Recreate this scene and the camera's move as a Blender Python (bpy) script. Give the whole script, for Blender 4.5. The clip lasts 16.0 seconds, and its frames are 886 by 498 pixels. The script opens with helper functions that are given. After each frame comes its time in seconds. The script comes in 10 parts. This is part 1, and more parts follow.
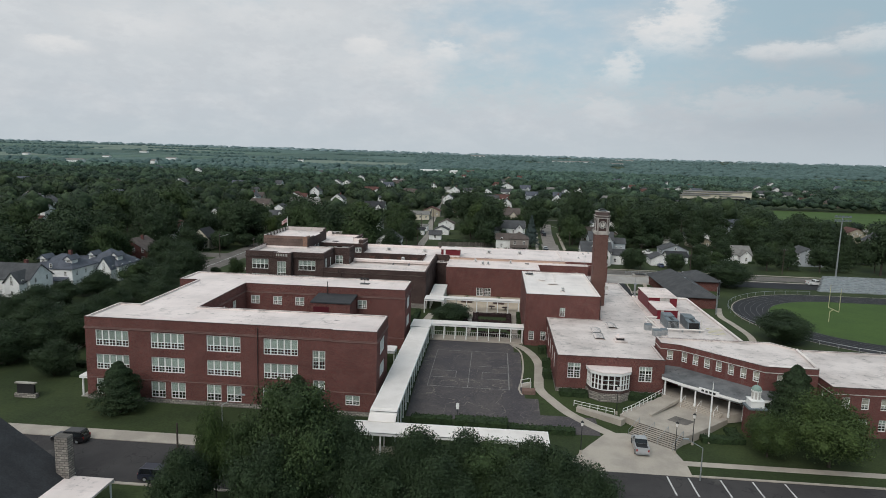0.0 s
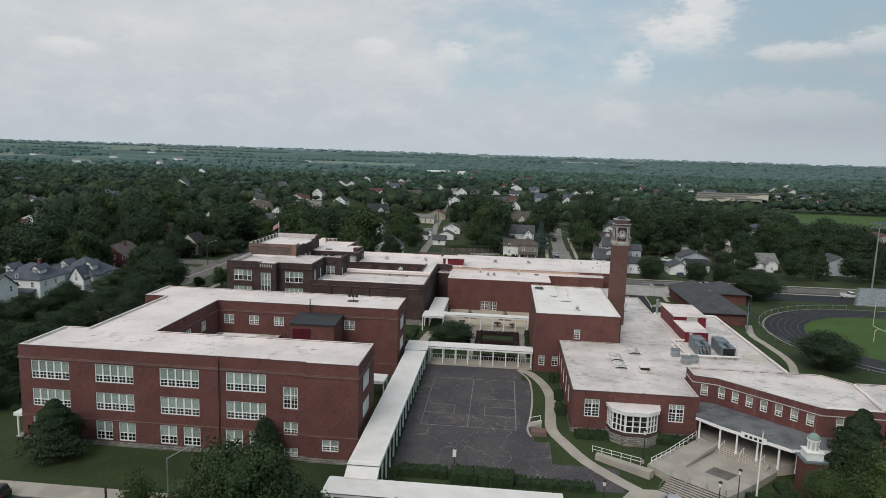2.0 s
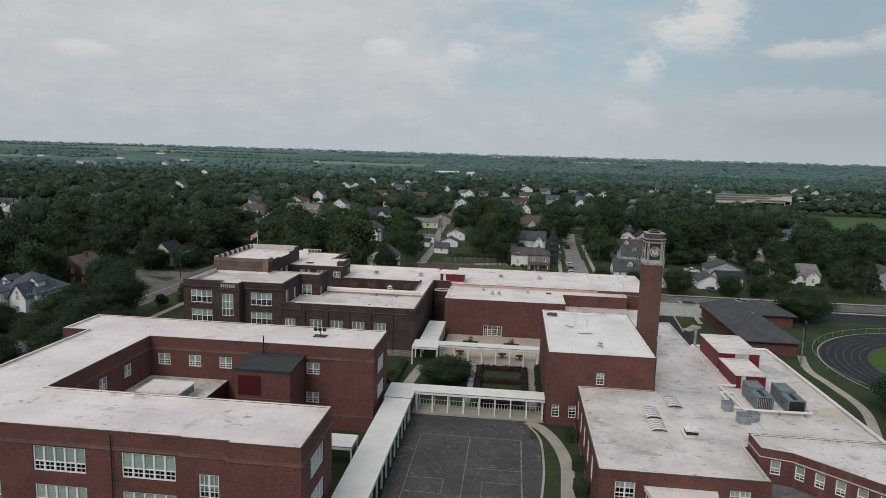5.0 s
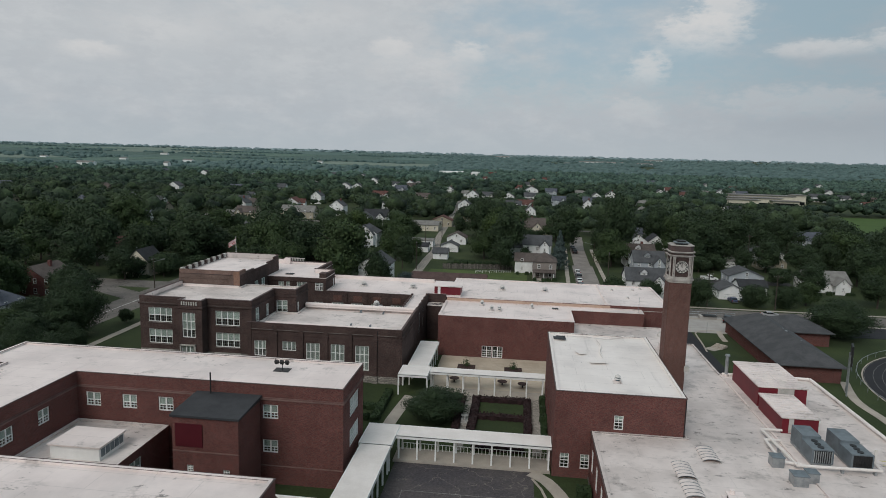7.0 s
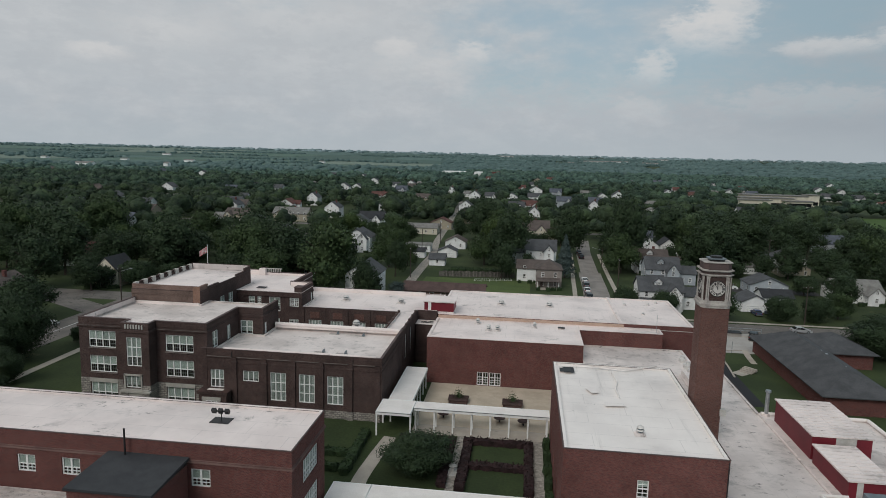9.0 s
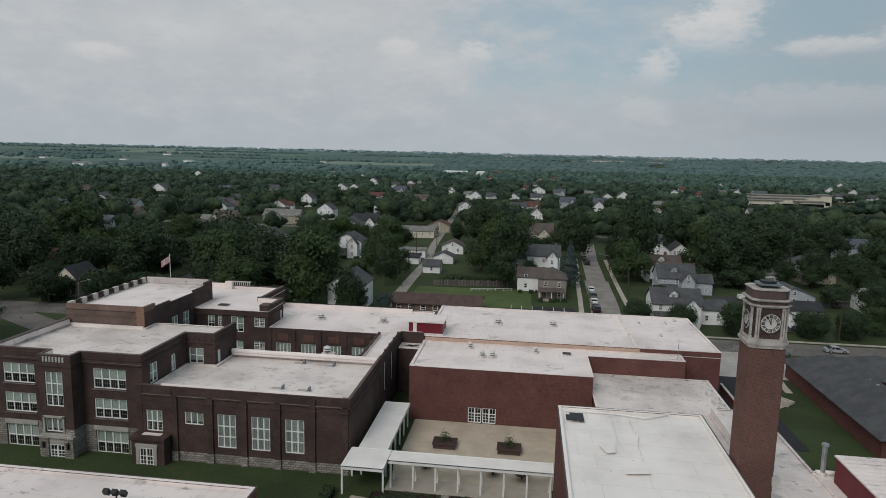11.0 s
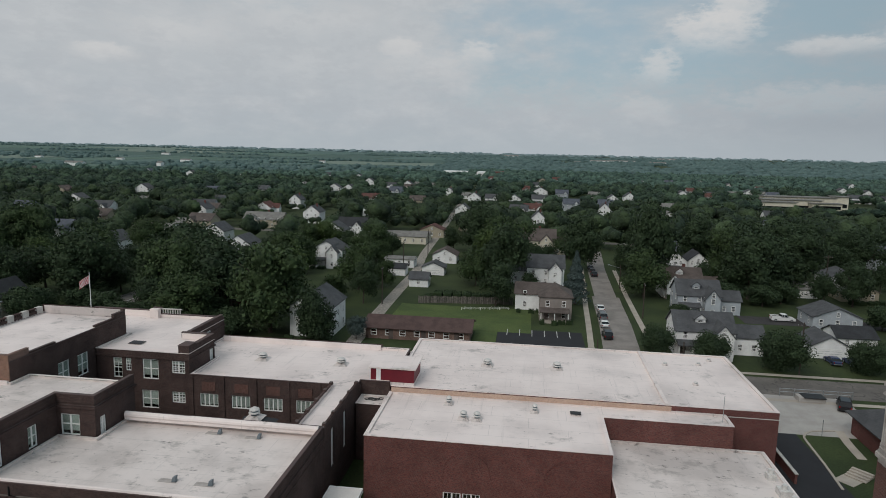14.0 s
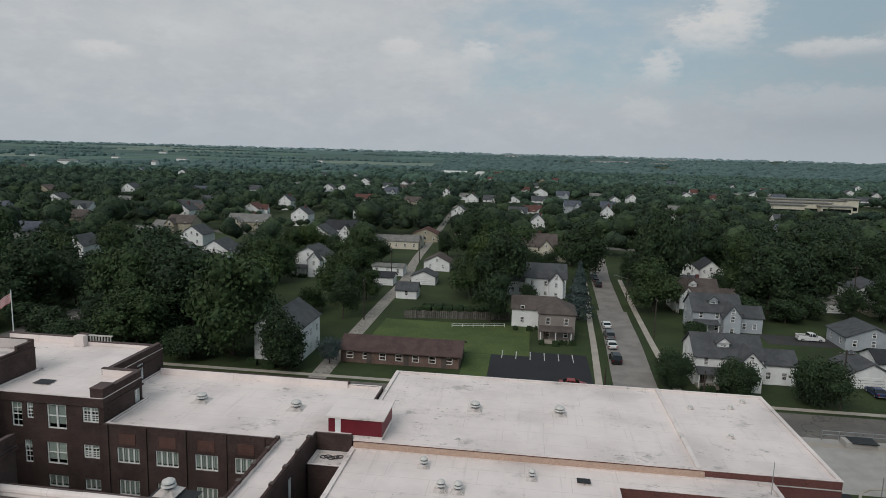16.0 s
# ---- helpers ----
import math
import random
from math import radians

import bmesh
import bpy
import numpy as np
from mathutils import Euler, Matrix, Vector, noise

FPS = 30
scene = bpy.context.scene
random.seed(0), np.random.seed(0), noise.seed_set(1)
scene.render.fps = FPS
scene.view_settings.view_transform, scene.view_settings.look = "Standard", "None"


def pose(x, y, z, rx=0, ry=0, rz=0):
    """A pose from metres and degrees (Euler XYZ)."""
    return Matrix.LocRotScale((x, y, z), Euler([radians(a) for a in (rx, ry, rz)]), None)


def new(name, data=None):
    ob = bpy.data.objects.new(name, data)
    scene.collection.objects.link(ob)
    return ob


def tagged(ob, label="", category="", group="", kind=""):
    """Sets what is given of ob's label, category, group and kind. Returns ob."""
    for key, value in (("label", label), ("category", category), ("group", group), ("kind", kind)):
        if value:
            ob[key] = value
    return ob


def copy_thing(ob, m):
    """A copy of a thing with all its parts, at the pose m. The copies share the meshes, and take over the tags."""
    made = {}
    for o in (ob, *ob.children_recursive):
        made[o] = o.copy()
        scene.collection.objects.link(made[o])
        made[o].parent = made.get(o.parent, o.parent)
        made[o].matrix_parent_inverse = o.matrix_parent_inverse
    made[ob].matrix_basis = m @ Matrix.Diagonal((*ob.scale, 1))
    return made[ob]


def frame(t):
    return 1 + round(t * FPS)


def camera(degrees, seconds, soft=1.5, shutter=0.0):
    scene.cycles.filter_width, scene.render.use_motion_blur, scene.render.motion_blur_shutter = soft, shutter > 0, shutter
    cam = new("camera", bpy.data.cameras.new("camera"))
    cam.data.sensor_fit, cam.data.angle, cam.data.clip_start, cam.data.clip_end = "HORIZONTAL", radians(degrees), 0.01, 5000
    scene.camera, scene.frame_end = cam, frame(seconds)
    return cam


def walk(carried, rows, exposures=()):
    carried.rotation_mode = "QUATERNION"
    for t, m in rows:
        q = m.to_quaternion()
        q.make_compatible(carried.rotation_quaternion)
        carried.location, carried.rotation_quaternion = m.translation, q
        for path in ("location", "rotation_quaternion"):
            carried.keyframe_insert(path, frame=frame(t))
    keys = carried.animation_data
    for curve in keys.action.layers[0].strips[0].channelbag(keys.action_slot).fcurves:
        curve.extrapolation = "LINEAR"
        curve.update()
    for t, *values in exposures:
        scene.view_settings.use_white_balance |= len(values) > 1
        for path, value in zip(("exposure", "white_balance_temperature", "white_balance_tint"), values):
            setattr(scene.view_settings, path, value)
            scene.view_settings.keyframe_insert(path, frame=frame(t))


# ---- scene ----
cam = camera(68.00, 16.0, soft=0.9)
# seconds, eye, yaw, pitch, roll in degrees
ROWS = [
    (0.0, 3.854, -21.282, 40.943, 4.444, -8.410, 1.735),
    (0.5, 3.979, -17.080, 40.954, 4.644, -8.398, 1.758),
    (1.0, 4.109, -12.866, 40.956, 4.838, -8.387, 1.772),
    (1.5, 4.244, -8.641, 40.949, 5.026, -8.379, 1.778),
    (2.0, 4.383, -4.406, 40.934, 5.207, -8.373, 1.776),
    (2.5, 4.527, -0.160, 40.911, 5.381, -8.368, 1.768),
    (3.0, 4.673, 4.096, 40.881, 5.549, -8.365, 1.754),
    (3.5, 4.823, 8.360, 40.844, 5.710, -8.363, 1.734),
    (4.0, 4.974, 12.634, 40.801, 5.865, -8.363, 1.710),
    (4.5, 5.128, 16.915, 40.752, 6.012, -8.363, 1.681),
    (5.0, 5.282, 21.204, 40.697, 6.153, -8.365, 1.650),
    (5.5, 5.437, 25.500, 40.638, 6.287, -8.368, 1.616),
    (6.0, 5.592, 29.803, 40.574, 6.414, -8.372, 1.580),
    (6.5, 5.747, 34.112, 40.506, 6.535, -8.377, 1.543),
    (7.0, 5.900, 38.426, 40.434, 6.648, -8.382, 1.505),
    (7.5, 6.052, 42.745, 40.360, 6.755, -8.388, 1.468),
    (8.0, 6.202, 47.069, 40.283, 6.854, -8.394, 1.431),
    (8.5, 6.349, 51.397, 40.203, 6.947, -8.401, 1.396),
    (9.0, 6.493, 55.728, 40.123, 7.032, -8.408, 1.363),
    (9.5, 6.633, 60.062, 40.041, 7.111, -8.414, 1.334),
    (10.0, 6.768, 64.399, 39.958, 7.182, -8.421, 1.308),
    (10.5, 6.899, 68.738, 39.875, 7.247, -8.428, 1.286),
    (11.0, 7.024, 73.078, 39.793, 7.304, -8.434, 1.269),
    (11.5, 7.143, 77.419, 39.711, 7.353, -8.440, 1.258),
    (12.0, 7.256, 81.760, 39.630, 7.396, -8.445, 1.254),
    (12.5, 7.361, 86.101, 39.552, 7.432, -8.450, 1.257),
    (13.0, 7.459, 90.442, 39.475, 7.460, -8.454, 1.267),
    (13.5, 7.549, 94.781, 39.401, 7.480, -8.457, 1.286),
    (14.0, 7.630, 99.119, 39.330, 7.494, -8.459, 1.314),
    (14.5, 7.701, 103.454, 39.263, 7.500, -8.460, 1.352),
    (15.0, 7.763, 107.787, 39.199, 7.498, -8.460, 1.401),
    (15.5, 7.814, 112.116, 39.141, 7.489, -8.459, 1.461),
    (16.0, 7.855, 116.442, 39.087, 7.473, -8.456, 1.533),
]
walk(cam, [(t, pose(x, y, z, 0, 0, yaw) @ pose(0, 0, 0, 90 + pitch) @ pose(0, 0, 0, 0, 0, roll)) for t, x, y, z, yaw, pitch, roll in ROWS],
     [(0.0, 0.33), (2.0, 0.30), (3.5, 0.24), (5.5, 0.12), (7.5, 0.05), (10.0, 0.02), (16.0, 0.0)])

# ---- sky and sun ----
world = bpy.data.worlds.new("sky")
scene.world = world
world.use_nodes = True
wn, wl = world.node_tree.nodes, world.node_tree.links
wn.clear()
SUN_EL, SUN_AZ = radians(42), radians(200)


def wire(tree, kind, *inputs, **props):
    """A node of that kind with its inputs set or linked; returns its first output."""
    node = tree.nodes.new(kind)
    for key, value in props.items():
        setattr(node, key, value)
    for n, value in enumerate(inputs):
        if value is None:
            continue
        if isinstance(value, bpy.types.NodeSocket):
            tree.links.new(value, node.inputs[n])
        else:
            node.inputs[n].default_value = value
    return node.outputs[0] if len(node.outputs) else None


def wmath(op, a, b=None, c=None):
    return wire(world.node_tree, "ShaderNodeMath", a, b, c, operation=op)


def wstep(value, lo, hi):
    node = wn.new("ShaderNodeMapRange")
    node.interpolation_type = "SMOOTHSTEP"
    wl.new(value, node.inputs[0])
    node.inputs[1].default_value, node.inputs[2].default_value = lo, hi
    return node.outputs[0] if len(node.outputs) else None


def wnoise(vector, scale, detail, rough=0.55):
    node = wn.new("ShaderNodeTexNoise")
    wl.new(vector, node.inputs["Vector"])
    node.inputs["Scale"].default_value, node.inputs["Detail"].default_value, node.inputs["Roughness"].default_value = scale, detail, rough
    return node.outputs["Fac"]


def wmix(fac, a, b):
    node = wn.new("ShaderNodeMix")
    node.data_type = "RGBA"
    for k, value in ((0, fac), (6, a), (7, b)):
        if isinstance(value, bpy.types.NodeSocket):
            wl.new(value, node.inputs[k])
        else:
            node.inputs[k].default_value = value
    return node.outputs[2]


coords = wn.new("ShaderNodeTexCoord")
split = wn.new("ShaderNodeSeparateXYZ")
wl.new(coords.outputs["Generated"], split.inputs[0])
azimuth = wmath("MULTIPLY", wmath("ARCTAN2", split.outputs[0], split.outputs[1]), 57.2958)
height = wmath("MULTIPLY", wmath("ARCSINE", split.outputs[2]), 57.2958)
flat = wire(world.node_tree, "ShaderNodeCombineXYZ", azimuth, wmath("MULTIPLY", height, 2.2), 0.0)
billow = wnoise(flat, 0.22, 7, 0.6)
veil = wnoise(flat, 0.045, 5, 0.5)
heaps = wmath("ADD", wmath("MULTIPLY", wstep(wnoise(flat, 0.30, 7, 0.6), 0.25, 0.75), 0.65), wmath("MULTIPLY", wstep(wnoise(flat, 1.1, 5, 0.6), 0.3, 0.7), 0.35))
sky = wn.new("ShaderNodeTexSky")
sky.sky_type, sky.sun_disc, sky.sun_elevation, sky.sun_rotation = "NISHITA", False, SUN_EL, SUN_AZ
sky.air_density, sky.dust_density = 1.0, 2.0
blue = wire(world.node_tree, "ShaderNodeVectorMath", sky.outputs[0], (0.1, 0.1, 0.1), operation="MULTIPLY")
clear = wmix(0.8, blue, (0.345, 0.435, 0.485, 1))
grey = wmix(wstep(height, 0.0, 9.0), (0.410, 0.450, 0.487, 1), (0.468, 0.496, 0.52, 1))
grey = wmix(wstep(height, 12.0, 50.0), grey, (0.60, 0.62, 0.63, 1))
grey = wmix(wmath("MULTIPLY", wstep(billow, 0.40, 0.70), 0.45), grey, (0.545, 0.562, 0.578, 1))
grey = wmix(wmath("MULTIPLY", wstep(heaps, 0.62, 0.30), 0.22), grey, (0.40, 0.425, 0.455, 1))
shade_east = wstep(azimuth, 4.0, 26.0)
grey = wmix(wmath("MULTIPLY", shade_east, 0.75), grey, (0.315, 0.355, 0.395, 1))
clear = wmix(wmath("MULTIPLY", shade_east, 0.7), clear, (0.265, 0.36, 0.415, 1))
cover = wstep(wmath("SUBTRACT", wmath("ADD", veil, wmath("MULTIPLY", billow, 0.30)), wmath("MULTIPLY", wstep(azimuth, -10.0, 6.0), 0.20)), 0.42, 0.64)
low = wmath("SUBTRACT", 1.0, wstep(wmath("ADD", height, wmath("MULTIPLY", heaps, 3.0)), 4.0, 9.5))
cover = wmath("MAXIMUM", cover, low)
tone = wmix(cover, clear, grey)
# heaped clouds: azimuth, elevation, half width, half height, brightness
for a0, e0, wa, we, glow in ((-9.5, 6.8, 5.6, 2.0, 0.35), (-11.4, 8.4, 2.0, 1.3, 0.75), (-4.8, 8.1, 1.9, 1.4, 0.75), (-34.5, 6.8, 2.8, 1.0, 0.75), (-29.5, 8.6, 6.0, 2.0, 0.35), (-20.0, 10.5, 8.5, 2.4, 0.3),
                         (13.6, 9.6, 4.2, 2.6, 0.95), (15.2, 11.4, 3.0, 1.9, 0.85), (9.9, 6.8, 2.2, 1.8, 0.7), (9.0, 3.8, 2.6, 1.2, 0.3), (21.6, 8.1, 4.6, 0.9, 0.6), (27.0, 8.6, 3.2, 1.3, 0.6), (21.0, 4.2, 8.0, 1.6, 0.25),
                         (60.0, 14.0, 12.0, 5.0, 0.6), (-75.0, 13.0, 14.0, 5.0, 0.6), (120.0, 16.0, 15.0, 6.0, 0.6), (175.0, 15.0, 14.0, 6.0, 0.6)):
    da = wmath("DIVIDE", wmath("SUBTRACT", azimuth, a0), wa)
    de = wmath("DIVIDE", wmath("SUBTRACT", height, e0), we)
    reach = wmath("SQRT", wmath("ADD", wmath("MULTIPLY", da, da), wmath("MULTIPLY", de, de)))
    body = wmath("SUBTRACT", 1.0, wstep(wmath("ADD", reach, wmath("MULTIPLY", wmath("SUBTRACT", heaps, 0.5), 0.9)), 0.35, 1.05))
    crest = wstep(wmath("ADD", de, wmath("MULTIPLY", wmath("SUBTRACT", heaps, 0.5), 0.8)), -1.1, 0.5)
    tone = wmix(wmath("MULTIPLY", wmath("MULTIPLY", body, crest), glow), tone, (0.60, 0.60, 0.60, 1))
haze = wmath("SUBTRACT", 1.0, wstep(height, 0.0, 3.0))
tone = wmix(wmath("MULTIPLY", haze, 0.6), tone, (0.40, 0.45, 0.485, 1))
ground_glow = wmath("SUBTRACT", 1.0, wstep(height, -0.6, -0.1))
tone = wmix(ground_glow, tone, (0.10, 0.145, 0.15, 1))
background = wn.new("ShaderNodeBackground")
wl.new(tone, background.inputs[0])
background.inputs[1].default_value = 1.0
out = wn.new("ShaderNodeOutputWorld")
wl.new(background.outputs[0], out.inputs[0])

sun = new("sun", bpy.data.lights.new("sun", "SUN"))
sun.data.energy, sun.data.angle, sun.data.color = 1.25, radians(28), (1.0, 0.965, 0.92)
sun.rotation_euler = Vector((-math.sin(SUN_AZ) * math.cos(SUN_EL), -math.cos(SUN_AZ) * math.cos(SUN_EL), -math.sin(SUN_EL))).to_track_quat("-Z", "Y").to_euler()

# ---- materials ----
def material(name, first, second=None, size=3.0, fine=40.0, rough=0.8, metal=0.0, bump=0.3, grit=0.25, vary=0.0, island=False, third=None, spots=0.6, spec=0.3, relief_depth=0.02):
    """A surface of two colours that drift over `size` metres, with grain of 1/fine metres, and a third colour in stains."""
    m = bpy.data.materials.new(name)
    m.use_nodes = True
    t = m.node_tree
    shade = t.nodes["Principled BSDF"]
    co = t.nodes.new("ShaderNodeTexCoord").outputs["Object"]
    second = second or tuple(c * 0.75 for c in first)

    def noisy(scale, detail):
        node = t.nodes.new("ShaderNodeTexNoise")
        t.links.new(co, node.inputs["Vector"])
        node.inputs["Scale"].default_value, node.inputs["Detail"].default_value, node.inputs["Roughness"].default_value = scale, detail, 0.62
        return node.outputs["Fac"]

    def mixed(fac, a, b, mode="MIX"):
        node = t.nodes.new("ShaderNodeMix")
        node.data_type, node.blend_type = "RGBA", mode
        for k, value in ((0, fac), (6, a), (7, b)):
            if isinstance(value, bpy.types.NodeSocket):
                t.links.new(value, node.inputs[k])
            else:
                node.inputs[k].default_value = value if k == 0 or len(value) == 4 else (*value, 1)
        return node.outputs[2]

    def step(value, lo, hi):
        node = t.nodes.new("ShaderNodeMapRange")
        node.interpolation_type = "SMOOTHSTEP"
        t.links.new(value, node.inputs[0])
        node.inputs[1].default_value, node.inputs[2].default_value = lo, hi
        return node.outputs[0]

    broad, grain = noisy(1.0 / size, 5), noisy(fine, 3)
    colour = mixed(step(broad, 0.35, 0.65), first, second)
    if third:
        colour = mixed(step(noisy(1.7 / size, 8), spots, spots + 0.14), colour, third)
    if vary:
        if island:
            chance = t.nodes.new("ShaderNodeNewGeometry").outputs["Random Per Island"]
        else:
            chance = t.nodes.new("ShaderNodeObjectInfo").outputs["Random"]
        span = t.nodes.new("ShaderNodeMapRange")
        t.links.new(chance, span.inputs[0])
        span.inputs[3].default_value, span.inputs[4].default_value = 1 - vary, 1 + vary
        colour = mixed(1.0, colour, span.outputs[0], "MULTIPLY")
    dust = t.nodes.new("ShaderNodeMapRange")
    t.links.new(grain, dust.inputs[0])
    dust.inputs[1].default_value, dust.inputs[2].default_value = 0.25, 0.75
    dust.inputs[3].default_value, dust.inputs[4].default_value = 1 - grit, 1 + grit
    colour = mixed(1.0, colour, dust.outputs[0], "MULTIPLY")
    t.links.new(colour, shade.inputs["Base Color"])
    shade.inputs["Roughness"].default_value, shade.inputs["Metallic"].default_value = rough, metal
    shade.inputs["Specular IOR Level"].default_value = spec
    if bump:
        relief = t.nodes.new("ShaderNodeBump")
        relief.inputs["Strength"].default_value, relief.inputs["Distance"].default_value = bump, relief_depth
        t.links.new(grain, relief.inputs["Height"])
        t.links.new(relief.outputs[0], shade.inputs["Normal"])
    return m


def masonry(name, one, two, mortar, long=0.22, course=0.075, joint=0.011, drift=0.35, rubble=False):
    """Brickwork (or coursed rubble) at its real size, with weathering in broad patches."""
    m = bpy.data.materials.new(name)
    m.use_nodes = True
    t = m.node_tree
    shade = t.nodes["Principled BSDF"]
    co = t.nodes.new("ShaderNodeTexCoord").outputs["Object"]
    parts = t.nodes.new("ShaderNodeSeparateXYZ")
    t.links.new(co, parts.inputs[0])
    along = wire(t, "ShaderNodeMath", parts.outputs[0], parts.outputs[1], operation="ADD")
    place = wire(t, "ShaderNodeCombineXYZ", along, parts.outputs[2], 0.0)
    bricks = t.nodes.new("ShaderNodeTexBrick")
    t.links.new(place, bricks.inputs["Vector"])
    bricks.inputs["Color1"].default_value, bricks.inputs["Color2"].default_value, bricks.inputs["Mortar"].default_value = (*one, 1), (*two, 1), (*mortar, 1)
    for key, value in (("Scale", 1.0), ("Mortar Size", joint), ("Mortar Smooth", 0.3), ("Bias", 0.0), ("Brick Width", long), ("Row Height", course)):
        bricks.inputs[key].default_value = value
    stain = t.nodes.new("ShaderNodeTexNoise")
    t.links.new(co, stain.inputs["Vector"])
    stain.inputs["Scale"].default_value, stain.inputs["Detail"].default_value, stain.inputs["Roughness"].default_value = 0.35, 8, 0.65
    span = t.nodes.new("ShaderNodeMapRange")
    t.links.new(stain.outputs["Fac"], span.inputs[0])
    span.inputs[1].default_value, span.inputs[2].default_value, span.inputs[3].default_value, span.inputs[4].default_value = 0.3, 0.7, 1 - drift, 1 + drift
    node = t.nodes.new("ShaderNodeMix")
    node.data_type, node.blend_type = "RGBA", "MULTIPLY"
    node.inputs[0].default_value = 1.0
    t.links.new(bricks.outputs["Color"], node.inputs[6])
    t.links.new(span.outputs[0], node.inputs[7])
    t.links.new(node.outputs[2], shade.inputs["Base Color"])
    shade.inputs["Roughness"].default_value = 0.88
    shade.inputs["Specular IOR Level"].default_value = 0.25
    relief = t.nodes.new("ShaderNodeBump")
    relief.inputs["Strength"].default_value, relief.inputs["Distance"].default_value = 0.5, 0.015 if not rubble else 0.05
    relief.invert = True
    t.links.new(bricks.outputs["Fac"], relief.inputs["Height"])
    t.links.new(relief.outputs[0], shade.inputs["Normal"])
    return m


def glazing(name):
    m = bpy.data.materials.new(name)
    m.use_nodes = True
    t = m.node_tree
    t.nodes.clear()
    facing = t.nodes.new("ShaderNodeLayerWeight")
    facing.inputs["Blend"].default_value = 0.5
    steep = wire(t, "ShaderNodeMath", facing.outputs["Facing"], 5.0, operation="POWER")
    fresnel = wire(t, "ShaderNodeMath", steep, 0.9, 0.03, operation="MULTIPLY_ADD")
    seen = wire(t, "ShaderNodeBsdfTransparent", (0.83, 0.865, 0.845, 1))
    gloss = wire(t, "ShaderNodeBsdfGlossy", (0.95, 0.95, 0.95, 1), 0.04)
    both = wire(t, "ShaderNodeMixShader", fresnel, seen, gloss)
    wire(t, "ShaderNodeOutputMaterial", both)
    return m


def membrane(name, clean, dull, soil):
    """Weathered white roofing sheet: lapped seams, ponding marks, streaks and small dark stains."""
    m = bpy.data.materials.new(name)
    m.use_nodes = True
    t = m.node_tree
    shade = t.nodes["Principled BSDF"]
    co = t.nodes.new("ShaderNodeTexCoord").outputs["Object"]

    def noisy(scale, detail, stretch=(1, 1, 1), rough=0.62):
        place = wire(t, "ShaderNodeVectorMath", co, stretch, operation="MULTIPLY")
        node = t.nodes.new("ShaderNodeTexNoise")
        t.links.new(place, node.inputs["Vector"])
        node.inputs["Scale"].default_value, node.inputs["Detail"].default_value, node.inputs["Roughness"].default_value = scale, detail, rough
        return node.outputs["Fac"]

    def step(value, lo, hi):
        node = t.nodes.new("ShaderNodeMapRange")
        node.interpolation_type = "SMOOTHSTEP"
        t.links.new(value, node.inputs[0])
        node.inputs[1].default_value, node.inputs[2].default_value = lo, hi
        return node.outputs[0]

    def mixed(fac, a, b):
        node = t.nodes.new("ShaderNodeMix")
        node.data_type = "RGBA"
        for k, value in ((0, fac), (6, a), (7, b)):
            if isinstance(value, bpy.types.NodeSocket):
                t.links.new(value, node.inputs[k])
            else:
                node.inputs[k].default_value = value if k == 0 else (*value, 1)
        return node.outputs[2]

    def times(a, b):
        return wire(t, "ShaderNodeMath", a, b, operation="MULTIPLY")

    colour = mixed(step(noisy(0.16, 6), 0.36, 0.66), clean, dull)
    colour = mixed(times(step(noisy(0.07, 6), 0.46, 0.70), 0.45), colour, (0.46, 0.42, 0.405))
    areas = step(noisy(0.12, 5), soil - 0.10, soil + 0.06)
    colour = mixed(times(times(step(noisy(0.40, 9, (0.9, 1.1, 1), 0.7), 0.52, 0.66), areas), 0.55), colour, (0.28, 0.255, 0.24))
    colour = mixed(times(times(step(noisy(0.9, 8, (0.8, 1.3, 1), 0.72), 0.57, 0.66), areas), 0.8), colour, (0.13, 0.12, 0.11))
    colour = mixed(times(step(noisy(0.8, 9, (1.8, 0.08, 1), 0.7), 0.56, 0.74), 0.35), colour, (0.40, 0.365, 0.35))
    colour = mixed(times(step(noisy(1.7, 5), 0.70, 0.76), 0.75), colour, (0.13, 0.12, 0.11))
    seams = t.nodes.new("ShaderNodeTexBrick")
    t.links.new(co, seams.inputs["Vector"])
    for key, value in (("Scale", 1.0), ("Mortar Size", 0.035), ("Mortar Smooth", 0.6), ("Brick Width", 9.0), ("Row Height", 2.9)):
        seams.inputs[key].default_value = value
    colour = mixed(times(seams.outputs["Fac"], 0.34), colour, (0.30, 0.28, 0.27))
    t.links.new(colour, shade.inputs["Base Color"])
    shade.inputs["Roughness"].default_value = 0.6
    shade.inputs["Specular IOR Level"].default_value = 0.3
    relief = t.nodes.new("ShaderNodeBump")
    relief.inputs["Strength"].default_value, relief.inputs["Distance"].default_value = 0.25, 0.03
    t.links.new(noisy(1.2, 4), relief.inputs["Height"])
    t.links.new(relief.outputs[0], shade.inputs["Normal"])
    return m


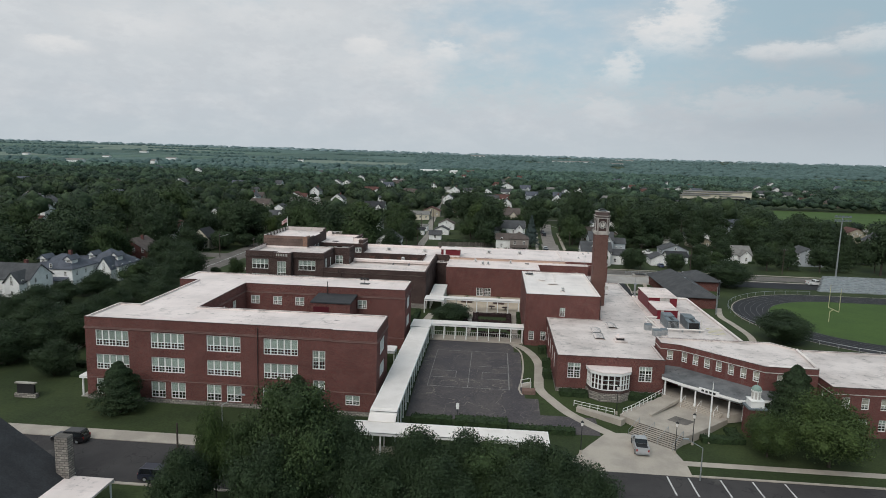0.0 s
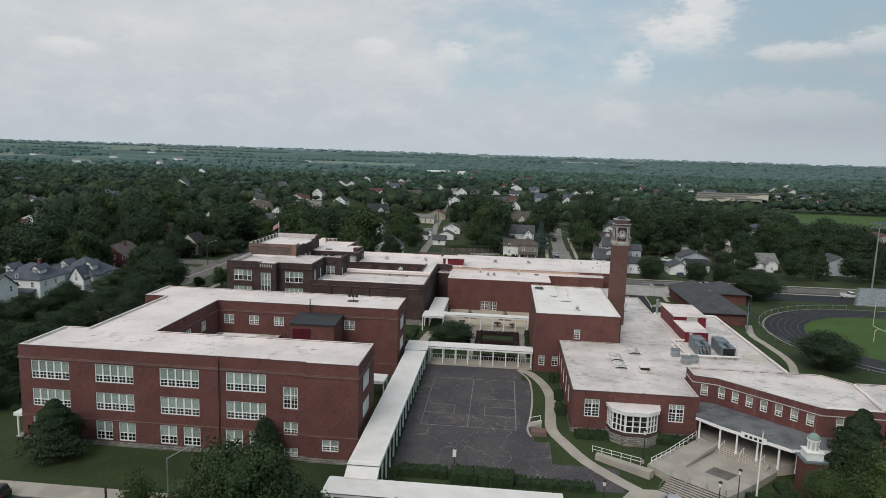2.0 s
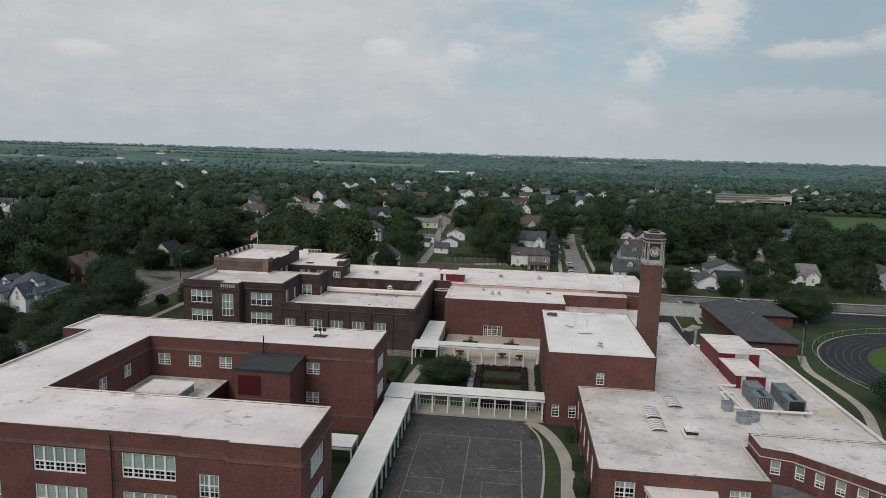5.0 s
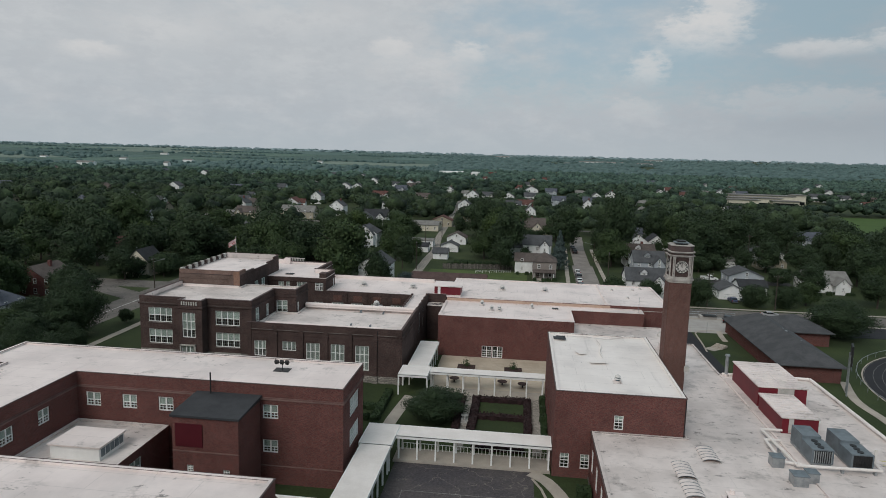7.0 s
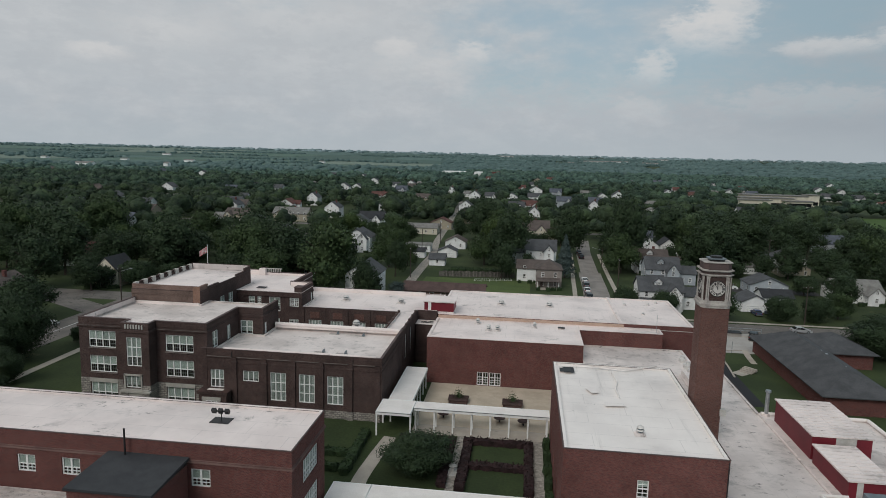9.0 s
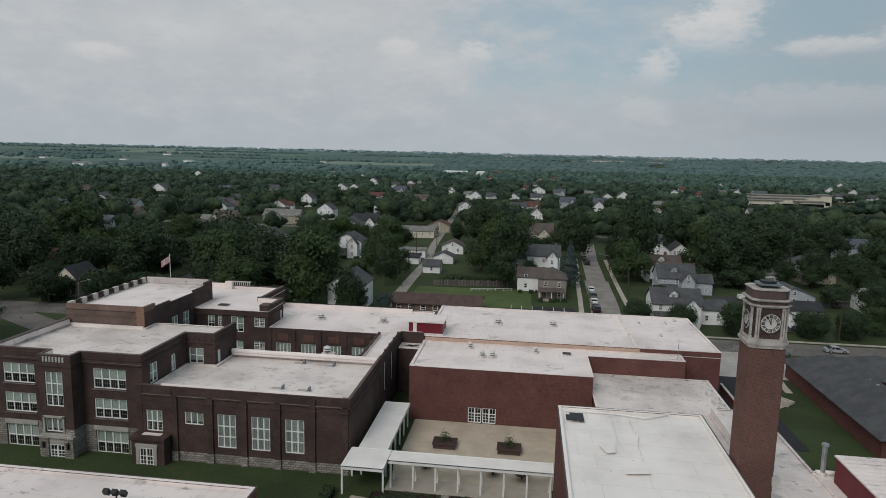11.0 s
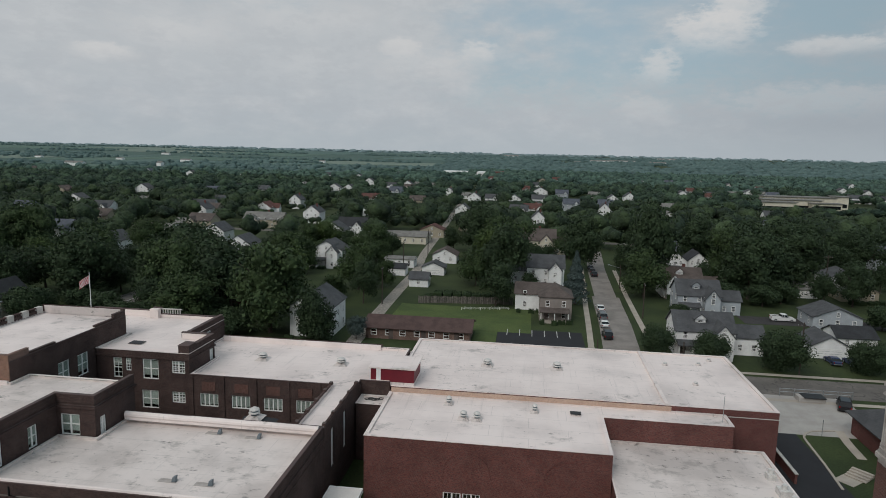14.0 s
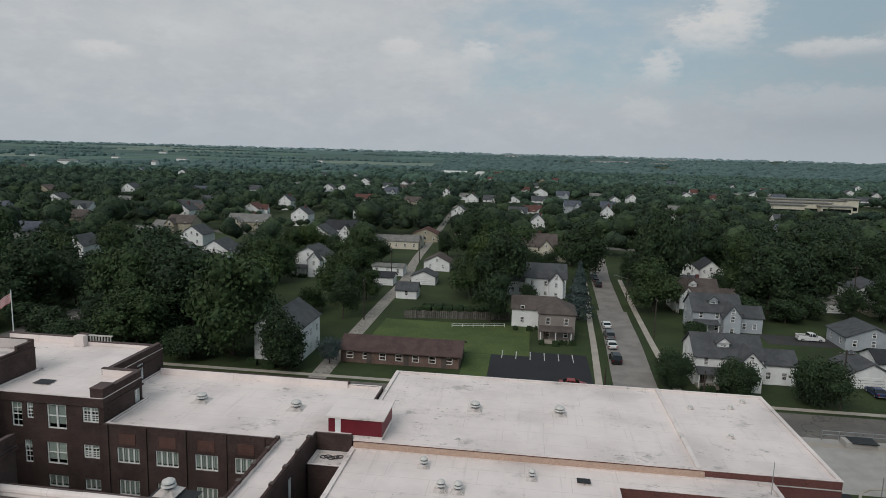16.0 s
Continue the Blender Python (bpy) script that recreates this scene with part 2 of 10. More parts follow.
BRICK = masonry("red_brick", (0.162, 0.052, 0.043), (0.080, 0.028, 0.026), (0.17, 0.105, 0.094), drift=0.2)
BRICK_TOWER = masonry("tower_brick", (0.135, 0.057, 0.044), (0.075, 0.034, 0.029), (0.17, 0.115, 0.10), drift=0.2)
BRICK_NEW = masonry("bright_red_brick", (0.150, 0.050, 0.044), (0.110, 0.037, 0.035), (0.16, 0.10, 0.088), drift=0.2)
BRICK_DARK = masonry("brown_brick", (0.080, 0.045, 0.039), (0.043, 0.026, 0.024), (0.10, 0.078, 0.072), drift=0.32)
BRICK_TAN = masonry("tan_brick", (0.19, 0.115, 0.092), (0.14, 0.085, 0.07), (0.21, 0.16, 0.14))
STONE = masonry("rubble_stone", (0.36, 0.33, 0.29), (0.20, 0.18, 0.165), (0.13, 0.12, 0.11), 0.62, 0.30, 0.05, 0.3, True)
LIMESTONE = material("limestone", (0.42, 0.40, 0.36), (0.33, 0.31, 0.28), 2.0, 25, 0.85)
LIMESTONE_DULL = material("soiled_limestone", (0.20, 0.17, 0.15), (0.13, 0.11, 0.10), 1.5, 25, 0.9)
CAST_STONE = material("pale_cast_stone", (0.55, 0.53, 0.50), (0.42, 0.40, 0.37), 1.2, 25, 0.8)
TOWER_STONE = material("soiled_tower_stone", (0.46, 0.43, 0.40), (0.30, 0.275, 0.255), 0.8, 20, 0.85, grit=0.2)
MEMBRANE = membrane("white_roof_membrane", (0.83, 0.735, 0.70), (0.73, 0.64, 0.61), 0.56)
MEMBRANE_CLEAN = membrane("clean_roof_membrane", (0.86, 0.805, 0.765), (0.79, 0.735, 0.70), 0.68)
MEMBRANE_DIRTY = membrane("soiled_roof_membrane", (0.74, 0.665, 0.63), (0.57, 0.505, 0.475), 0.46)
MEMBRANE_TAN = material("tan_flashing", (0.52, 0.37, 0.29), (0.46, 0.32, 0.25), 2.0, 10, 0.8)
COPING = material("dark_coping", (0.11, 0.075, 0.07), (0.08, 0.06, 0.058), 2.0, 12, 0.8)
WHITE_PAINT = material("white_painted_metal", (0.84, 0.84, 0.82), (0.76, 0.76, 0.74), 2.0, 14, 0.55, bump=0.05, grit=0.05)
WALK_ROOF = material("white_canopy_roofing", (0.79, 0.745, 0.71), (0.71, 0.665, 0.63), 3.0, 8, 0.85, bump=0.1, grit=0.06, third=(0.40, 0.39, 0.36), spots=0.66)
BLIND = material("pale_window_blind", (0.52, 0.56, 0.535), (0.40, 0.44, 0.42), 2.5, 9, 0.9, bump=0.0, grit=0.08, vary=0.22)
BLIND_PALE = material("cream_roller_blind", (0.60, 0.54, 0.49), (0.50, 0.455, 0.42), 2.0, 9, 0.9, bump=0.0, grit=0.06, vary=0.15)
GLASS = glazing("window_glass")
BAR_PAINT = material("grey_green_glazing_grid", (0.27, 0.285, 0.265), None, 1.0, 9, 0.7, bump=0.0, grit=0.05)
DARK_GLASS = material("dark_car_glass", (0.012, 0.014, 0.016), None, 1.0, 5, 0.08, bump=0.0, grit=0.0, spec=0.6)
TERRACOTTA = material("dull_terracotta_band", (0.21, 0.13, 0.115), (0.15, 0.09, 0.08), 2.0, 14, 0.85)
MAROON = material("maroon_metal_panel", (0.085, 0.012, 0.018), (0.07, 0.010, 0.015), 2.0, 6, 0.5, bump=0.05, grit=0.06)
RED_PANEL = material("dark_red_panel", (0.17, 0.018, 0.028), (0.14, 0.015, 0.024), 2.0, 6, 0.5, bump=0.05, grit=0.06)
DARK_ROOFING = material("charcoal_roofing", (0.050, 0.052, 0.056), (0.036, 0.038, 0.042), 3.0, 12, 0.85, grit=0.2)
STEEL = material("galvanised_steel", (0.42, 0.44, 0.45), (0.28, 0.30, 0.31), 1.0, 9, 0.45, 0.6, bump=0.05, grit=0.1)
UNIT_GREY = material("grey_painted_sheet_steel", (0.17, 0.20, 0.22), (0.12, 0.145, 0.16), 1.5, 8, 0.5, bump=0.05, grit=0.1)
DARK_METAL = material("dark_metal", (0.025, 0.025, 0.026), None, 1.0, 9, 0.5, bump=0.0, grit=0.1)
VENT_PAINT = material("weathered_white_metal", (0.66, 0.64, 0.61), (0.50, 0.48, 0.46), 0.6, 9, 0.6, bump=0.05, grit=0.12)
COPPER = material("green_copper", (0.26, 0.35, 0.31), (0.19, 0.27, 0.24), 0.8, 9, 0.75)
CONCRETE = material("pale_concrete", (0.43, 0.385, 0.33), (0.34, 0.305, 0.265), 4.0, 8, 0.9, grit=0.1, third=(0.24, 0.215, 0.19), spots=0.64)
GRAVEL_PATH = material("gravel_path", (0.36, 0.33, 0.29), (0.20, 0.18, 0.16), 0.5, 6, 0.95, grit=0.4)
ASPHALT = material("worn_asphalt", (0.060, 0.056, 0.056), (0.043, 0.040, 0.041), 9.0, 14, 0.92, grit=0.15, third=(0.10, 0.096, 0.09), spots=0.6)
ASPHALT_LOT = material("cracked_play_asphalt", (0.064, 0.058, 0.064), (0.090, 0.080, 0.080), 6.0, 3, 0.92, grit=0.3, third=(0.125, 0.108, 0.097), spots=0.60)


def cracked(m, tint, scale, wide):
    """Thin wandering cracks laid over a material's colour."""
    t = m.node_tree
    shade = t.nodes["Principled BSDF"]
    co = t.nodes.new("ShaderNodeTexCoord").outputs["Object"]
    line = None
    for k, s in ((1, scale), (2, scale * 2.3)):
        node = t.nodes.new("ShaderNodeTexNoise")
        t.links.new(co, node.inputs["Vector"])
        node.inputs["Scale"].default_value, node.inputs["Detail"].default_value = s, 4
        near = wire(t, "ShaderNodeMath", wire(t, "ShaderNodeMath", node.outputs["Fac"], 0.5, operation="SUBTRACT"), operation="ABSOLUTE")
        thin = wire(t, "ShaderNodeMath", near, wide / k, operation="LESS_THAN")
        line = thin if line is None else wire(t, "ShaderNodeMath", line, thin, operation="MAXIMUM")
    mix = t.nodes.new("ShaderNodeMix")
    mix.data_type = "RGBA"
    t.links.new(wire(t, "ShaderNodeMath", line, 0.65, operation="MULTIPLY"), mix.inputs[0])
    t.links.new(shade.inputs["Base Color"].links[0].from_socket, mix.inputs[6])
    mix.inputs[7].default_value = (*tint, 1)
    t.links.new(mix.outputs[2], shade.inputs["Base Color"])
    return m


cracked(ASPHALT_LOT, (0.20, 0.178, 0.155), 0.16, 0.004)
ASPHALT_NEW = material("fresh_asphalt", (0.026, 0.027, 0.031), (0.022, 0.022, 0.025), 6.0, 14, 0.85, grit=0.1)
ASPHALT_OLD = material("pale_old_asphalt", (0.165, 0.150, 0.136), (0.122, 0.112, 0.103), 5.0, 8, 0.92, grit=0.15, third=(0.085, 0.08, 0.075), spots=0.6)
cracked(ASPHALT, (0.025, 0.025, 0.026), 0.10, 0.003)
cracked(ASPHALT_OLD, (0.05, 0.047, 0.044), 0.14, 0.005)
ROAD_PAINT = material("white_road_paint", (0.62, 0.62, 0.60), (0.40, 0.40, 0.39), 0.7, 9, 0.8, bump=0.0)
LINE_FADED = material("faded_court_line", (0.26, 0.25, 0.24), (0.14, 0.135, 0.13), 0.8, 6, 0.9, bump=0.0)
GRASS = material("lawn_grass", (0.042, 0.060, 0.020), (0.026, 0.040, 0.014), 14.0, 3.0, 0.95, grit=0.3, bump=0.6, third=(0.07, 0.082, 0.034), spots=0.62)
FIELD_GRASS = material("sports_turf", (0.058, 0.105, 0.022), (0.048, 0.088, 0.020), 18.0, 2.5, 0.95, grit=0.2, bump=0.4)
HEDGE = material("clipped_hedge", (0.026, 0.046, 0.016), (0.016, 0.030, 0.011), 1.2, 6, 0.9, grit=0.5, bump=1.0)
HEDGE_RED = material("maroon_barberry_hedge", (0.034, 0.017, 0.018), (0.020, 0.011, 0.011), 1.2, 6, 0.9, grit=0.5, bump=1.0)
BARK = material("bark", (0.075, 0.06, 0.05), (0.05, 0.04, 0.034), 0.6, 12, 0.95, grit=0.4)
LEAF = material("broad_leaves", (0.045, 0.074, 0.025), (0.031, 0.053, 0.020), 4.0, 1.5, 0.75, bump=1.0, grit=0.3, vary=0.2, island=True, relief_depth=0.4)
LEAF_LIGHT = material("light_green_leaves", (0.060, 0.094, 0.026), (0.042, 0.070, 0.022), 4.0, 1.5, 0.75, bump=1.0, grit=0.3, vary=0.2, island=True, relief_depth=0.4)
LEAF_DARK = material("dark_green_leaves", (0.033, 0.056, 0.023), (0.022, 0.040, 0.018), 4.0, 1.5, 0.75, bump=1.0, grit=0.3, vary=0.2, island=True, relief_depth=0.4)
LEAF_BLUE = material("blue_spruce_needles", (0.060, 0.085, 0.080), (0.042, 0.062, 0.058), 3.0, 2.0, 0.8, bump=0.0, grit=0.3, vary=0.3, island=True)
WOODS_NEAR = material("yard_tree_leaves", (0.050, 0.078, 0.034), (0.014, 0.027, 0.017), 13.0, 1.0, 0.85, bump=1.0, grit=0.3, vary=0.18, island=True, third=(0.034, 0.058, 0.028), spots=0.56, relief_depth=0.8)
# The four canopies below have aerial haze mixed into their colours, bluer with distance.
HAZY_WOODS = material("town_canopy", (0.062, 0.102, 0.058), (0.018, 0.036, 0.027), 14.0, 0.8, 0.85, bump=1.0, grit=0.3, vary=0.18, island=True, third=(0.044, 0.076, 0.042), spots=0.56, relief_depth=1.0)
HAZY_WOODS_FAR = material("distant_canopy", (0.082, 0.136, 0.102), (0.040, 0.074, 0.062), 22.0, 0.5, 0.9, bump=1.0, grit=0.3, vary=0.25, island=True, third=(0.062, 0.108, 0.086), spots=0.56, relief_depth=1.0)
HAZY_WOODS_BLUE = material("remote_canopy", (0.098, 0.152, 0.142), (0.066, 0.110, 0.106), 160.0, 0.2, 0.9, bump=0.0, grit=0.2, vary=0.12, island=True)
HAZY_WOODS_HORIZON = material("horizon_woods", (0.20, 0.265, 0.275), (0.17, 0.232, 0.242), 300.0, 0.1, 0.9, bump=0.0, grit=0.15, vary=0.15, island=True)

# ---- mesh helpers ----
ORIGIN = {}


class Geo:
    """Collects vertices and faces of one part, in world metres."""

    def __init__(self):
        self.v, self.f = [], []

    def add(self, verts, faces):
        n = len(self.v)
        self.v += [tuple(p) for p in verts]
        self.f += [tuple(n + i for i in face) for face in faces]
        return self

    def box(self, x0, y0, z0, x1, y1, z1):
        p = [(x, y, z) for z in (z0, z1) for y in (y0, y1) for x in (x0, x1)]
        return self.add(p, [(0, 2, 3, 1), (4, 5, 7, 6), (0, 1, 5, 4), (1, 3, 7, 5), (3, 2, 6, 7), (2, 0, 4, 6)])

    def block(self, m, sx, sy, sz):
        """A box sx by sy on its base's centre, sz high, at the pose m."""
        p = [m @ Vector((x, y, z)) for z in (0, sz) for y in (-sy / 2, sy / 2) for x in (-sx / 2, sx / 2)]
        return self.add(p, [(0, 2, 3, 1), (4, 5, 7, 6), (0, 1, 5, 4), (1, 3, 7, 5), (3, 2, 6, 7), (2, 0, 4, 6)])

    def prism(self, poly, z0, z1):
        n = len(poly)
        verts = [(x, y, z0) for x, y in poly] + [(x, y, z1) for x, y in poly]
        sides = [(i, (i + 1) % n, n + (i + 1) % n, n + i) for i in range(n)]
        return self.add(verts, sides + [tuple(range(n - 1, -1, -1)), tuple(range(n, 2 * n))])

    def tube(self, a, b, ra, rb=None, n=8):
        a, b = Vector(a), Vector(b)
        rb = ra if rb is None else rb
        axis = (b - a).normalized()
        side = axis.orthogonal().normalized()
        other = axis.cross(side)
        ring = [(math.cos(2 * math.pi * i / n), math.sin(2 * math.pi * i / n)) for i in range(n)]
        verts = [a + (side * c + other * s) * ra for c, s in ring] + [b + (side * c + other * s) * rb for c, s in ring]
        return self.add(verts, [(i, (i + 1) % n, n + (i + 1) % n, n + i) for i in range(n)] + [tuple(range(n - 1, -1, -1)), tuple(range(n, 2 * n))])

    def make(self, name, mat, parent=None, label="", smooth=False):
        o = ORIGIN.get(parent.name, Vector()) if parent else Vector()
        me = bpy.data.meshes.new(name)
        me.from_pydata([(x - o.x, y - o.y, z - o.z) for x, y, z in self.v], [], self.f)
        me.materials.append(mat)
        if smooth:
            me.polygons.foreach_set("use_smooth", [True] * len(me.polygons))
        ob = new(name, me)
        ob.parent = parent
        return tagged(ob, label)


def offset(poly, d, closed=True):
    """The outline moved outwards by d (anticlockwise outlines)."""
    res, n = [], len(poly)
    for i in range(n):
        p = Vector(poly[i])
        before, after = Vector(poly[i - 1]), Vector(poly[(i + 1) % n])
        e1, e2 = (p - before).normalized(), (after - p).normalized()
        if not closed and i == 0:
            e1 = e2
        if not closed and i == n - 1:
            e2 = e1
        n1, n2 = Vector((e1.y, -e1.x)), Vector((e2.y, -e2.x))
        k = 1 + n1.dot(n2)
        m = (n1 + n2) / k if k > 0.2 else n1
        res.append(tuple(p + m * d))
    return res


def thing(name, label, category, at=(0, 0, 0), group="", kind=""):
    ob = new(name)
    ob.location = at
    ob.empty_display_size = 0.5
    ORIGIN[ob.name] = Vector(at)
    return tagged(ob, label, category, group, kind)


def ground_z(x, y):
    """The lie of the land: the street stands lower than the school's yard, and the country rises far off."""
    def ease(v, lo, hi):
        v = min(1, max(0, (v - lo) / (hi - lo)))
        return v * v * (3 - 2 * v)
    east = -0.3 - 1.3 * (1 - ease(y, 74, 97))
    west = -0.3 - 1.5 * (1 - ease(y, 84, 112))
    z = west + (east - west) * ease(x, -14, -9.5)
    far = math.hypot(x, y - 60)
    return z + 27 * ease(far, 1500, 4900)


def sheet(name, x0, y0, x1, y1, mat, lift=0.03, label="", category="", kind="structure", step=3.0, thick=0.0, parent=None):
    """A flat strip that follows the ground."""
    nx, ny = max(1, int((x1 - x0) / step)), max(1, int((y1 - y0) / step))
    xs, ys = [x0 + (x1 - x0) * i / nx for i in range(nx + 1)], [y0 + (y1 - y0) * i / ny for i in range(ny + 1)]
    g = Geo()
    g.add([(x, y, ground_z(x, y) + lift) for y in ys for x in xs], [(j * (nx + 1) + i, j * (nx + 1) + i + 1, (j + 1) * (nx + 1) + i + 1, (j + 1) * (nx + 1) + i) for j in range(ny) for i in range(nx)])
    skirt(g, lift)
    return tagged(g.make(name, mat, parent), label, category, "", kind)


def skirt(g, lift):
    """Gives a lifted sheet its edges down into the ground."""
    count = {}
    for face in g.f:
        for a, b in zip(face, face[1:] + face[:1]):
            count[(a, b)] = count.get((a, b), 0) + 1
    edges = [(a, b) for a, b in count if (b, a) not in count]
    low = {}
    for a, b in edges:
        for i in (a, b):
            if i not in low:
                low[i] = len(g.v)
                x, y, z = g.v[i]
                g.v.append((x, y, z - lift - 0.15))
    g.f += [(b, a, low[a], low[b]) for a, b in edges]


def ribbon(name, points, width, mat, lift=0.05, label="", category="", kind="structure", step=1.5, parent=None):
    """A path of that width along a line of points, smoothed, lying on the ground."""
    pts = [Vector(p) for p in points]
    line = []
    for i in range(len(pts) - 1):
        p0, p1, p2, p3 = pts[max(0, i - 1)], pts[i], pts[i + 1], pts[min(len(pts) - 1, i + 2)]
        n = max(2, int((p2 - p1).length / step))
        for k in range(n):
            t = k / n
            line.append(0.5 * ((2 * p1) + (p2 - p0) * t + (2 * p0 - 5 * p1 + 4 * p2 - p3) * t * t + (3 * p1 - p0 - 3 * p2 + p3) * t ** 3))
    line.append(pts[-1])
    g, rows = Geo(), []
    for i, p in enumerate(line):
        d = (line[min(i + 1, len(line) - 1)] - line[max(i - 1, 0)]).normalized()
        side = Vector((d.y, -d.x)) * width / 2
        for q in (p - side, p + side):
            rows.append((q.x, q.y, ground_z(q.x, q.y) + lift))
    g.add(rows, [(2 * i, 2 * i + 1, 2 * i + 3, 2 * i + 2) for i in range(len(line) - 1)])
    skirt(g, lift)
    return tagged(g.make(name, mat, parent), label, category, "", kind)


# ---- walls with openings, and windows ----
def facade(g, a, b, z0, z1, holes, thick=0.35):
    """A wall from a to b (its outside on the right), with holes (from, to, bottom, top) cut through it."""
    a, b = Vector(a), Vector(b)
    length = (b - a).length
    d = (b - a) / length
    inward = Vector((-d.y, d.x)) * thick
    us = sorted({0.0, length, *[h[0] for h in holes], *[h[1] for h in holes]})
    zs = sorted({z0, z1, *[h[2] for h in holes], *[h[3] for h in holes]})
    us, zs = [u for u in us if 0 <= u <= length], [z for z in zs if z0 <= z <= z1]

    def at(u, z, deep):
        p = a + d * u + (inward if deep else Vector((0, 0)))
        return (p.x, p.y, z)

    def solid(i, j):
        if not (0 <= i < len(us) - 1 and 0 <= j < len(zs) - 1):
            return None
        u, z = (us[i] + us[i + 1]) / 2, (zs[j] + zs[j + 1]) / 2
        return not any(h[0] < u < h[1] and h[2] < z < h[3] for h in holes)

    for i in range(len(us) - 1):
        for j in range(len(zs) - 1):
            u0, u1, w0, w1 = us[i], us[i + 1], zs[j], zs[j + 1]
            if solid(i, j):
                g.add([at(u0, w0, 0), at(u1, w0, 0), at(u1, w1, 0), at(u0, w1, 0)], [(0, 1, 2, 3)])
                g.add([at(u0, w0, 1), at(u1, w0, 1), at(u1, w1, 1), at(u0, w1, 1)], [(3, 2, 1, 0)])
                continue
            if solid(i - 1, j):
                g.add([at(u0, w0, 0), at(u0, w1, 0), at(u0, w1, 1), at(u0, w0, 1)], [(0, 1, 2, 3)])
            if solid(i + 1, j):
                g.add([at(u1, w0, 0), at(u1, w0, 1), at(u1, w1, 1), at(u1, w1, 0)], [(0, 1, 2, 3)])
            if solid(i, j - 1):
                g.add([at(u0, w0, 0), at(u0, w0, 1), at(u1, w0, 1), at(u1, w0, 0)], [(0, 1, 2, 3)])
            if solid(i, j + 1):
                g.add([at(u0, w1, 0), at(u1, w1, 0), at(u1, w1, 1), at(u0, w1, 1)], [(0, 1, 2, 3)])


# styles: sashes side by side, height of the meeting rail, panes across and up in the lower and the upper sash, share covered by a blind
STYLES = {
    "classroom": (5, 0.36, (2, 2), (1, 1), 0.64),
    "classroom4": (4, 0.42, (2, 2), (2, 1), 0.58),
    "pair": (2, 0.42, (2, 2), (1, 1), 0.58),
    "pair_tall": (2, 0.62, (2, 3), (2, 1), 0.55),
    "double": (2, 0.5, (2, 3), (2, 2), 0.3),
    "plain": (2, 0.52, (1, 1), (1, 1), 0.85),
    "single": (1, 0.5, (2, 2), (1, 1), 0.6),
    "sash": (1, 0.5, (2, 2), (2, 2), 0.4),
    "shaded": (1, 0.42, (2, 2), (1, 1), 0.78),
    "bay": (3, 0.36, (1, 1), (1, 2), 0.0),
    "doors": (2, 0.62, (2, 3), (2, 1), 0.0),
    "house": (1, 0.5, (1, 1), (1, 1), 0.0),
}
# styles with heavy rails: columns, heights of the rails, fine panes in the lowest row and in the others, share covered by a blind
GRIDS = {
    "four_sash": (4, (0.47,), (3, 2), (1, 1), 0.57),
    "tall": (3, (0.32, 0.65), (3, 3), (3, 3), 1.0),
    "stair": (3, (0.32, 0.66), (3, 3), (1, 2), 0.68),
    "side3": (3, (0.46,), (3, 3), (2, 2), 0.54),
    "small3": (3, (), (3, 4), (1, 1), 0.85),
    "rear4": (4, (), (2, 1), (1, 1), 0.9),
}
WINDOWS = {}


def quick(name, g, mat):
    bm = bmesh.new()
    verts = [bm.verts.new(p) for p in g.v]
    for f in g.f:
        bm.faces.new([verts[i] for i in f])
    bmesh.ops.remove_doubles(bm, verts=bm.verts, dist=0.0005)
    me = bpy.data.meshes.new(name)
    bm.to_mesh(me)
    bm.free()
    me.materials.append(mat)
    return me


def grid_meshes(style, w, h, paint):
    """Frame with heavy rails, one sheet of glass and blind a column, and thin glazing bars of their own."""
    n, rails, low, high, covered = GRIDS[style]
    edge, post = 0.12, 0.15
    each = (w - 2 * edge - post * (n - 1)) / n
    levels = [edge] + [edge + (h - 2 * edge) * r for r in rails] + [h - edge]
    lights, bars = [], Geo()
    for k in range(n):
        x0 = edge + k * (each + post)
        for row, (za, zb) in enumerate(zip(levels, levels[1:])):
            za, zb = za + (0.06 if row else 0), zb - (0.06 if row < len(rails) else 0)
            lights.append((round(x0, 4), round(x0 + each, 4), round(za, 4), round(zb, 4)))
            nx, nz = high if row else low
            for i in range(1, nx):
                x = x0 - w / 2 + each * i / nx
                bars.box(x - 0.022, 0.03, za, x + 0.022, 0.055, zb)
            for j in range(1, nz):
                z = za + (zb - za) * j / nz
                bars.box(x0 - w / 2, 0.032, z - 0.022, x0 - w / 2 + each, 0.053, z + 0.022)
    g = Geo()
    facade(g, (-w / 2, 0), (w / 2, 0), 0.0, h, lights, 0.13)
    panes = [-w / 2 + edge + k * (each + post) + each / 2 for k in range(n)]
    tall = h - 2 * edge
    glass = quick("pane", Geo().box(-each / 2, 0, 0, each / 2, 0.012, tall), GLASS)
    shade = quick("blind", Geo().box(-each / 2, 0, tall * (1 - covered), each / 2, 0.02, tall), BLIND)
    return quick("window", g, paint), panes, glass, shade, edge, quick("glazing_grid", bars, BAR_PAINT) if bars.v else None


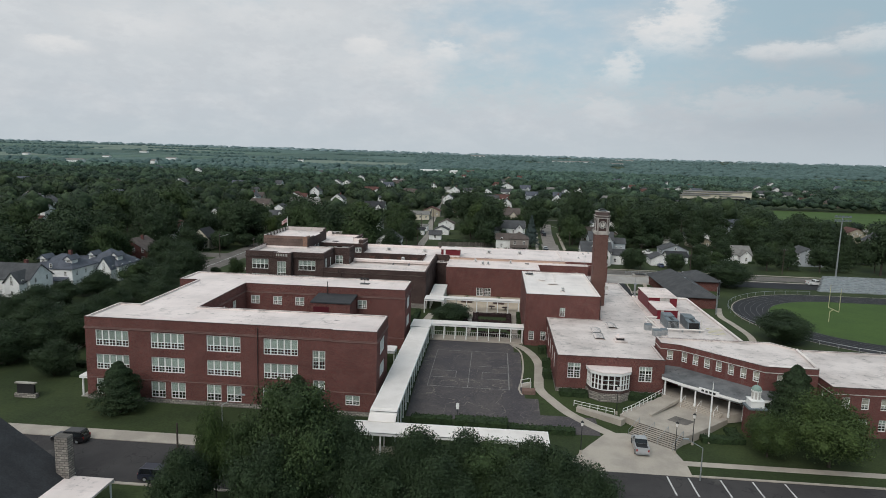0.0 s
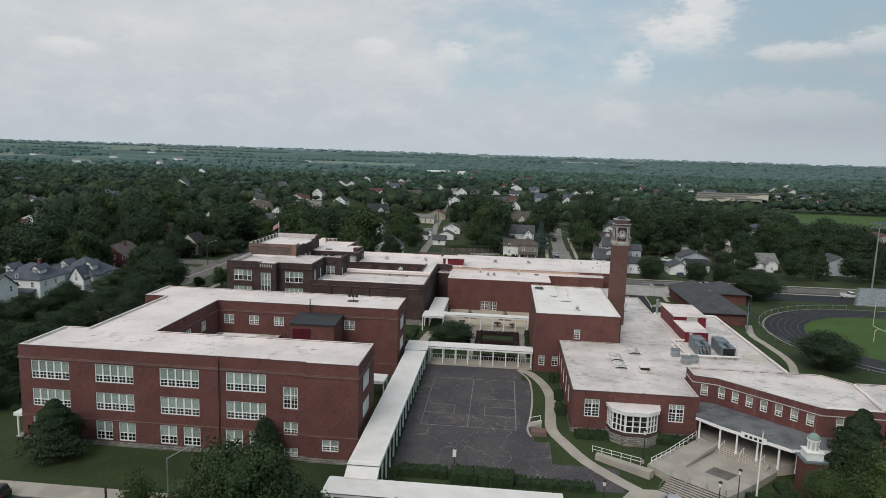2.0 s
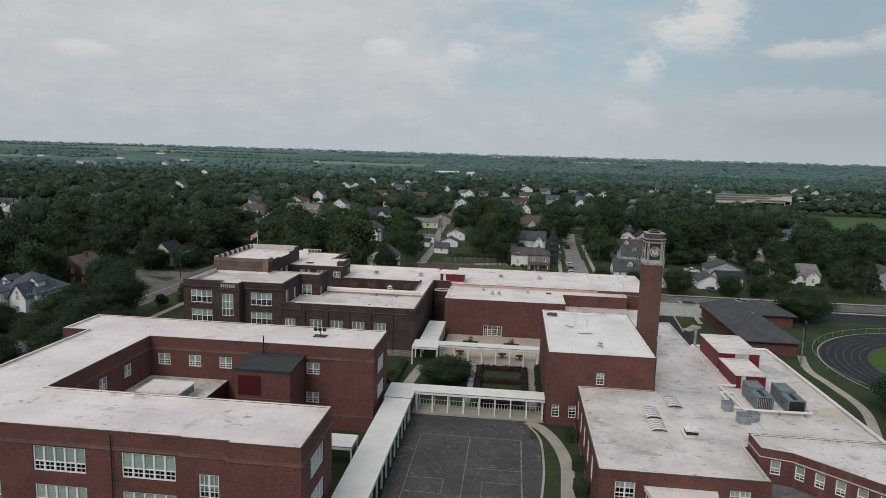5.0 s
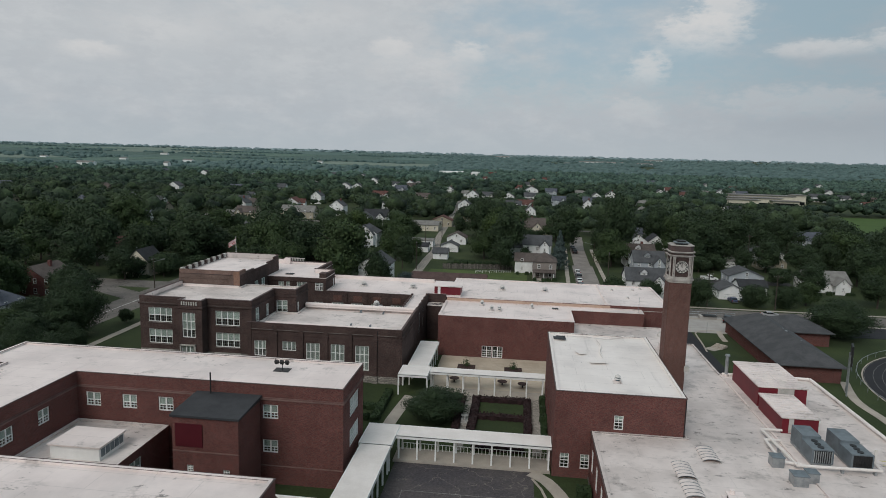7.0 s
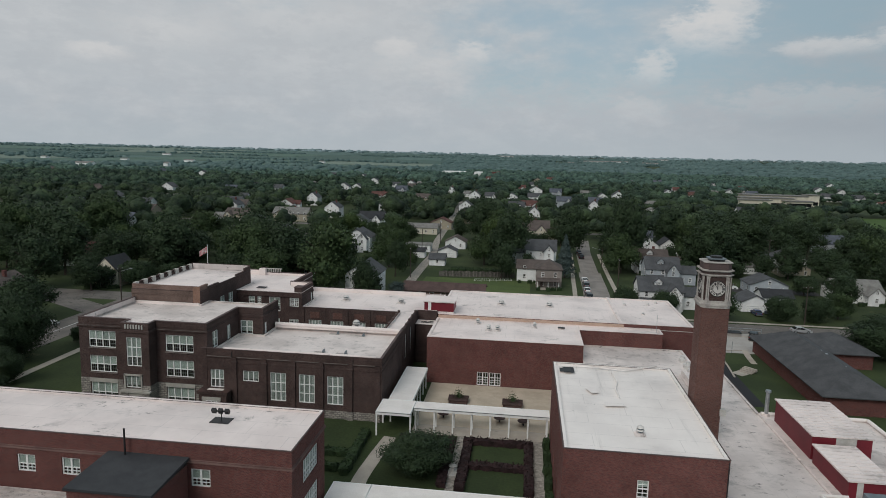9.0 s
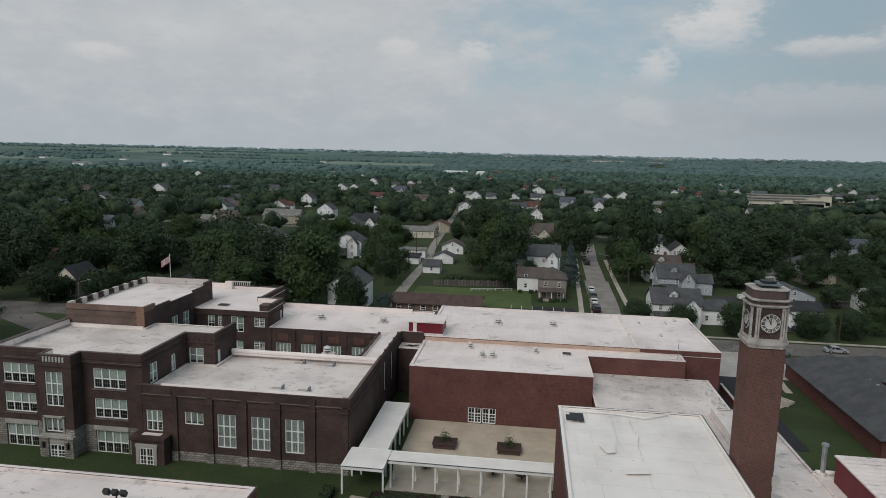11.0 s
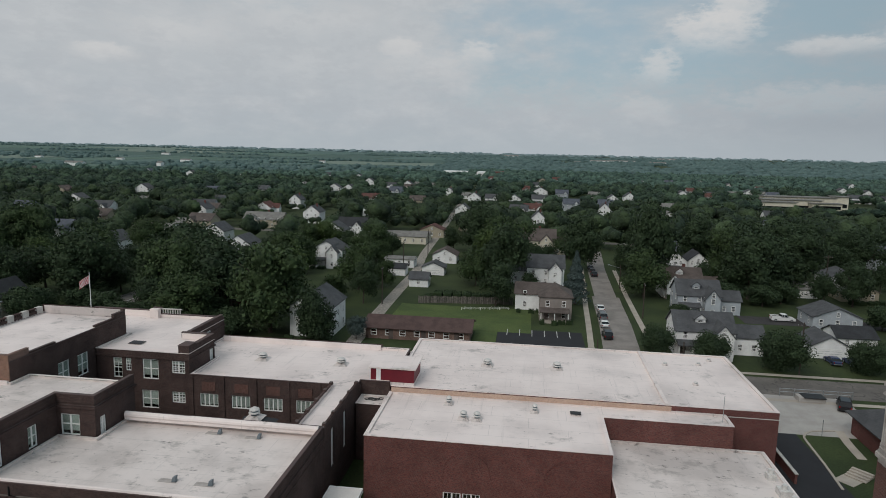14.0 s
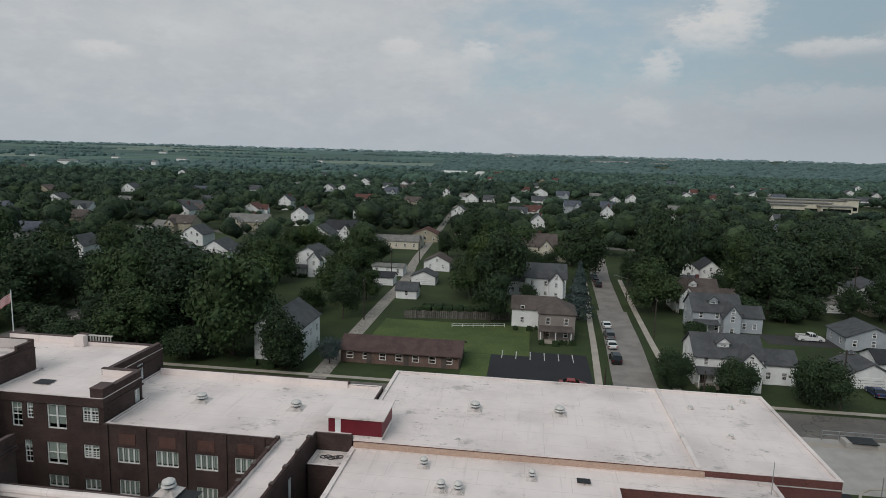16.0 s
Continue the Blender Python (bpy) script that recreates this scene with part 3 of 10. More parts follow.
def window_meshes(style, w, h, paint):
    key = (style, round(w, 2), round(h, 2), paint.name)
    if key in WINDOWS:
        return WINDOWS[key]
    if style in GRIDS:
        WINDOWS[key] = grid_meshes(style, w, h, paint)
        return WINDOWS[key]
    n, rail, low, high, covered = STYLES[style]
    edge, post, thin = 0.13 if n > 1 else 0.11, 0.20 if n > 2 else 0.19, 0.05
    inner = w - 2 * edge
    each = (inner - post * (n - 1)) / n
    panes, lights = [], []
    zr = edge + (h - 2 * edge) * rail
    for k in range(n):
        x0 = edge + k * (each + post)
        for (nx, nz), za, zb in ((low, edge, zr - 0.05), (high, zr + 0.05, h - edge)):
            for i in range(nx):
                for j in range(nz):
                    gap = thin / 2
                    xa, xb = x0 + each * i / nx + (gap if i else 0), x0 + each * (i + 1) / nx - (gap if i < nx - 1 else 0)
                    ya, yb = za + (zb - za) * j / nz + (gap if j else 0), za + (zb - za) * (j + 1) / nz - (gap if j < nz - 1 else 0)
                    lights.append((round(xa, 4), round(xb, 4), round(ya, 4), round(yb, 4)))
        panes.append(-w / 2 + x0 + each / 2)
    g = Geo()
    facade(g, (-w / 2, 0), (w / 2, 0), 0.0, h, lights, 0.13)
    glass = quick("pane", Geo().box(-each / 2, 0, 0, each / 2, 0.012, h - 2 * edge), DARK_GLASS if style == "house" else GLASS)
    drop = (h - 2 * edge) * covered
    shade = quick("blind", Geo().box(-each / 2, 0, h - 2 * edge - drop, each / 2, 0.02, h - 2 * edge), BLIND_PALE if style == "shaded" else BLIND) if covered else None
    WINDOWS[key] = (quick("window", g, paint), panes, glass, shade, edge, None)
    return WINDOWS[key]


def far_window(parent, a, b, u, z, w=0.95, h=1.45):
    """A small framed window with its dark pane in one mesh, for houses far off."""
    if "far" not in WINDOWS:
        g = Geo()
        facade(g, (-w / 2, 0), (w / 2, 0), 0.0, h, [(-0.36 + w / 2, 0.36 + w / 2, 0.12, 0.69), (-0.36 + w / 2, 0.36 + w / 2, 0.77, 1.33)], 0.13)
        n = len(g.f)
        g.box(-0.36, 0.06, 0.12, 0.36, 0.08, 1.33)
        me = bpy.data.meshes.new("window")
        me.from_pydata(g.v, [], g.f)
        me.materials.append(WHITE_PAINT)
        me.materials.append(DARK_GLASS)
        me.polygons.foreach_set("material_index", [0] * n + [1] * (len(g.f) - n))
        WINDOWS["far"] = me
    a, b = Vector(a), Vector(b)
    d = (b - a).normalized()
    p = a + d * u - Vector((-d.y, d.x)) * 0.06
    o = ORIGIN[parent.name]
    ob = new("window", WINDOWS["far"])
    ob.parent = parent
    ob.matrix_local = pose(p.x - o.x, p.y - o.y, z - o.z, 0, 0, math.degrees(math.atan2(d.y, d.x)))
    return ob


def put_window(parent, a, b, u, z, w, h, style, paint=None, deep=0.12):
    """A window of its own in a wall from a to b, its centre u metres along it, its bottom at z."""
    frame_mesh, panes, glass, shade, edge, bars = window_meshes(style, w, h, paint or WHITE_PAINT)
    a, b = Vector(a), Vector(b)
    d = (b - a).normalized()
    o = ORIGIN[parent.name]
    p = a + d * u + Vector((-d.y, d.x)) * deep
    ob = new("window", frame_mesh)
    ob.parent = parent
    ob.matrix_local = pose(p.x - o.x, p.y - o.y, z - o.z, 0, 0, math.degrees(math.atan2(d.y, d.x)))
    for x in panes:
        pane = new("pane", glass)
        pane.parent, pane.location = ob, (x, 0.06, edge)
        pane.visible_shadow = False
        if shade:
            blind = new("blind", shade)
            blind.parent, blind.location = ob, (x, 0.12, edge)
    if bars:
        new("glazing_grid", bars).parent = ob
    return ob


def building(ob, outline, z0, top, wall_mat, roof_mat, openings=(), parapet=0.3, coping=None, coping_out=0.05, base=None, base_top=0.0, bands=(), band_mat=None, lip=0.28):
    """Walls with their windows, roof, parapet and coping under the thing ob. openings: edge number, centre along the edge, bottom, width, height, style."""
    n = len(outline)
    for i in range(n):
        a, b = outline[i], outline[(i + 1) % n]
        mine = [o for o in openings if o[0] == i]
        walls = Geo()
        facade(walls, a, b, z0, top, [(o[1] - o[3] / 2, o[1] + o[3] / 2, o[2], o[2] + o[4]) for o in mine])
        walls.make("wall", wall_mat, ob)
        for o in mine:
            put_window(ob, a, b, o[1], o[2], o[3], o[4], o[5])
    inside = offset(outline, -0.34)
    Geo().prism(inside, top - parapet - 0.3, top - parapet).make("roof", roof_mat, ob)
    # membrane turned up against the parapet
    n2 = len(inside)
    inner, lap, rim = offset(outline, -0.36), offset(outline, -0.42), offset(outline, -0.1)
    for i in range(n2):
        j = (i + 1) % n2
        Geo().add([(*inside[i], top - parapet), (*inside[j], top - parapet), (*inside[j], top - 0.01), (*inside[i], top - 0.01), (*inner[i], top - parapet + 0.001), (*inner[j], top - parapet + 0.001), (*inner[j], top - 0.01), (*inner[i], top - 0.01)], [(7, 6, 5, 4), (4, 5, 1, 0), (3, 2, 6, 7)]).add([(*p, z) for z in (top + 0.071, top + 0.085) for p in (lap[i], lap[j], rim[j], rim[i])], [(7, 6, 5, 4), (3, 2, 6, 7), (1, 0, 4, 5), (0, 1, 2, 3)]).make("upstand", roof_mat, ob)
    outer, back = offset(outline, coping_out), offset(outline, -lip - 0.1)
    for i in range(n):
        j = (i + 1) % n
        a, b, c, d = back[i], back[j], outer[j], outer[i]
        Geo().add([(*p, z) for z in (top, top + 0.07) for p in (a, b, c, d)], [(0, 1, 2, 3), (7, 6, 5, 4), (3, 2, 6, 7), (1, 0, 4, 5)]).make("coping", coping or COPING, ob)
    if base:
        foot = offset(outline, 0.05)
        skirting = Geo()
        for i in range(n):
            a, b = foot[i], foot[(i + 1) % n]
            mine = [o for o in openings if o[0] == i and o[2] < base_top]
            facade(skirting, a, b, z0, base_top, [(o[1] + 0.05 - o[3] / 2 - 0.1, o[1] + 0.05 + o[3] / 2 + 0.1, o[2] - 0.1, min(base_top, o[2] + o[4] + 0.1)) for o in mine], 0.05)
        skirting.make("base", base, ob, "rubble stone base course")
    for z, high, out in bands:
        outer, inner = offset(outline, out), offset(outline, -0.02)
        for i in range(n):
            j = (i + 1) % n
            Geo().add([(*p, q) for q in (z, z + high) for p in (inner[i], inner[j], outer[j], outer[i])], [(0, 1, 2, 3), (7, 6, 5, 4), (3, 2, 6, 7), (0, 3, 7, 4), (2, 1, 5, 6), (1, 0, 4, 5)]).make("belt_course", band_mat or wall_mat, ob)
    return ob

# ---- the ground ----
def ground_grid():
    xs = [-5600, -3900, -2700, -1900, -1300, -900, -600, -400, -300, -220, -160, -120] + list(range(-100, 101, 4)) + [120, 160, 220, 300, 400, 600, 900, 1300, 1900, 2700, 3900, 5600]
    ys = [-4200, -2500, -1200, -500, -200, -80, -20, 20, 40] + list(range(56, 130, 3)) + [140, 160, 200, 260, 340, 450, 600, 800, 1000, 1200, 1400, 1600, 1900, 2200, 2500, 2800, 3100, 3500, 3900, 4300, 4800, 5600]
    g = Geo()
    g.add([(x, y, ground_z(x, y)) for y in ys for x in xs], [(j * len(xs) + i, j * len(xs) + i + 1, (j + 1) * len(xs) + i + 1, (j + 1) * len(xs) + i) for j in range(len(ys) - 1) for i in range(len(xs) - 1)])
    return tagged(g.make("ground", GRASS, None, smooth=True), "grassy ground of lawns and open country", "ground", "", "structure")


ground_grid()

# ---- classroom building round a light court ----
court = thing("classroom_building", "three-storey red brick classroom building with flat white roof", "building", (-38, 100, -2))
A = [(-63, 79.2), (-26.3, 79.2), (-26.3, 79.05), (-21.3, 79.05), (-21.3, 78.7), (-14, 78.7), (-14, 89.3), (-48, 89.3), (-48, 111), (-14, 111), (-14, 121), (-63, 121), (-63, 112.3), (-59, 112.3), (-59, 89.3), (-63, 89.3)]
holes = []
for x in (-58.4, -48.9, -39.4, -29.85):
    holes += [(0, x + 63, 7.5, 5.7, 2.7, "classroom"), (0, x + 63, 3.45, 5.7, 2.6, "classroom")]
    holes += [(0, x + 63 + dx, -0.95, 2.5, 2.8, "pair") for dx in (-1.75, 1.65)]
holes += [(2, 2.8, 5.5, 2.1, 3.15, "pair_tall"), (2, 2.8, 1.75, 2.0, 1.9, "pair"), (2, 2.8, -1.4, 2.0, 1.3, "pair"), (4, 3.45, -0.1, 2.35, 1.7, "pair")]
for e, u in ((5, 5.3), (9, 5.4)):
    holes += [(e, u, 7.4, 4.6, 2.5, "classroom4"), (e, u, 3.5, 4.6, 2.4, "classroom4")]
holes += [(8, x + 48, 8.02, 1.95, 1.8, "pair") for x in (-45.9, -41.1, -36.35, -23.0)] + [(8, 24.95, 3.7, 1.95, 1.65, "pair")]
holes += [(7, u, 8.02, 1.9, 1.8, "pair") for u in (4.6, 10.2, 15.8)]
building(court, A, -2.6, 12.3, BRICK, MEMBRANE, holes, 0.22, base=STONE, base_top=-1.05, bands=((10.42, 0.16, 0.14), (10.66, 0.07, 0.07), (1.98, 0.14, 0.06)), band_mat=TERRACOTTA)
low = thing("court_annex", "low brick annex filling the court, flat soiled roof", "building", (-42, 100, -1))
building(low, [(-47.9, 89.5), (-36, 89.5), (-36, 110.8), (-47.9, 110.8)], -1.5, 6.25, BRICK, MEMBRANE_DIRTY, [(1, 14.2, 3.3, 2.4, 1.9, "pair")], 0.2, coping=MEMBRANE)
pent = thing("roof_lantern", "white boxy lantern with louvred side on the low roof", "roof lantern", (-41.3, 103.4, 6.05))
Geo().box(-44.3, 101.1, 6.05, -38.5, 105.6, 7.55).make("body", WHITE_PAINT, pent)
Geo().box(-44.5, 100.9, 7.55, -38.3, 105.8, 7.72).make("lid", MEMBRANE, pent)
for k in range(5):
    Geo().box(-38.5, 101.4 + k * 0.83, 6.45, -38.44, 102.05 + k * 0.83, 7.35).make("louvre", UNIT_GREY, pent)
shaft = thing("stair_house", "brick stair house with sloping charcoal roof", "building", (-27.5, 107.5, -1))
stair_outline = [(-32, 104.6), (-24.2, 104.6), (-24.2, 110.8), (-32, 110.8)]
building(shaft, stair_outline, -1.5, 10.3, BRICK, DARK_ROOFING, [(0, 2.0, 3.6, 0.8, 1.1, "sash"), (0, 6.3, 3.2, 0.8, 1.2, "sash")], 0.1)
Geo().add([(-32.2, 104.4, 10.35), (-24.0, 104.4, 10.35), (-24.0, 110.9, 10.75), (-32.2, 110.9, 10.75), (-32.2, 104.4, 10.6), (-24.0, 104.4, 10.6), (-24.0, 110.9, 11.0), (-32.2, 110.9, 11.0)], [(3, 2, 1, 0), (4, 5, 6, 7), (0, 1, 5, 4), (1, 2, 6, 5), (2, 3, 7, 6), (3, 0, 4, 7)]).make("sloping_roof", DARK_ROOFING, shaft)
Geo().box(-31.6, 104.5, 6.9, -28.4, 104.62, 9.6).make("panel", MAROON, shaft, "dark red metal panel")
Geo().box(-32.02, 104.52, 6.25, -24.18, 104.6, 6.38).make("belt_course", TERRACOTTA, shaft)
Geo().tube((-30.2, 110.4, 10.7), (-30.2, 110.4, 13.6), 0.09).make("flue", DARK_METAL, shaft)

# ---- wing with the bay window, tower block, and the broad low roof ----
S_OUT = [(15.9, 92), (34.5, 92), (34.5, 100.75), (53.1, 100.75), (53.1, 145.4), (39.1, 145.4), (39.1, 162.2), (33, 162.2), (33, 146.4), (27.4, 146.4), (27.4, 118.9), (15.9, 118.9)]
south = thing("low_wing", "single-storey brick wing with bow window, flat white roof", "building", (30, 110, -0.5))
holes = [(0, 3.0, 2.05, 2.25, 2.8, "double"), (0, 15.4, 2.0, 2.25, 2.8, "double")] + [(11, u, 1.8, 2.0, 3.2, "double") for u in (3.0, 7.5, 12.0, 16.5, 21.0)]
building(south, S_OUT, -1.0, 6.1, BRICK, MEMBRANE_DIRTY, holes, 0.15, base=STONE, base_top=0.25)
hall = thing("tower_block", "two-storey brick block with bright white flat roof", "building", (19, 132, -0.5))
G_OUT = [(11.3, 118.8), (27.3, 118.8), (27.3, 146.5), (11.3, 146.5)]
building(hall, G_OUT, -1.0, 11.15, BRICK, MEMBRANE_CLEAN, [(0, 7.95, 6.5, 1.15, 1.9, "sash"), (0, 1.5, 0.95, 1.15, 2.0, "sash"), (0, 4.05, 0.95, 1.15, 2.0, "sash"), (3, 6, 1.5, 1.6, 2.4, "sash"), (3, 13, 1.5, 1.6, 2.4, "sash"), (3, 20, 1.5, 1.6, 2.4, "sash")], 0.22)

# ---- old main building ----
B_FRONT = [(-62.4, 148.25), (-54.0, 148.25), (-54.0, 146.3), (-49.5, 146.3), (-49.5, 148.25), (-41.1, 148.25), (-41.1, 159.3), (-36.7, 159.3), (-36.7, 166.3), (-49.96, 166.3), (-49.96, 163.4), (-62.4, 163.4)]
main = thing("main_building", "old brown brick main building, stone ground floor, flat roofs", "building", (-50, 165, -0.5))
holes = []
for e, x0, x in ((0, -62.4, -58.5), (4, -49.5, -45.65)):
    holes += [(e, x - x0, 8.47, 4.55, 2.68, "four_sash"), (e, x - x0, 4.45, 4.55, 2.66, "four_sash"), (e, x - x0, -0.35, 4.5, 3.1, "four_sash")]
holes += [(2, 2.0, 6.42, 2.45, 4.58, "stair"), (2, 1.75, 2.97, 2.5, 1.93, "small3")]
holes += [(5, 2.75, 8.75, 1.9, 2.7, "plain"), (5, 7.6, 8.75, 1.3, 2.35, "plain"), (7, 1.3, 8.6, 1.0, 2.0, "doors"), (6, 1.5, 8.7, 2.2, 2.35, "plain")]
building(main, B_FRONT, -1.0, 12.3, BRICK_DARK, MEMBRANE_DIRTY, holes, 0.2, coping=MEMBRANE, coping_out=-0.05, base=STONE, base_top=3.45, bands=((11.75, 0.22, 0.18), (12.0, 0.1, 0.1)), lip=0.25)
RINGS = [offset(B_FRONT, r) for r in (0.06, 0.05, 0.0, -0.32, -0.35, -0.37)]
for i in (0, 1, 2, 3, 4, 5, 6, 7, 11):
    j = (i + 1) % len(B_FRONT)
    for name, mat, out, back, z0, z1 in (("parapet_wall", BRICK_DARK, 2, 3, 12.25, 13.2), ("belt_course", BRICK_DARK, 0, 2, 12.75, 12.83), ("upstand", MEMBRANE, 3, 4, 12.12, 13.15), ("coping", COPING, 1, 5, 13.2, 13.27)):
        Geo().prism([RINGS[out][i], RINGS[out][j], RINGS[back][j], RINGS[back][i]], z0, z1).make(name, mat, main)
# Paler lines paint the sky light that the belt's top edge catches.
for x0, x1 in ((-62.4, -54.2), (-49.3, -41.1)):
    Geo().box(x0, 147.98, 11.97, x1, 148.06, 12.01).make("ledge", LIMESTONE_DULL, main)
Geo().box(-62.0, 163.0, 12.08, -50.0, 163.28, 12.55).make("upstand", MEMBRANE, main)
Geo().box(-49.6, 165.95, 12.08, -37.1, 166.25, 12.4).make("upstand", MEMBRANE, main)
for x0, x1 in ((-60.9, -56.1), (-48.05, -43.25)):
    Geo().box(x0, 148.08, 2.8, x1, 148.2, 3.4).make("lintel", LIMESTONE, main, "pale stone lintel over the ground-floor windows")
    for z in (8.3, 4.28):
        Geo().box(x0 + 0.05, 148.1, z, x1 - 0.05, 148.3, z + 0.1).make("sill", LIMESTONE_DULL, main)
portal = thing("stone_portal", "pale stone entrance portal with double glazed doors", "doorway", (-51.75, 145.9, -0.6))
for x0, x1 in ((-54.1, -52.85), (-50.65, -49.4)):
    Geo().box(x0, 145.75, -0.7, x1, 146.25, 2.35).make("side_panel", STONE, portal)
Geo().box(-54.2, 145.65, 2.35, -49.3, 146.24, 2.62).box(-53.9, 145.78, 2.62, -49.6, 146.24, 2.8).make("cornice", LIMESTONE, portal)
Geo().box(-52.85, 145.9, 1.5, -50.65, 146.24, 2.35).make("lintel", LIMESTONE, portal)
put_window(portal, (-52.85, 145.95), (-50.65, 145.95), 1.1, -0.68, 2.1, 2.15, "doors", deep=0.0)
Geo().box(-52.8, 146.15, -0.7, -50.7, 146.24, 1.5).make("backing", DARK_METAL, portal)
Geo().box(-54.0, 144.6, -1.0, -49.5, 145.75, -0.45).make("step", LIMESTONE, portal)
for x in (-53.45, -50.05):
    Geo().tube((x, 145.6, 1.05), (x, 145.6, 1.75), 0.13, 0.19, 8).tube((x, 145.6, 1.75), (x, 145.6, 1.95), 0.2, 0.05, 8).make("lantern", DARK_METAL, portal)
for x0, x1, z0, z1 in ((-53.75, -53.5, 2.85, 5.1), (-51.0, -50.75, 2.85, 5.1), (-53.75, -50.75, 4.9, 5.15)):
    Geo().box(x0, 146.12, z0, x1, 146.32, z1).make("surround", LIMESTONE, main)
upper = thing("upper_storey", "raised brick storey with crenellated parapet and white roof", "building", (-56, 173, 8))
building(upper, [(-62.9, 163.5), (-50, 163.5), (-50, 185.2), (-62.9, 185.2)], -1.0, 14.6, BRICK_DARK, MEMBRANE, [(1, 8.6, 9.1, 2.1, 2.9, "plain"), (1, 12.2, 9.0, 2.1, 2.95, "plain")], 0.08)
Geo().box(-62.9, 163.52, 14.67, -50.05, 163.92, 15.45).box(-50.45, 163.92, 14.67, -50.05, 166.6, 15.45).make("parapet_wall", BRICK_TAN, upper, "reddish brown brick end parapet")
LIGHTER_BROWN = masonry("weathered_brown_brick", (0.150, 0.100, 0.082), (0.105, 0.070, 0.058), (0.16, 0.12, 0.105), drift=0.3)
RUSTY = masonry("rust_stained_brick", (0.25, 0.140, 0.098), (0.17, 0.092, 0.066), (0.22, 0.15, 0.12), drift=0.45)
Geo().box(-62.95, 163.405, 12.4, -51.25, 163.48, 14.55).make("front_panel", LIGHTER_BROWN, upper, "weathered brown brick front panel")
Geo().box(-63.0, 163.30, 13.75, -51.2, 163.5, 13.9).make("belt_course", LIGHTER_BROWN, upper)
Geo().box(-51.25, 163.35, 12.4, -49.97, 163.47, 15.4).make("corner_pier", RUSTY, upper, "rust-stained brick corner pier")
Geo().box(-62.9, 184.8, 14.67, -50.05, 185.18, 15.7).box(-50.45, 182.6, 14.67, -50.05, 184.8, 15.5).make("parapet_wall", BRICK_DARK, upper)
Geo().box(-62.4, 184.6, 14.56, -50.5, 184.8, 15.66).make("upstand", MEMBRANE, upper)
Geo().box(-62.4, 163.92, 14.56, -50.5, 164.1, 15.4).make("upstand", MEMBRANE, upper)
for y0, y1, z in ((166.6, 171.0, 14.9), (178.5, 182.6, 14.95)):
    Geo().box(-50.42, y0, 14.67, -50.05, y1, z).make("parapet_wall", BRICK_DARK, upper)
side = thing("rear_block", "three-storey brown brick rear block with white roof", "building", (-44.5, 187, -0.5))
SIDE_OUT = [(-49.9, 178.2), (-36.5, 178.2), (-36.5, 185.3), (-40.2, 185.3), (-40.2, 196), (-62.4, 196), (-62.4, 185.4), (-49.9, 185.4)]
building(side, SIDE_OUT, -1.0, 11.9, BRICK_DARK, MEMBRANE, [(0, 11.83, 9.1, 1.9, 1.72, "double"), (0, 7.83, 8.06, 2.3, 2.8, "plain"), (0, 4.65, 9.04, 0.8, 1.78, "sash"), (0, 3.07, 8.0, 1.3, 2.8, "sash"), (0, 11.73, 4.99, 1.9, 1.56, "double"), (0, 7.62, 3.96, 2.4, 2.56, "plain"), (0, 4.2, 3.87, 0.95, 2.65, "sash"), (0, 7.6, 1.3, 2.4, 1.4, "small3"), (0, 11.7, 1.3, 1.9, 1.3, "small3"), (1, 6.2, 8.9, 1.1, 1.9, "doors"), (3, 2.0, 9.3, 1.4, 2.1, "double"), (3, 5.6, 9.3, 1.4, 2.1, "double")], 0.1, coping=MEMBRANE, bands=((10.95, 0.2, 0.14),))
for x0, y0, x1, y1, z in ((-38.0, 178.22, -36.52, 180.2, 12.95), (-37.0, 180.2, -36.52, 184.8, 12.75), (-41.2, 184.8, -36.52, 185.28, 12.75), (-40.7, 185.3, -40.22, 195.5, 12.75), (-62.4, 195.5, -52.0, 195.98, 12.8), (-52.0, 195.5, -50.7, 195.98, 13.3), (-50.7, 195.5, -40.22, 195.98, 12.35)):
    Geo().box(x0, y0, 11.97, x1, y1, z).make("parapet_wall", BRICK_DARK, side)
    Geo().box(x0 - 0.05, y0 - 0.05, z, x1 + 0.05, y1 + 0.05, z + 0.08).make("coping", COPING, side)
for x0, y0, x1, y1, z in ((-37.06, 180.3, -37.0, 184.7, 12.7), (-41.1, 184.74, -37.1, 184.8, 12.7), (-40.76, 185.4, -40.7, 195.4, 12.7), (-62.3, 195.42, -52.0, 195.5, 12.8), (-52.1, 194.6, -50.7, 195.5, 13.28), (-50.7, 195.44, -40.8, 195.5, 12.3)):
    Geo().box(x0, y0, 11.82, x1, y1, z).make("upstand", MEMBRANE, side)
for k in range(8):
    Geo().tube((-50.45 + k * 0.42, 195.74, 12.43), (-50.45 + k * 0.42, 195.74, 13.1), 0.1, n=6).make("baluster", CAST_STONE, side)
Geo().box(-50.7, 195.6, 13.1, -47.2, 195.88, 13.25).make("rail", CAST_STONE, side)
hatch_flat = thing("roof_hatch", "flat dark hatch on the rear block's white roof", "roof hatch", (-46.0, 181.5, 11.8))
Geo().box(-46.9, 181.0, 11.78, -45.2, 182.2, 11.92).make("curb", MEMBRANE_DIRTY, hatch_flat)
Geo().box(-47.0, 180.9, 11.92, -45.1, 182.3, 11.98).make("lid", DARK_ROOFING, hatch_flat)
assembly = thing("assembly_wing", "brown brick wing with tall windows and flat roof", "building", (-27, 157, -0.5))
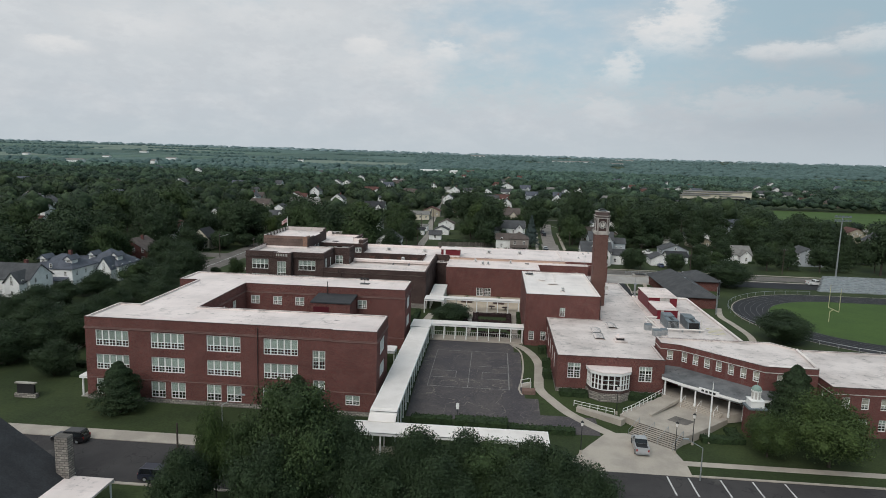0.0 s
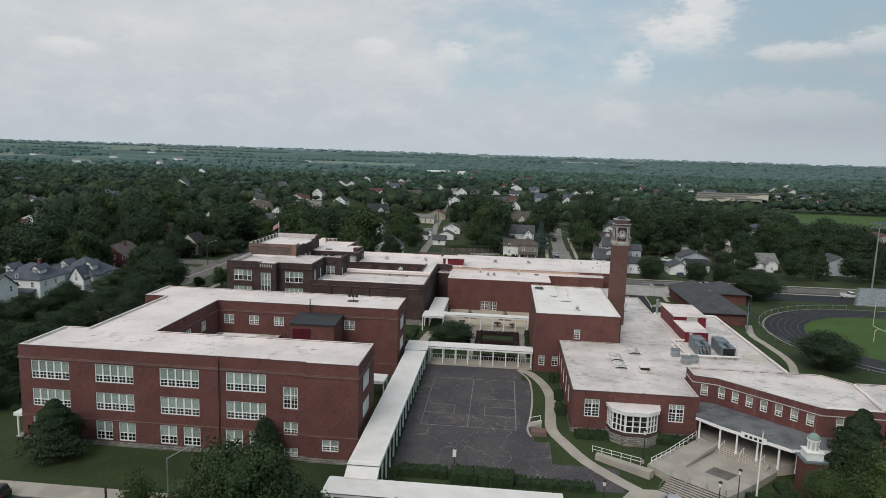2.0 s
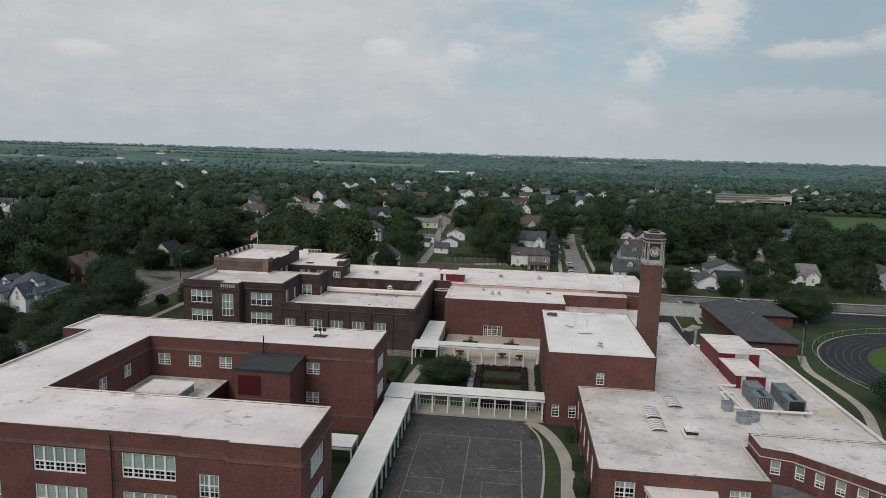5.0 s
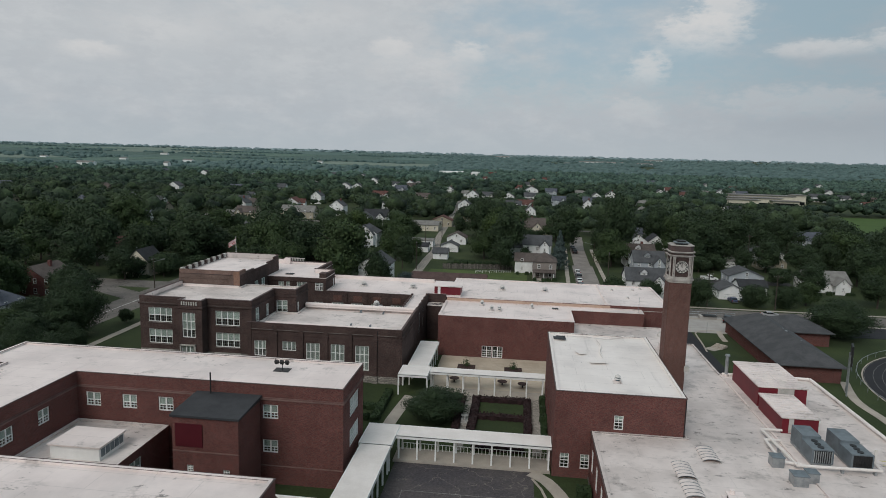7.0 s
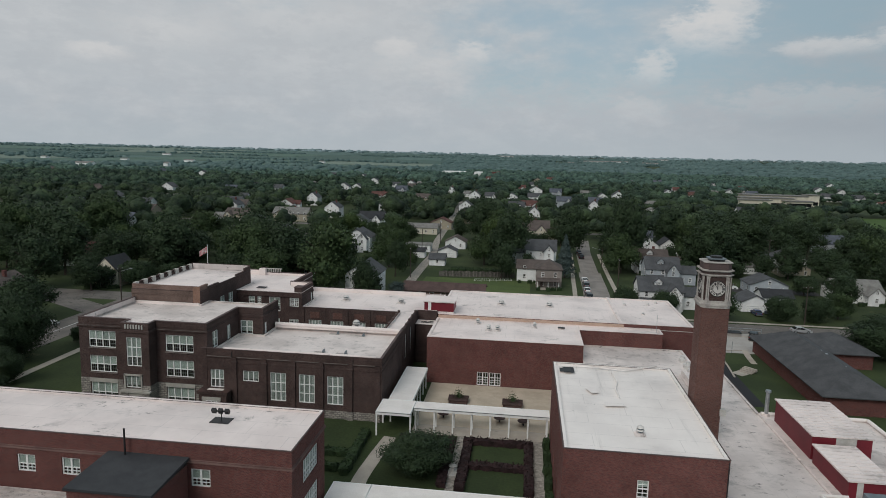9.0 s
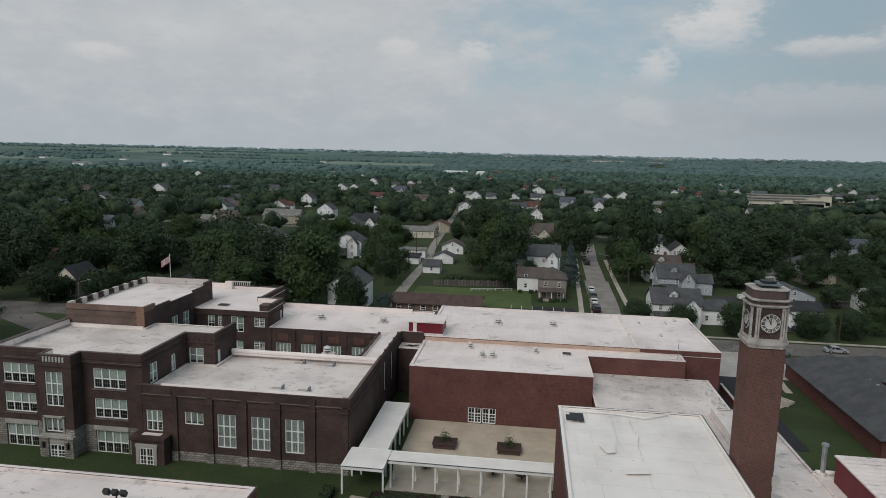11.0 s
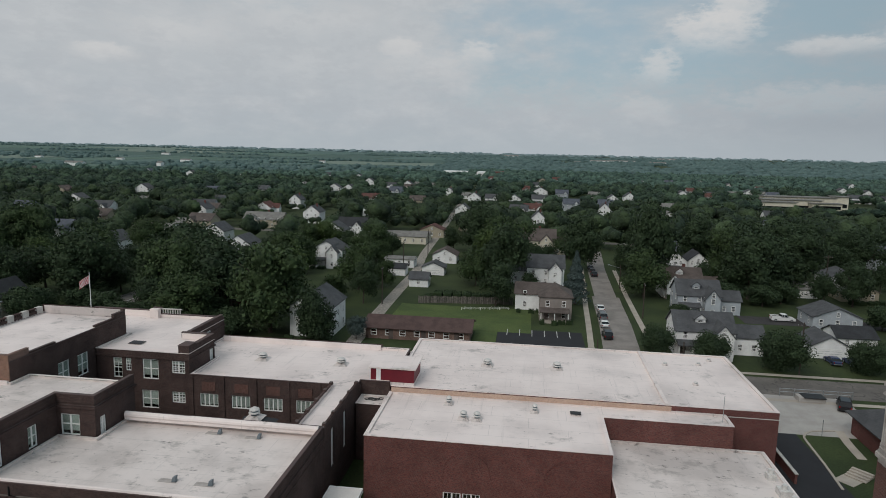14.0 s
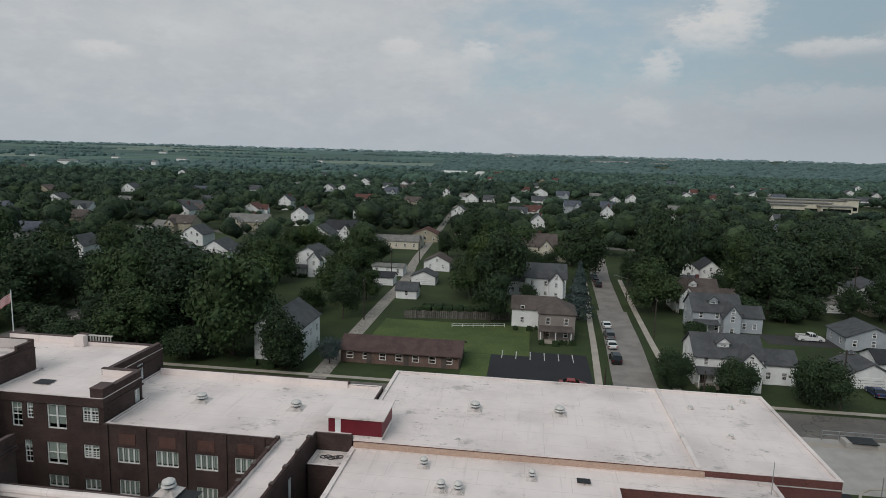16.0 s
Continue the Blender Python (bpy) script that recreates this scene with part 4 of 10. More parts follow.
L_OUT = [(-41.0, 147.9), (-13.6, 147.9), (-13.6, 164.5), (-36.6, 164.5), (-36.6, 159.2), (-41.0, 159.2)]
holes = [(0, x + 41.0, 1.85, 2.5, 4.47, "tall") for x in (-29.7, -25.2, -20.75)] + [(0, 6.95, 4.64, 2.55, 1.68, "small3"), (0, 1.55, 3.38, 2.2, 2.84, "side3")]
building(assembly, L_OUT, -1.2, 8.7, BRICK_DARK, MEMBRANE_DIRTY, holes, 0.2, base=STONE, base_top=0.95, coping=MEMBRANE, coping_out=-0.05, bands=((8.2, 0.14, 0.14), (7.4, 0.07, 0.05)))
# Paler strip paints the sky caught on the belt's upper edge, between pilasters.
for a, b in ((-41.0, -36.98), (-36.22, -32.18), (-31.42, -27.68), (-26.92, -23.28), (-22.52, -18.78), (-18.02, -14.58)):
    Geo().box(a, 147.72, 8.34, b, 147.88, 8.39).make("string_course", LIMESTONE_DULL, assembly, "thin weathered stone string course")
for x0, y0, x1, y1 in ((-41.0, 147.9, -13.6, 148.22), (-13.92, 148.22, -13.6, 164.5), (-36.6, 164.18, -13.92, 164.5)):
    Geo().box(x0, y0, 8.68, x1, y1, 9.5).make("parapet_wall", BRICK_DARK, assembly)
    Geo().box(x0 - 0.04, y0 - 0.04, 9.5, x1 + 0.04, y1 + 0.04, 9.57).make("coping", COPING, assembly)
Geo().box(-40.9, 148.22, 8.78, -13.95, 148.28, 9.46).make("upstand", MEMBRANE, assembly)
Geo().box(-13.98, 148.28, 8.78, -13.92, 164.1, 9.46).make("upstand", MEMBRANE, assembly)
Geo().box(-36.5, 164.1, 8.78, -13.98, 164.18, 9.46).make("upstand", MEMBRANE, assembly)
Geo().box(-41.8, 147.92, -1.0, -41.06, 148.2, 9.5).make("wall", BRICK_DARK, assembly)
Geo().box(-41.86, 147.86, 9.5, -41.06, 148.22, 9.57).make("coping", COPING, assembly)
for a, b in ((-38.4, -26.0), (-26.0, -14.6)):
    Geo().tube((a, 148.15, 9.6), (b, 148.15, 9.6), 0.2, 0.2, 8).make("membrane_roll", MEMBRANE, assembly)
rear = thing("rear_wing", "long brown brick rear wing with white flat roof", "building", (-25, 192, -0.5))
R_OUT = [(-36.4, 178), (-17.1, 178), (-17.1, 164.7), (-13.6, 164.7), (-13.6, 180.3), (-9.7, 180.3), (-9.7, 195.2), (-40.1, 195.2), (-40.1, 185.4), (-36.4, 185.4)]
holes = [(0, u, 4.9, 2.6, 1.8, "rear4") for u in (2.65, 7.1, 11.56, 16.0)] + [(0, u, 1.2, 2.4, 1.8, "rear4") for u in (2.65, 7.1, 11.56, 16.0)] + [(3, 3, 3.4, 1.0, 4.6, "pair_tall"), (3, 8, 3.4, 1.0, 4.6, "pair_tall")]
building(rear, R_OUT, -1.0, 9.2, BRICK_DARK, MEMBRANE, holes, 0.35)
Geo().box(-39.7, 194.5, 8.86, -14.2, 194.84, 9.62).make("upstand", MEMBRANE, rear)
Geo().box(-40.0, 194.84, 9.27, -14.0, 195.18, 9.66).make("parapet_wall", BRICK_DARK, rear)
for x, ys in ((-17.05, (165.0, 168.3, 171.6, 174.9, 177.4)), (-13.95, (165.0, 168.3, 171.6, 174.9, 178.2))):
    for y in ys:
        Geo().box(x, y, 9.27, x + 0.4, y + 0.55, 9.62).make("merlon", BRICK_DARK, rear)
    for y0, y1 in zip(ys[:-1], ys[1:]):
        Geo().box(x + 0.06, y0 + 0.55, 9.27, x + 0.34, y1, 9.45).make("parapet_wall", BRICK_DARK, rear)
shed_roof = thing("lean_to", "low brick lean-to with littered white roof in the corner", "lean-to", (-11.6, 178.6, -0.5))
building(shed_roof, [(-13.4, 177.0), (-9.8, 177.0), (-9.8, 180.1), (-13.4, 180.1)], -1.0, 7.3, BRICK_DARK, MEMBRANE_DIRTY, (), 0.1, coping=MEMBRANE)
coil = thing("cable_coil", "loose black cables lying on the corner roof", "cable", (-11.4, 178.8, 7.2))
for k in range(5):
    ring = Geo()
    for i in range(10):
        a0, a1 = 2 * math.pi * i / 10, 2 * math.pi * (i + 1) / 10
        ring.tube((-12.3 + k * 0.42 + 0.4 * math.cos(a0), 178.9 + 0.2 * math.sin(k * 2.1) + 0.3 * math.sin(a0), 7.24 + 0.02 * k), (-12.3 + k * 0.42 + 0.4 * math.cos(a1), 178.9 + 0.2 * math.sin(k * 2.1) + 0.3 * math.sin(a1), 7.24 + 0.02 * k), 0.05, n=5)
    ring.make("loop", DARK_METAL, coil)

# ---- gymnasium and its neighbours ----
gym = thing("gymnasium", "large brick gymnasium with broad white membrane roof", "building", (15, 192, -0.5))
building(gym, [(-9.5, 180.2), (38.8, 180.2), (38.6, 202.8), (-9.5, 202.8)], -1.0, 8.7, BRICK_NEW, MEMBRANE, (), 0.12, coping=MEMBRANE, bands=((7.75, 0.1, 0.05),), band_mat=CAST_STONE)
entry = thing("gymnasium_lobby", "brick front of the gymnasium with blind arches", "building", (4, 172, -0.5))
P_OUT = [(-9.6, 166.4), (17.4, 166.4), (17.4, 176.5), (32.5, 176.5), (32.5, 180.1), (-9.6, 180.1)]
building(entry, P_OUT, -1.0, 8.0, BRICK, MEMBRANE, [(0, 9.95, -0.25, 2.0, 2.4, "doors"), (0, 12.1, -0.25, 2.0, 2.4, "doors"), (0, 25.2, 0.2, 2.2, 2.3, "doors")], 0.12, coping=MEMBRANE)
link = thing("rear_link", "low brick link block with stained white roof", "building", (26, 162, -0.5))
building(link, [(17.5, 146.6), (32.9, 146.6), (32.9, 162.3), (36, 162.3), (36, 176.4), (17.5, 176.4)], -1.0, 5.2, BRICK, MEMBRANE_DIRTY, (), 0.12, coping=MEMBRANE)

Geo().box(32.72, 146.7, 5.1, 33.4, 162.2, 6.24).box(27.5, 146.1, 5.1, 33.4, 146.75, 6.24).make("membrane_apron", MEMBRANE_DIRTY, south)
for x, y, w in ((34.9, 164.2, 1.1), (34.8, 166.6, 1.3), (34.6, 170.0, 0.9)):
    box = thing("duct_box", "low weathered duct box on the link roof", "duct", (x, y, 5.1))
    Geo().box(x - w / 2, y - w / 2, 5.02, x + w / 2, y + w / 2, 5.75).make("body", VENT_PAINT, box)
    Geo().tube((x, y, 5.75), (x, y, 6.2), 0.28, 0.32, 10).make("cowl", VENT_PAINT, box)

# ---- entrance wing and the wing beyond ----
E_OUT = [(34.7, 96.6), (37.9, 95.7), (48.7, 85.5), (57.0, 85.3), (58.8, 96.8), (55.3, 100.6), (34.7, 100.6)]
lobby = thing("entrance_wing", "bright red brick entrance wing on a slant, white string courses", "building", (46, 94, -0.5))
diag = math.hypot(10.8, 10.2)
holes = [(1, 0.9 + k * 2.1, 5.05, 1.05, 1.75, "shaded") for k in range(7)] + [(0, 1.7, 5.05, 1.05, 1.75, "shaded"), (2, 2.5, 5.05, 1.05, 1.75, "shaded"), (2, 6.0, 5.05, 1.05, 1.75, "shaded")]
holes += [(1, 1.2, 0.7, 1.8, 2.1, "doors"), (1, 4.2, 0.7, 2.2, 2.2, "doors"), (1, 7.4, 0.6, 2.2, 2.3, "doors"), (1, 10.4, 0.6, 2.2, 2.3, "doors"), (1, 13.2, 0.7, 1.6, 2.1, "doors")]
building(lobby, E_OUT, -1.6, 7.95, BRICK_NEW, MEMBRANE_DIRTY, holes, 0.25, bands=((6.95, 0.12, 0.08),), band_mat=CAST_STONE)
east = thing("east_wing", "red brick east wing with flat white roof", "building", (72, 90, -0.5))
building(east, [(57.3, 81.2), (88, 81.2), (88, 101.5), (61, 101.5), (57.3, 93)], -1.6, 6.6, BRICK_NEW, MEMBRANE_DIRTY, [(0, 2.2 + 2.9 * k, 3.2, 1.2, 1.9, "shaded") for k in range(9)] + [(0, 2.2 + 2.9 * k, -0.2, 1.2, 1.9, "sash") for k in range(9)] + [(4, 1.2 + 2.6 * k, 3.2, 1.0, 1.8, "shaded") for k in range(4)], 0.2, bands=((5.5, 0.1, 0.07),), band_mat=CAST_STONE)

# ---- clock tower ----
tower = thing("clock_tower", "slender brick clock tower with pale stone clock stage", "tower", (29.3, 135.2, -0.5))
TX, TY, TW = 28.98, 135.2, 1.56


def eight(w, cut):
    return [(TX + x, TY + y) for x, y in ((-w + cut, -w), (w - cut, -w), (w, -w + cut), (w, w - cut), (w - cut, w), (-w + cut, w), (-w, w - cut), (-w, -w + cut))]


Geo().prism(eight(TW, 0.12), -1, 22.9).make("shaft", BRICK_TOWER, tower)
Geo().prism(eight(TW + 0.12, 0.5), 22.9, 23.2).prism(eight(TW + 0.28, 0.62), 23.2, 23.45).prism(eight(TW + 0.15, 0.55), 23.45, 23.75).make("sill_course", TOWER_STONE, tower, "moulded pale stone course")
Geo().prism(eight(TW - 0.1, 0.5), 23.75, 26.6).make("clock_stage", BRICK_DARK, tower)
for sx, sy in ((-1, -1), (1, -1), (1, 1), (-1, 1)):
    for ax in (0, 1):
        px, py = (TX + sx * 1.08, TY + sy * 1.52) if ax == 0 else (TX + sx * 1.52, TY + sy * 1.08)
        for off in (-0.1, 0.1):
            qx, qy = (px + off, py) if ax == 0 else (px, py + off)
            Geo().box(qx - 0.07, qy - 0.07, 23.95, qx + 0.07, qy + 0.07, 26.4).box(qx - 0.095, qy - 0.1, 26.4, qx + 0.095, qy + 0.1, 26.6).box(qx - 0.095, qy - 0.1, 23.75, qx + 0.095, qy + 0.1, 23.95).make("pilaster", TOWER_STONE, tower)
Geo().prism(eight(TW + 0.05, 0.55), 26.6, 26.76).prism(eight(TW + 0.26, 0.62), 26.76, 26.86).make("entablature", TOWER_STONE, tower)
Geo().prism(eight(TW - 0.02, 0.5), 26.86, 27.16).make("attic", COPING, tower)
Geo().prism(eight(TW + 0.12, 0.56), 27.16, 27.26).prism(eight(TW + 0.26, 0.6), 27.26, 27.38).make("cornice", TOWER_STONE, tower)
Geo().prism(eight(TW - 0.02, 0.5), 27.38, 28.17).make("parapet", COPING, tower)
Geo().prism(eight(TW + 0.08, 0.5), 28.17, 28.27).make("cap", TOWER_STONE, tower)
Geo().prism(eight(0.8, 0.2), 28.27, 28.5).prism(eight(0.6, 0.2), 28.62, 28.85).make("hatch", DARK_METAL, tower)
Geo().prism(eight(0.98, 0.25), 28.5, 28.62).make("hatch_lid", UNIT_GREY, tower)
for k, (sx, sy) in enumerate(((0, -1), (-1, 0), (0, 1), (1, 0))):
    m = Matrix.Translation((TX + sx * 1.53, TY + sy * 1.53, 25.2)) @ pose(0, 0, 0, 0, 0, {(0, -1): 0, (-1, 0): -90, (0, 1): 180, (1, 0): 90}[(sx, sy)])

    def disc(r, y0, y1, n=28):
        g = Geo()
        ring = [(r * math.cos(2 * math.pi * i / n), r * math.sin(2 * math.pi * i / n)) for i in range(n)]
        return g.add([m @ Vector((c, y, s)) for y in (y0, y1) for c, s in ring], [(i, (i + 1) % n, n + (i + 1) % n, n + i) for i in range(n)] + [tuple(range(n - 1, -1, -1)), tuple(range(n, 2 * n))])

    ring = disc(0.93, -0.05, 0.04).make("clock_rim", DARK_METAL, tower)
    dial = disc(0.86, -0.07, 0.02).make("clock_dial", CAST_STONE, tower, "pale dial with dark Roman hour marks")
    ORIGIN[dial.name] = ORIGIN[tower.name]
    for h in range(12):
        marks = Geo()
        for w, off in ((0.075, -0.065), (0.075, 0.065)) if h % 3 else ((0.07, -0.105), (0.07, 0.0), (0.07, 0.105)):
            marks.block(m @ pose(0, -0.078, 0, 0, h * 30, 0) @ pose(off, 0, 0.50), w, 0.03, 0.30)
        marks.make("hour_mark", DARK_METAL, dial)
    Geo().block(m @ pose(0, -0.09, 0, 0, -30, 0) @ pose(0, 0, -0.12), 0.06, 0.012, 0.85).make("minute_hand", DARK_METAL, tower)
    Geo().block(m @ pose(0, -0.10, 0, 0, -3, 0) @ pose(0, 0, -0.1), 0.085, 0.012, 0.58).make("hour_hand", DARK_METAL, tower)
for x in (TX - 1.75, TX + 1.75):
    Geo().box(x - 0.35, TY - 1.8, 9.9, x + 0.35, TY - 1.1, 10.7).make("stone_block", CAST_STONE, tower)

# Riser colour takes in dirt and also the shade on the step fronts, painted dark.
SOILED_SHADED = material("soiled_concrete_riser", (0.13, 0.115, 0.10), (0.09, 0.08, 0.072), 1.5, 8, 0.95, grit=0.2)

# ---- roof furniture ----


def roof_vent(x, y, z, r=0.45, h=1.1):
    ob = thing("roof_vent", "round weathered white ventilator on the flat roof", "roof vent", (x, y, z), "roof ventilators")
    w, v = r * 1.7, r * 0.9
    Geo().add([(x + sx * q, y + sy * q, zz) for q, zz in ((w, z - 0.05), (v, z + 0.28)) for sx, sy in ((-1, -1), (1, -1), (1, 1), (-1, 1))], [(4, 5, 6, 7), (0, 1, 5, 4), (1, 2, 6, 5), (2, 3, 7, 6), (3, 0, 4, 7)]).make("curb", MEMBRANE_DIRTY, ob)
    Geo().tube((x, y, z + 0.28), (x, y, z + 0.48 * h), r * 0.62, n=12).make("neck", UNIT_GREY, ob)
    Geo().tube((x, y, z + 0.48 * h), (x, y, z + 0.58 * h), r * 1.12, r * 1.0, 14).make("skirt", VENT_PAINT, ob)
    Geo().tube((x, y, z + 0.58 * h), (x, y, z + 0.74 * h), r * 0.7, r * 0.7, 12).make("drum", UNIT_GREY, ob)
    Geo().tube((x, y, z + 0.74 * h), (x, y, z + 0.84 * h), r * 0.98, r * 0.9, 14).tube((x, y, z + 0.84 * h), (x, y, z + h), r * 0.9, r * 0.3, 14).make("hood", VENT_PAINT, ob)
    return ob


for x, y, z, r in ((2.4, 191.5, 8.55, 0.6), (12.4, 192, 8.55, 0.6), (-29.9, 186.9, 8.85, 0.62), (-18.2, 186.9, 8.85, 0.62), (-1.5, 177.5, 7.88, 0.4), (0.8, 173.2, 7.88, 0.42), (2.4, 173.2, 7.88, 0.42), (9.2, 176.9, 7.88, 0.35), (19.6, 124, 10.9, 0.4)):
    roof_vent(x, y, z, r)
louvre_house = thing("court_roof", "small charcoal hipped roof in the inner court", "roof", (-22.4, 166.6, 8))
Geo().box(-24.2, 164.75, -1.0, -20.6, 168.4, 8.1).make("wall", BRICK_DARK, louvre_house)
Geo().add([(-24.5, 164.7, 8.1), (-20.3, 164.7, 8.1), (-20.3, 168.7, 8.1), (-24.5, 168.7, 8.1), (-22.9, 166.2, 8.95), (-21.9, 166.2, 8.95), (-21.9, 167.2, 8.95), (-22.9, 167.2, 8.95)], [(3, 2, 1, 0), (4, 5, 6, 7), (0, 1, 5, 4), (1, 2, 6, 5), (2, 3, 7, 6), (3, 0, 4, 7)]).make("hip", DARK_ROOFING, louvre_house)
roof_vent(-22.4, 166.7, 8.95, 0.6, 1.25)
for x, y in ((28.5, 197), (33.5, 198), (31, 189), (35.6, 200.4)):
    roof_vent(x, y, 8.55, 0.28, 0.5)


MAT_WORN = material("worn_roof_mat", (0.46, 0.42, 0.39), (0.34, 0.31, 0.29), 1.0, 8, 0.95, grit=0.2)


def curb_box(name, label, x0, y0, x1, y1, z, h, mat=None, category="roof hatch"):
    ob = thing(name, label, category, ((x0 + x1) / 2, (y0 + y1) / 2, z))
    Geo().box(x0, y0, z - 0.05, x1, y1, z + h * 0.75).make("curb", MEMBRANE_DIRTY, ob)
    Geo().box(x0 - 0.1, y0 - 0.1, z + h * 0.75, x1 + 0.1, y1 + 0.1, z + h).make("lid", mat or VENT_PAINT, ob)
    return ob


for x, y in ((-24.0, 152.4), (-20.4, 152.3), (-24.7, 162.8), (-20.1, 162.5)):
    hood = thing("roof_hood", "small dark gooseneck hood on a worn mat", "roof vent", (x, y, 8.5), "roof goosenecks")
    Geo().box(x - 1.5, y - 0.3, 8.45, x + 0.25, y + 0.35, 8.54).make("mat", MAT_WORN, hood)
    Geo().add([(x - 0.2, y - 0.2, 8.5), (x + 0.2, y - 0.2, 8.5), (x + 0.2, y + 0.2, 8.5), (x - 0.2, y + 0.2, 8.5), (x - 0.05, y - 0.18, 9.0), (x + 0.26, y - 0.18, 9.12), (x + 0.26, y + 0.18, 9.12), (x - 0.05, y + 0.18, 9.0)], [(3, 2, 1, 0), (4, 5, 6, 7), (0, 1, 5, 4), (1, 2, 6, 5), (2, 3, 7, 6), (3, 0, 4, 7)]).make("cowl", UNIT_GREY, hood)
curb_box("roof_fan", "curbed exhaust fan with dark hood on the roof", 27.8, 102.2, 30.0, 104.6, 5.95, 0.35, MEMBRANE)
fan = thing("exhaust_fan", "small louvred exhaust fan on a white curb", "roof fan", (28.8, 103.6, 6.3))
Geo().box(28.1, 102.9, 6.28, 29.5, 104.3, 6.75).make("louvre", DARK_METAL, fan)
Geo().box(27.95, 102.75, 6.75, 29.65, 104.45, 6.9).tube((28.5, 104.0, 6.9), (28.5, 104.0, 7.3), 0.25).make("hood", MEMBRANE, fan)
curb_box("roof_hatch", "dark square hatch on the gymnasium front roof", 13.6, 176.6, 14.7, 177.3, 7.88, 0.3, DARK_METAL)
curb_box("roof_hatch", "dark hatch in the corner of the bright roof", 12.2, 142.6, 13.5, 143.8, 10.93, 0.3, DARK_METAL)

for k, (x, y) in enumerate(((25.2, 108.2), (29.0, 112.8), (25.1, 104.0))):
    sky_dome = thing("barrel_skylight", "ribbed barrel skylight set in the white roof", "skylight", (x, y, 5.95), "barrel skylights")
    shell, n = Geo(), 8
    for i in range(n):
        a0, a1 = math.pi * i / n, math.pi * (i + 1) / n
        p = [(x + 1.0 * math.cos(a), yy, 5.98 + 0.34 * math.sin(a)) for yy in (y, y + 3.6) for a in (a0, a1)]
        shell.add(p, [(0, 1, 3, 2)])
    shell.make("glazing", MEMBRANE_DIRTY, sky_dome)
    for j in range(6):
        rib = Geo()
        for i in range(n):
            a0, a1 = math.pi * i / n, math.pi * (i + 1) / n
            rib.tube((x + 1.02 * math.cos(a0), y + j * 0.72, 5.99 + 0.35 * math.sin(a0)), (x + 1.02 * math.cos(a1), y + j * 0.72, 5.99 + 0.35 * math.sin(a1)), 0.028, n=4)
        rib.make("rib", UNIT_GREY, sky_dome)

flood = thing("roof_floodlight", "cluster of dark floodlights on a plate on the roof", "floodlight", (-23.7, 117.0, 12.1))
Geo().box(-24.7, 116.3, 12.08, -22.7, 117.7, 12.16).make("plate", DARK_METAL, flood)
Geo().tube((-23.7, 117, 12.16), (-23.7, 117, 13.2), 0.06).tube((-24.4, 117, 13.1), (-23.0, 117, 13.1), 0.05).make("mast", DARK_METAL, flood)
for x in (-24.4, -23.7, -23.0):
    Geo().block(pose(x, 117, 13.0, 35, 0, 0), 0.45, 0.35, 0.5).make("lamp_head", DARK_METAL, flood)

flue = thing("flue_pipe", "tall galvanised flue standing on the low roof", "flue", (39.9, 145.2, 6))
Geo().tube((39.9, 145.0, 5.95), (39.9, 145.0, 6.3), 0.55, 0.4, 12).make("flashing", MEMBRANE, flue)
Geo().tube((39.9, 145.0, 6.3), (39.9, 145.0, 9.3), 0.26, n=12).make("pipe", STEEL, flue)
Geo().tube((39.9, 145.0, 9.3), (39.9, 145.0, 9.55), 0.4, 0.34, 12).make("cap", STEEL, flue)

for name, x0, y0, x1, y1, h, door in (("plant_room", 40.4, 132.2, 46.9, 143.4, 2.85, (43.0, 45.2)), ("plant_room", 40.3, 123.0, 44.7, 131.4, 2.05, (41.1, 41.7))):
    hut = thing(name, "dark red metal plant room with ribbed white roof", "plant room", ((x0 + x1) / 2, (y0 + y1) / 2, 6))
    for a, b, c, d in ((x0, y0, x1, y0 + 0.12), (x0, y1 - 0.12, x1, y1), (x0, y0 + 0.12, x0 + 0.12, y1 - 0.12), (x1 - 0.12, y0 + 0.12, x1, y1 - 0.12)):
        Geo().box(a, b, 5.95, c, d, 5.95 + h).make("wall", RED_PANEL, hut)
    top = Geo().box(x0 - 0.15, y0 - 0.15, 5.95 + h, x1 + 0.15, y1 + 0.15, 6.12 + h)
    top.make("roof", MEMBRANE, hut)
    for i in range(int((y1 - y0) / 0.9)):
        Geo().box(x0 - 0.1, y0 + 0.45 + i * 0.9, 6.12 + h, x1 + 0.1, y0 + 0.52 + i * 0.9, 6.17 + h).make("seam", MEMBRANE_DIRTY, hut)
    Geo().box(door[0], y0 - 0.04, 6.05, door[1], y0 + 0.02, 5.9 + h).make("door", CAST_STONE, hut, "pale metal door")

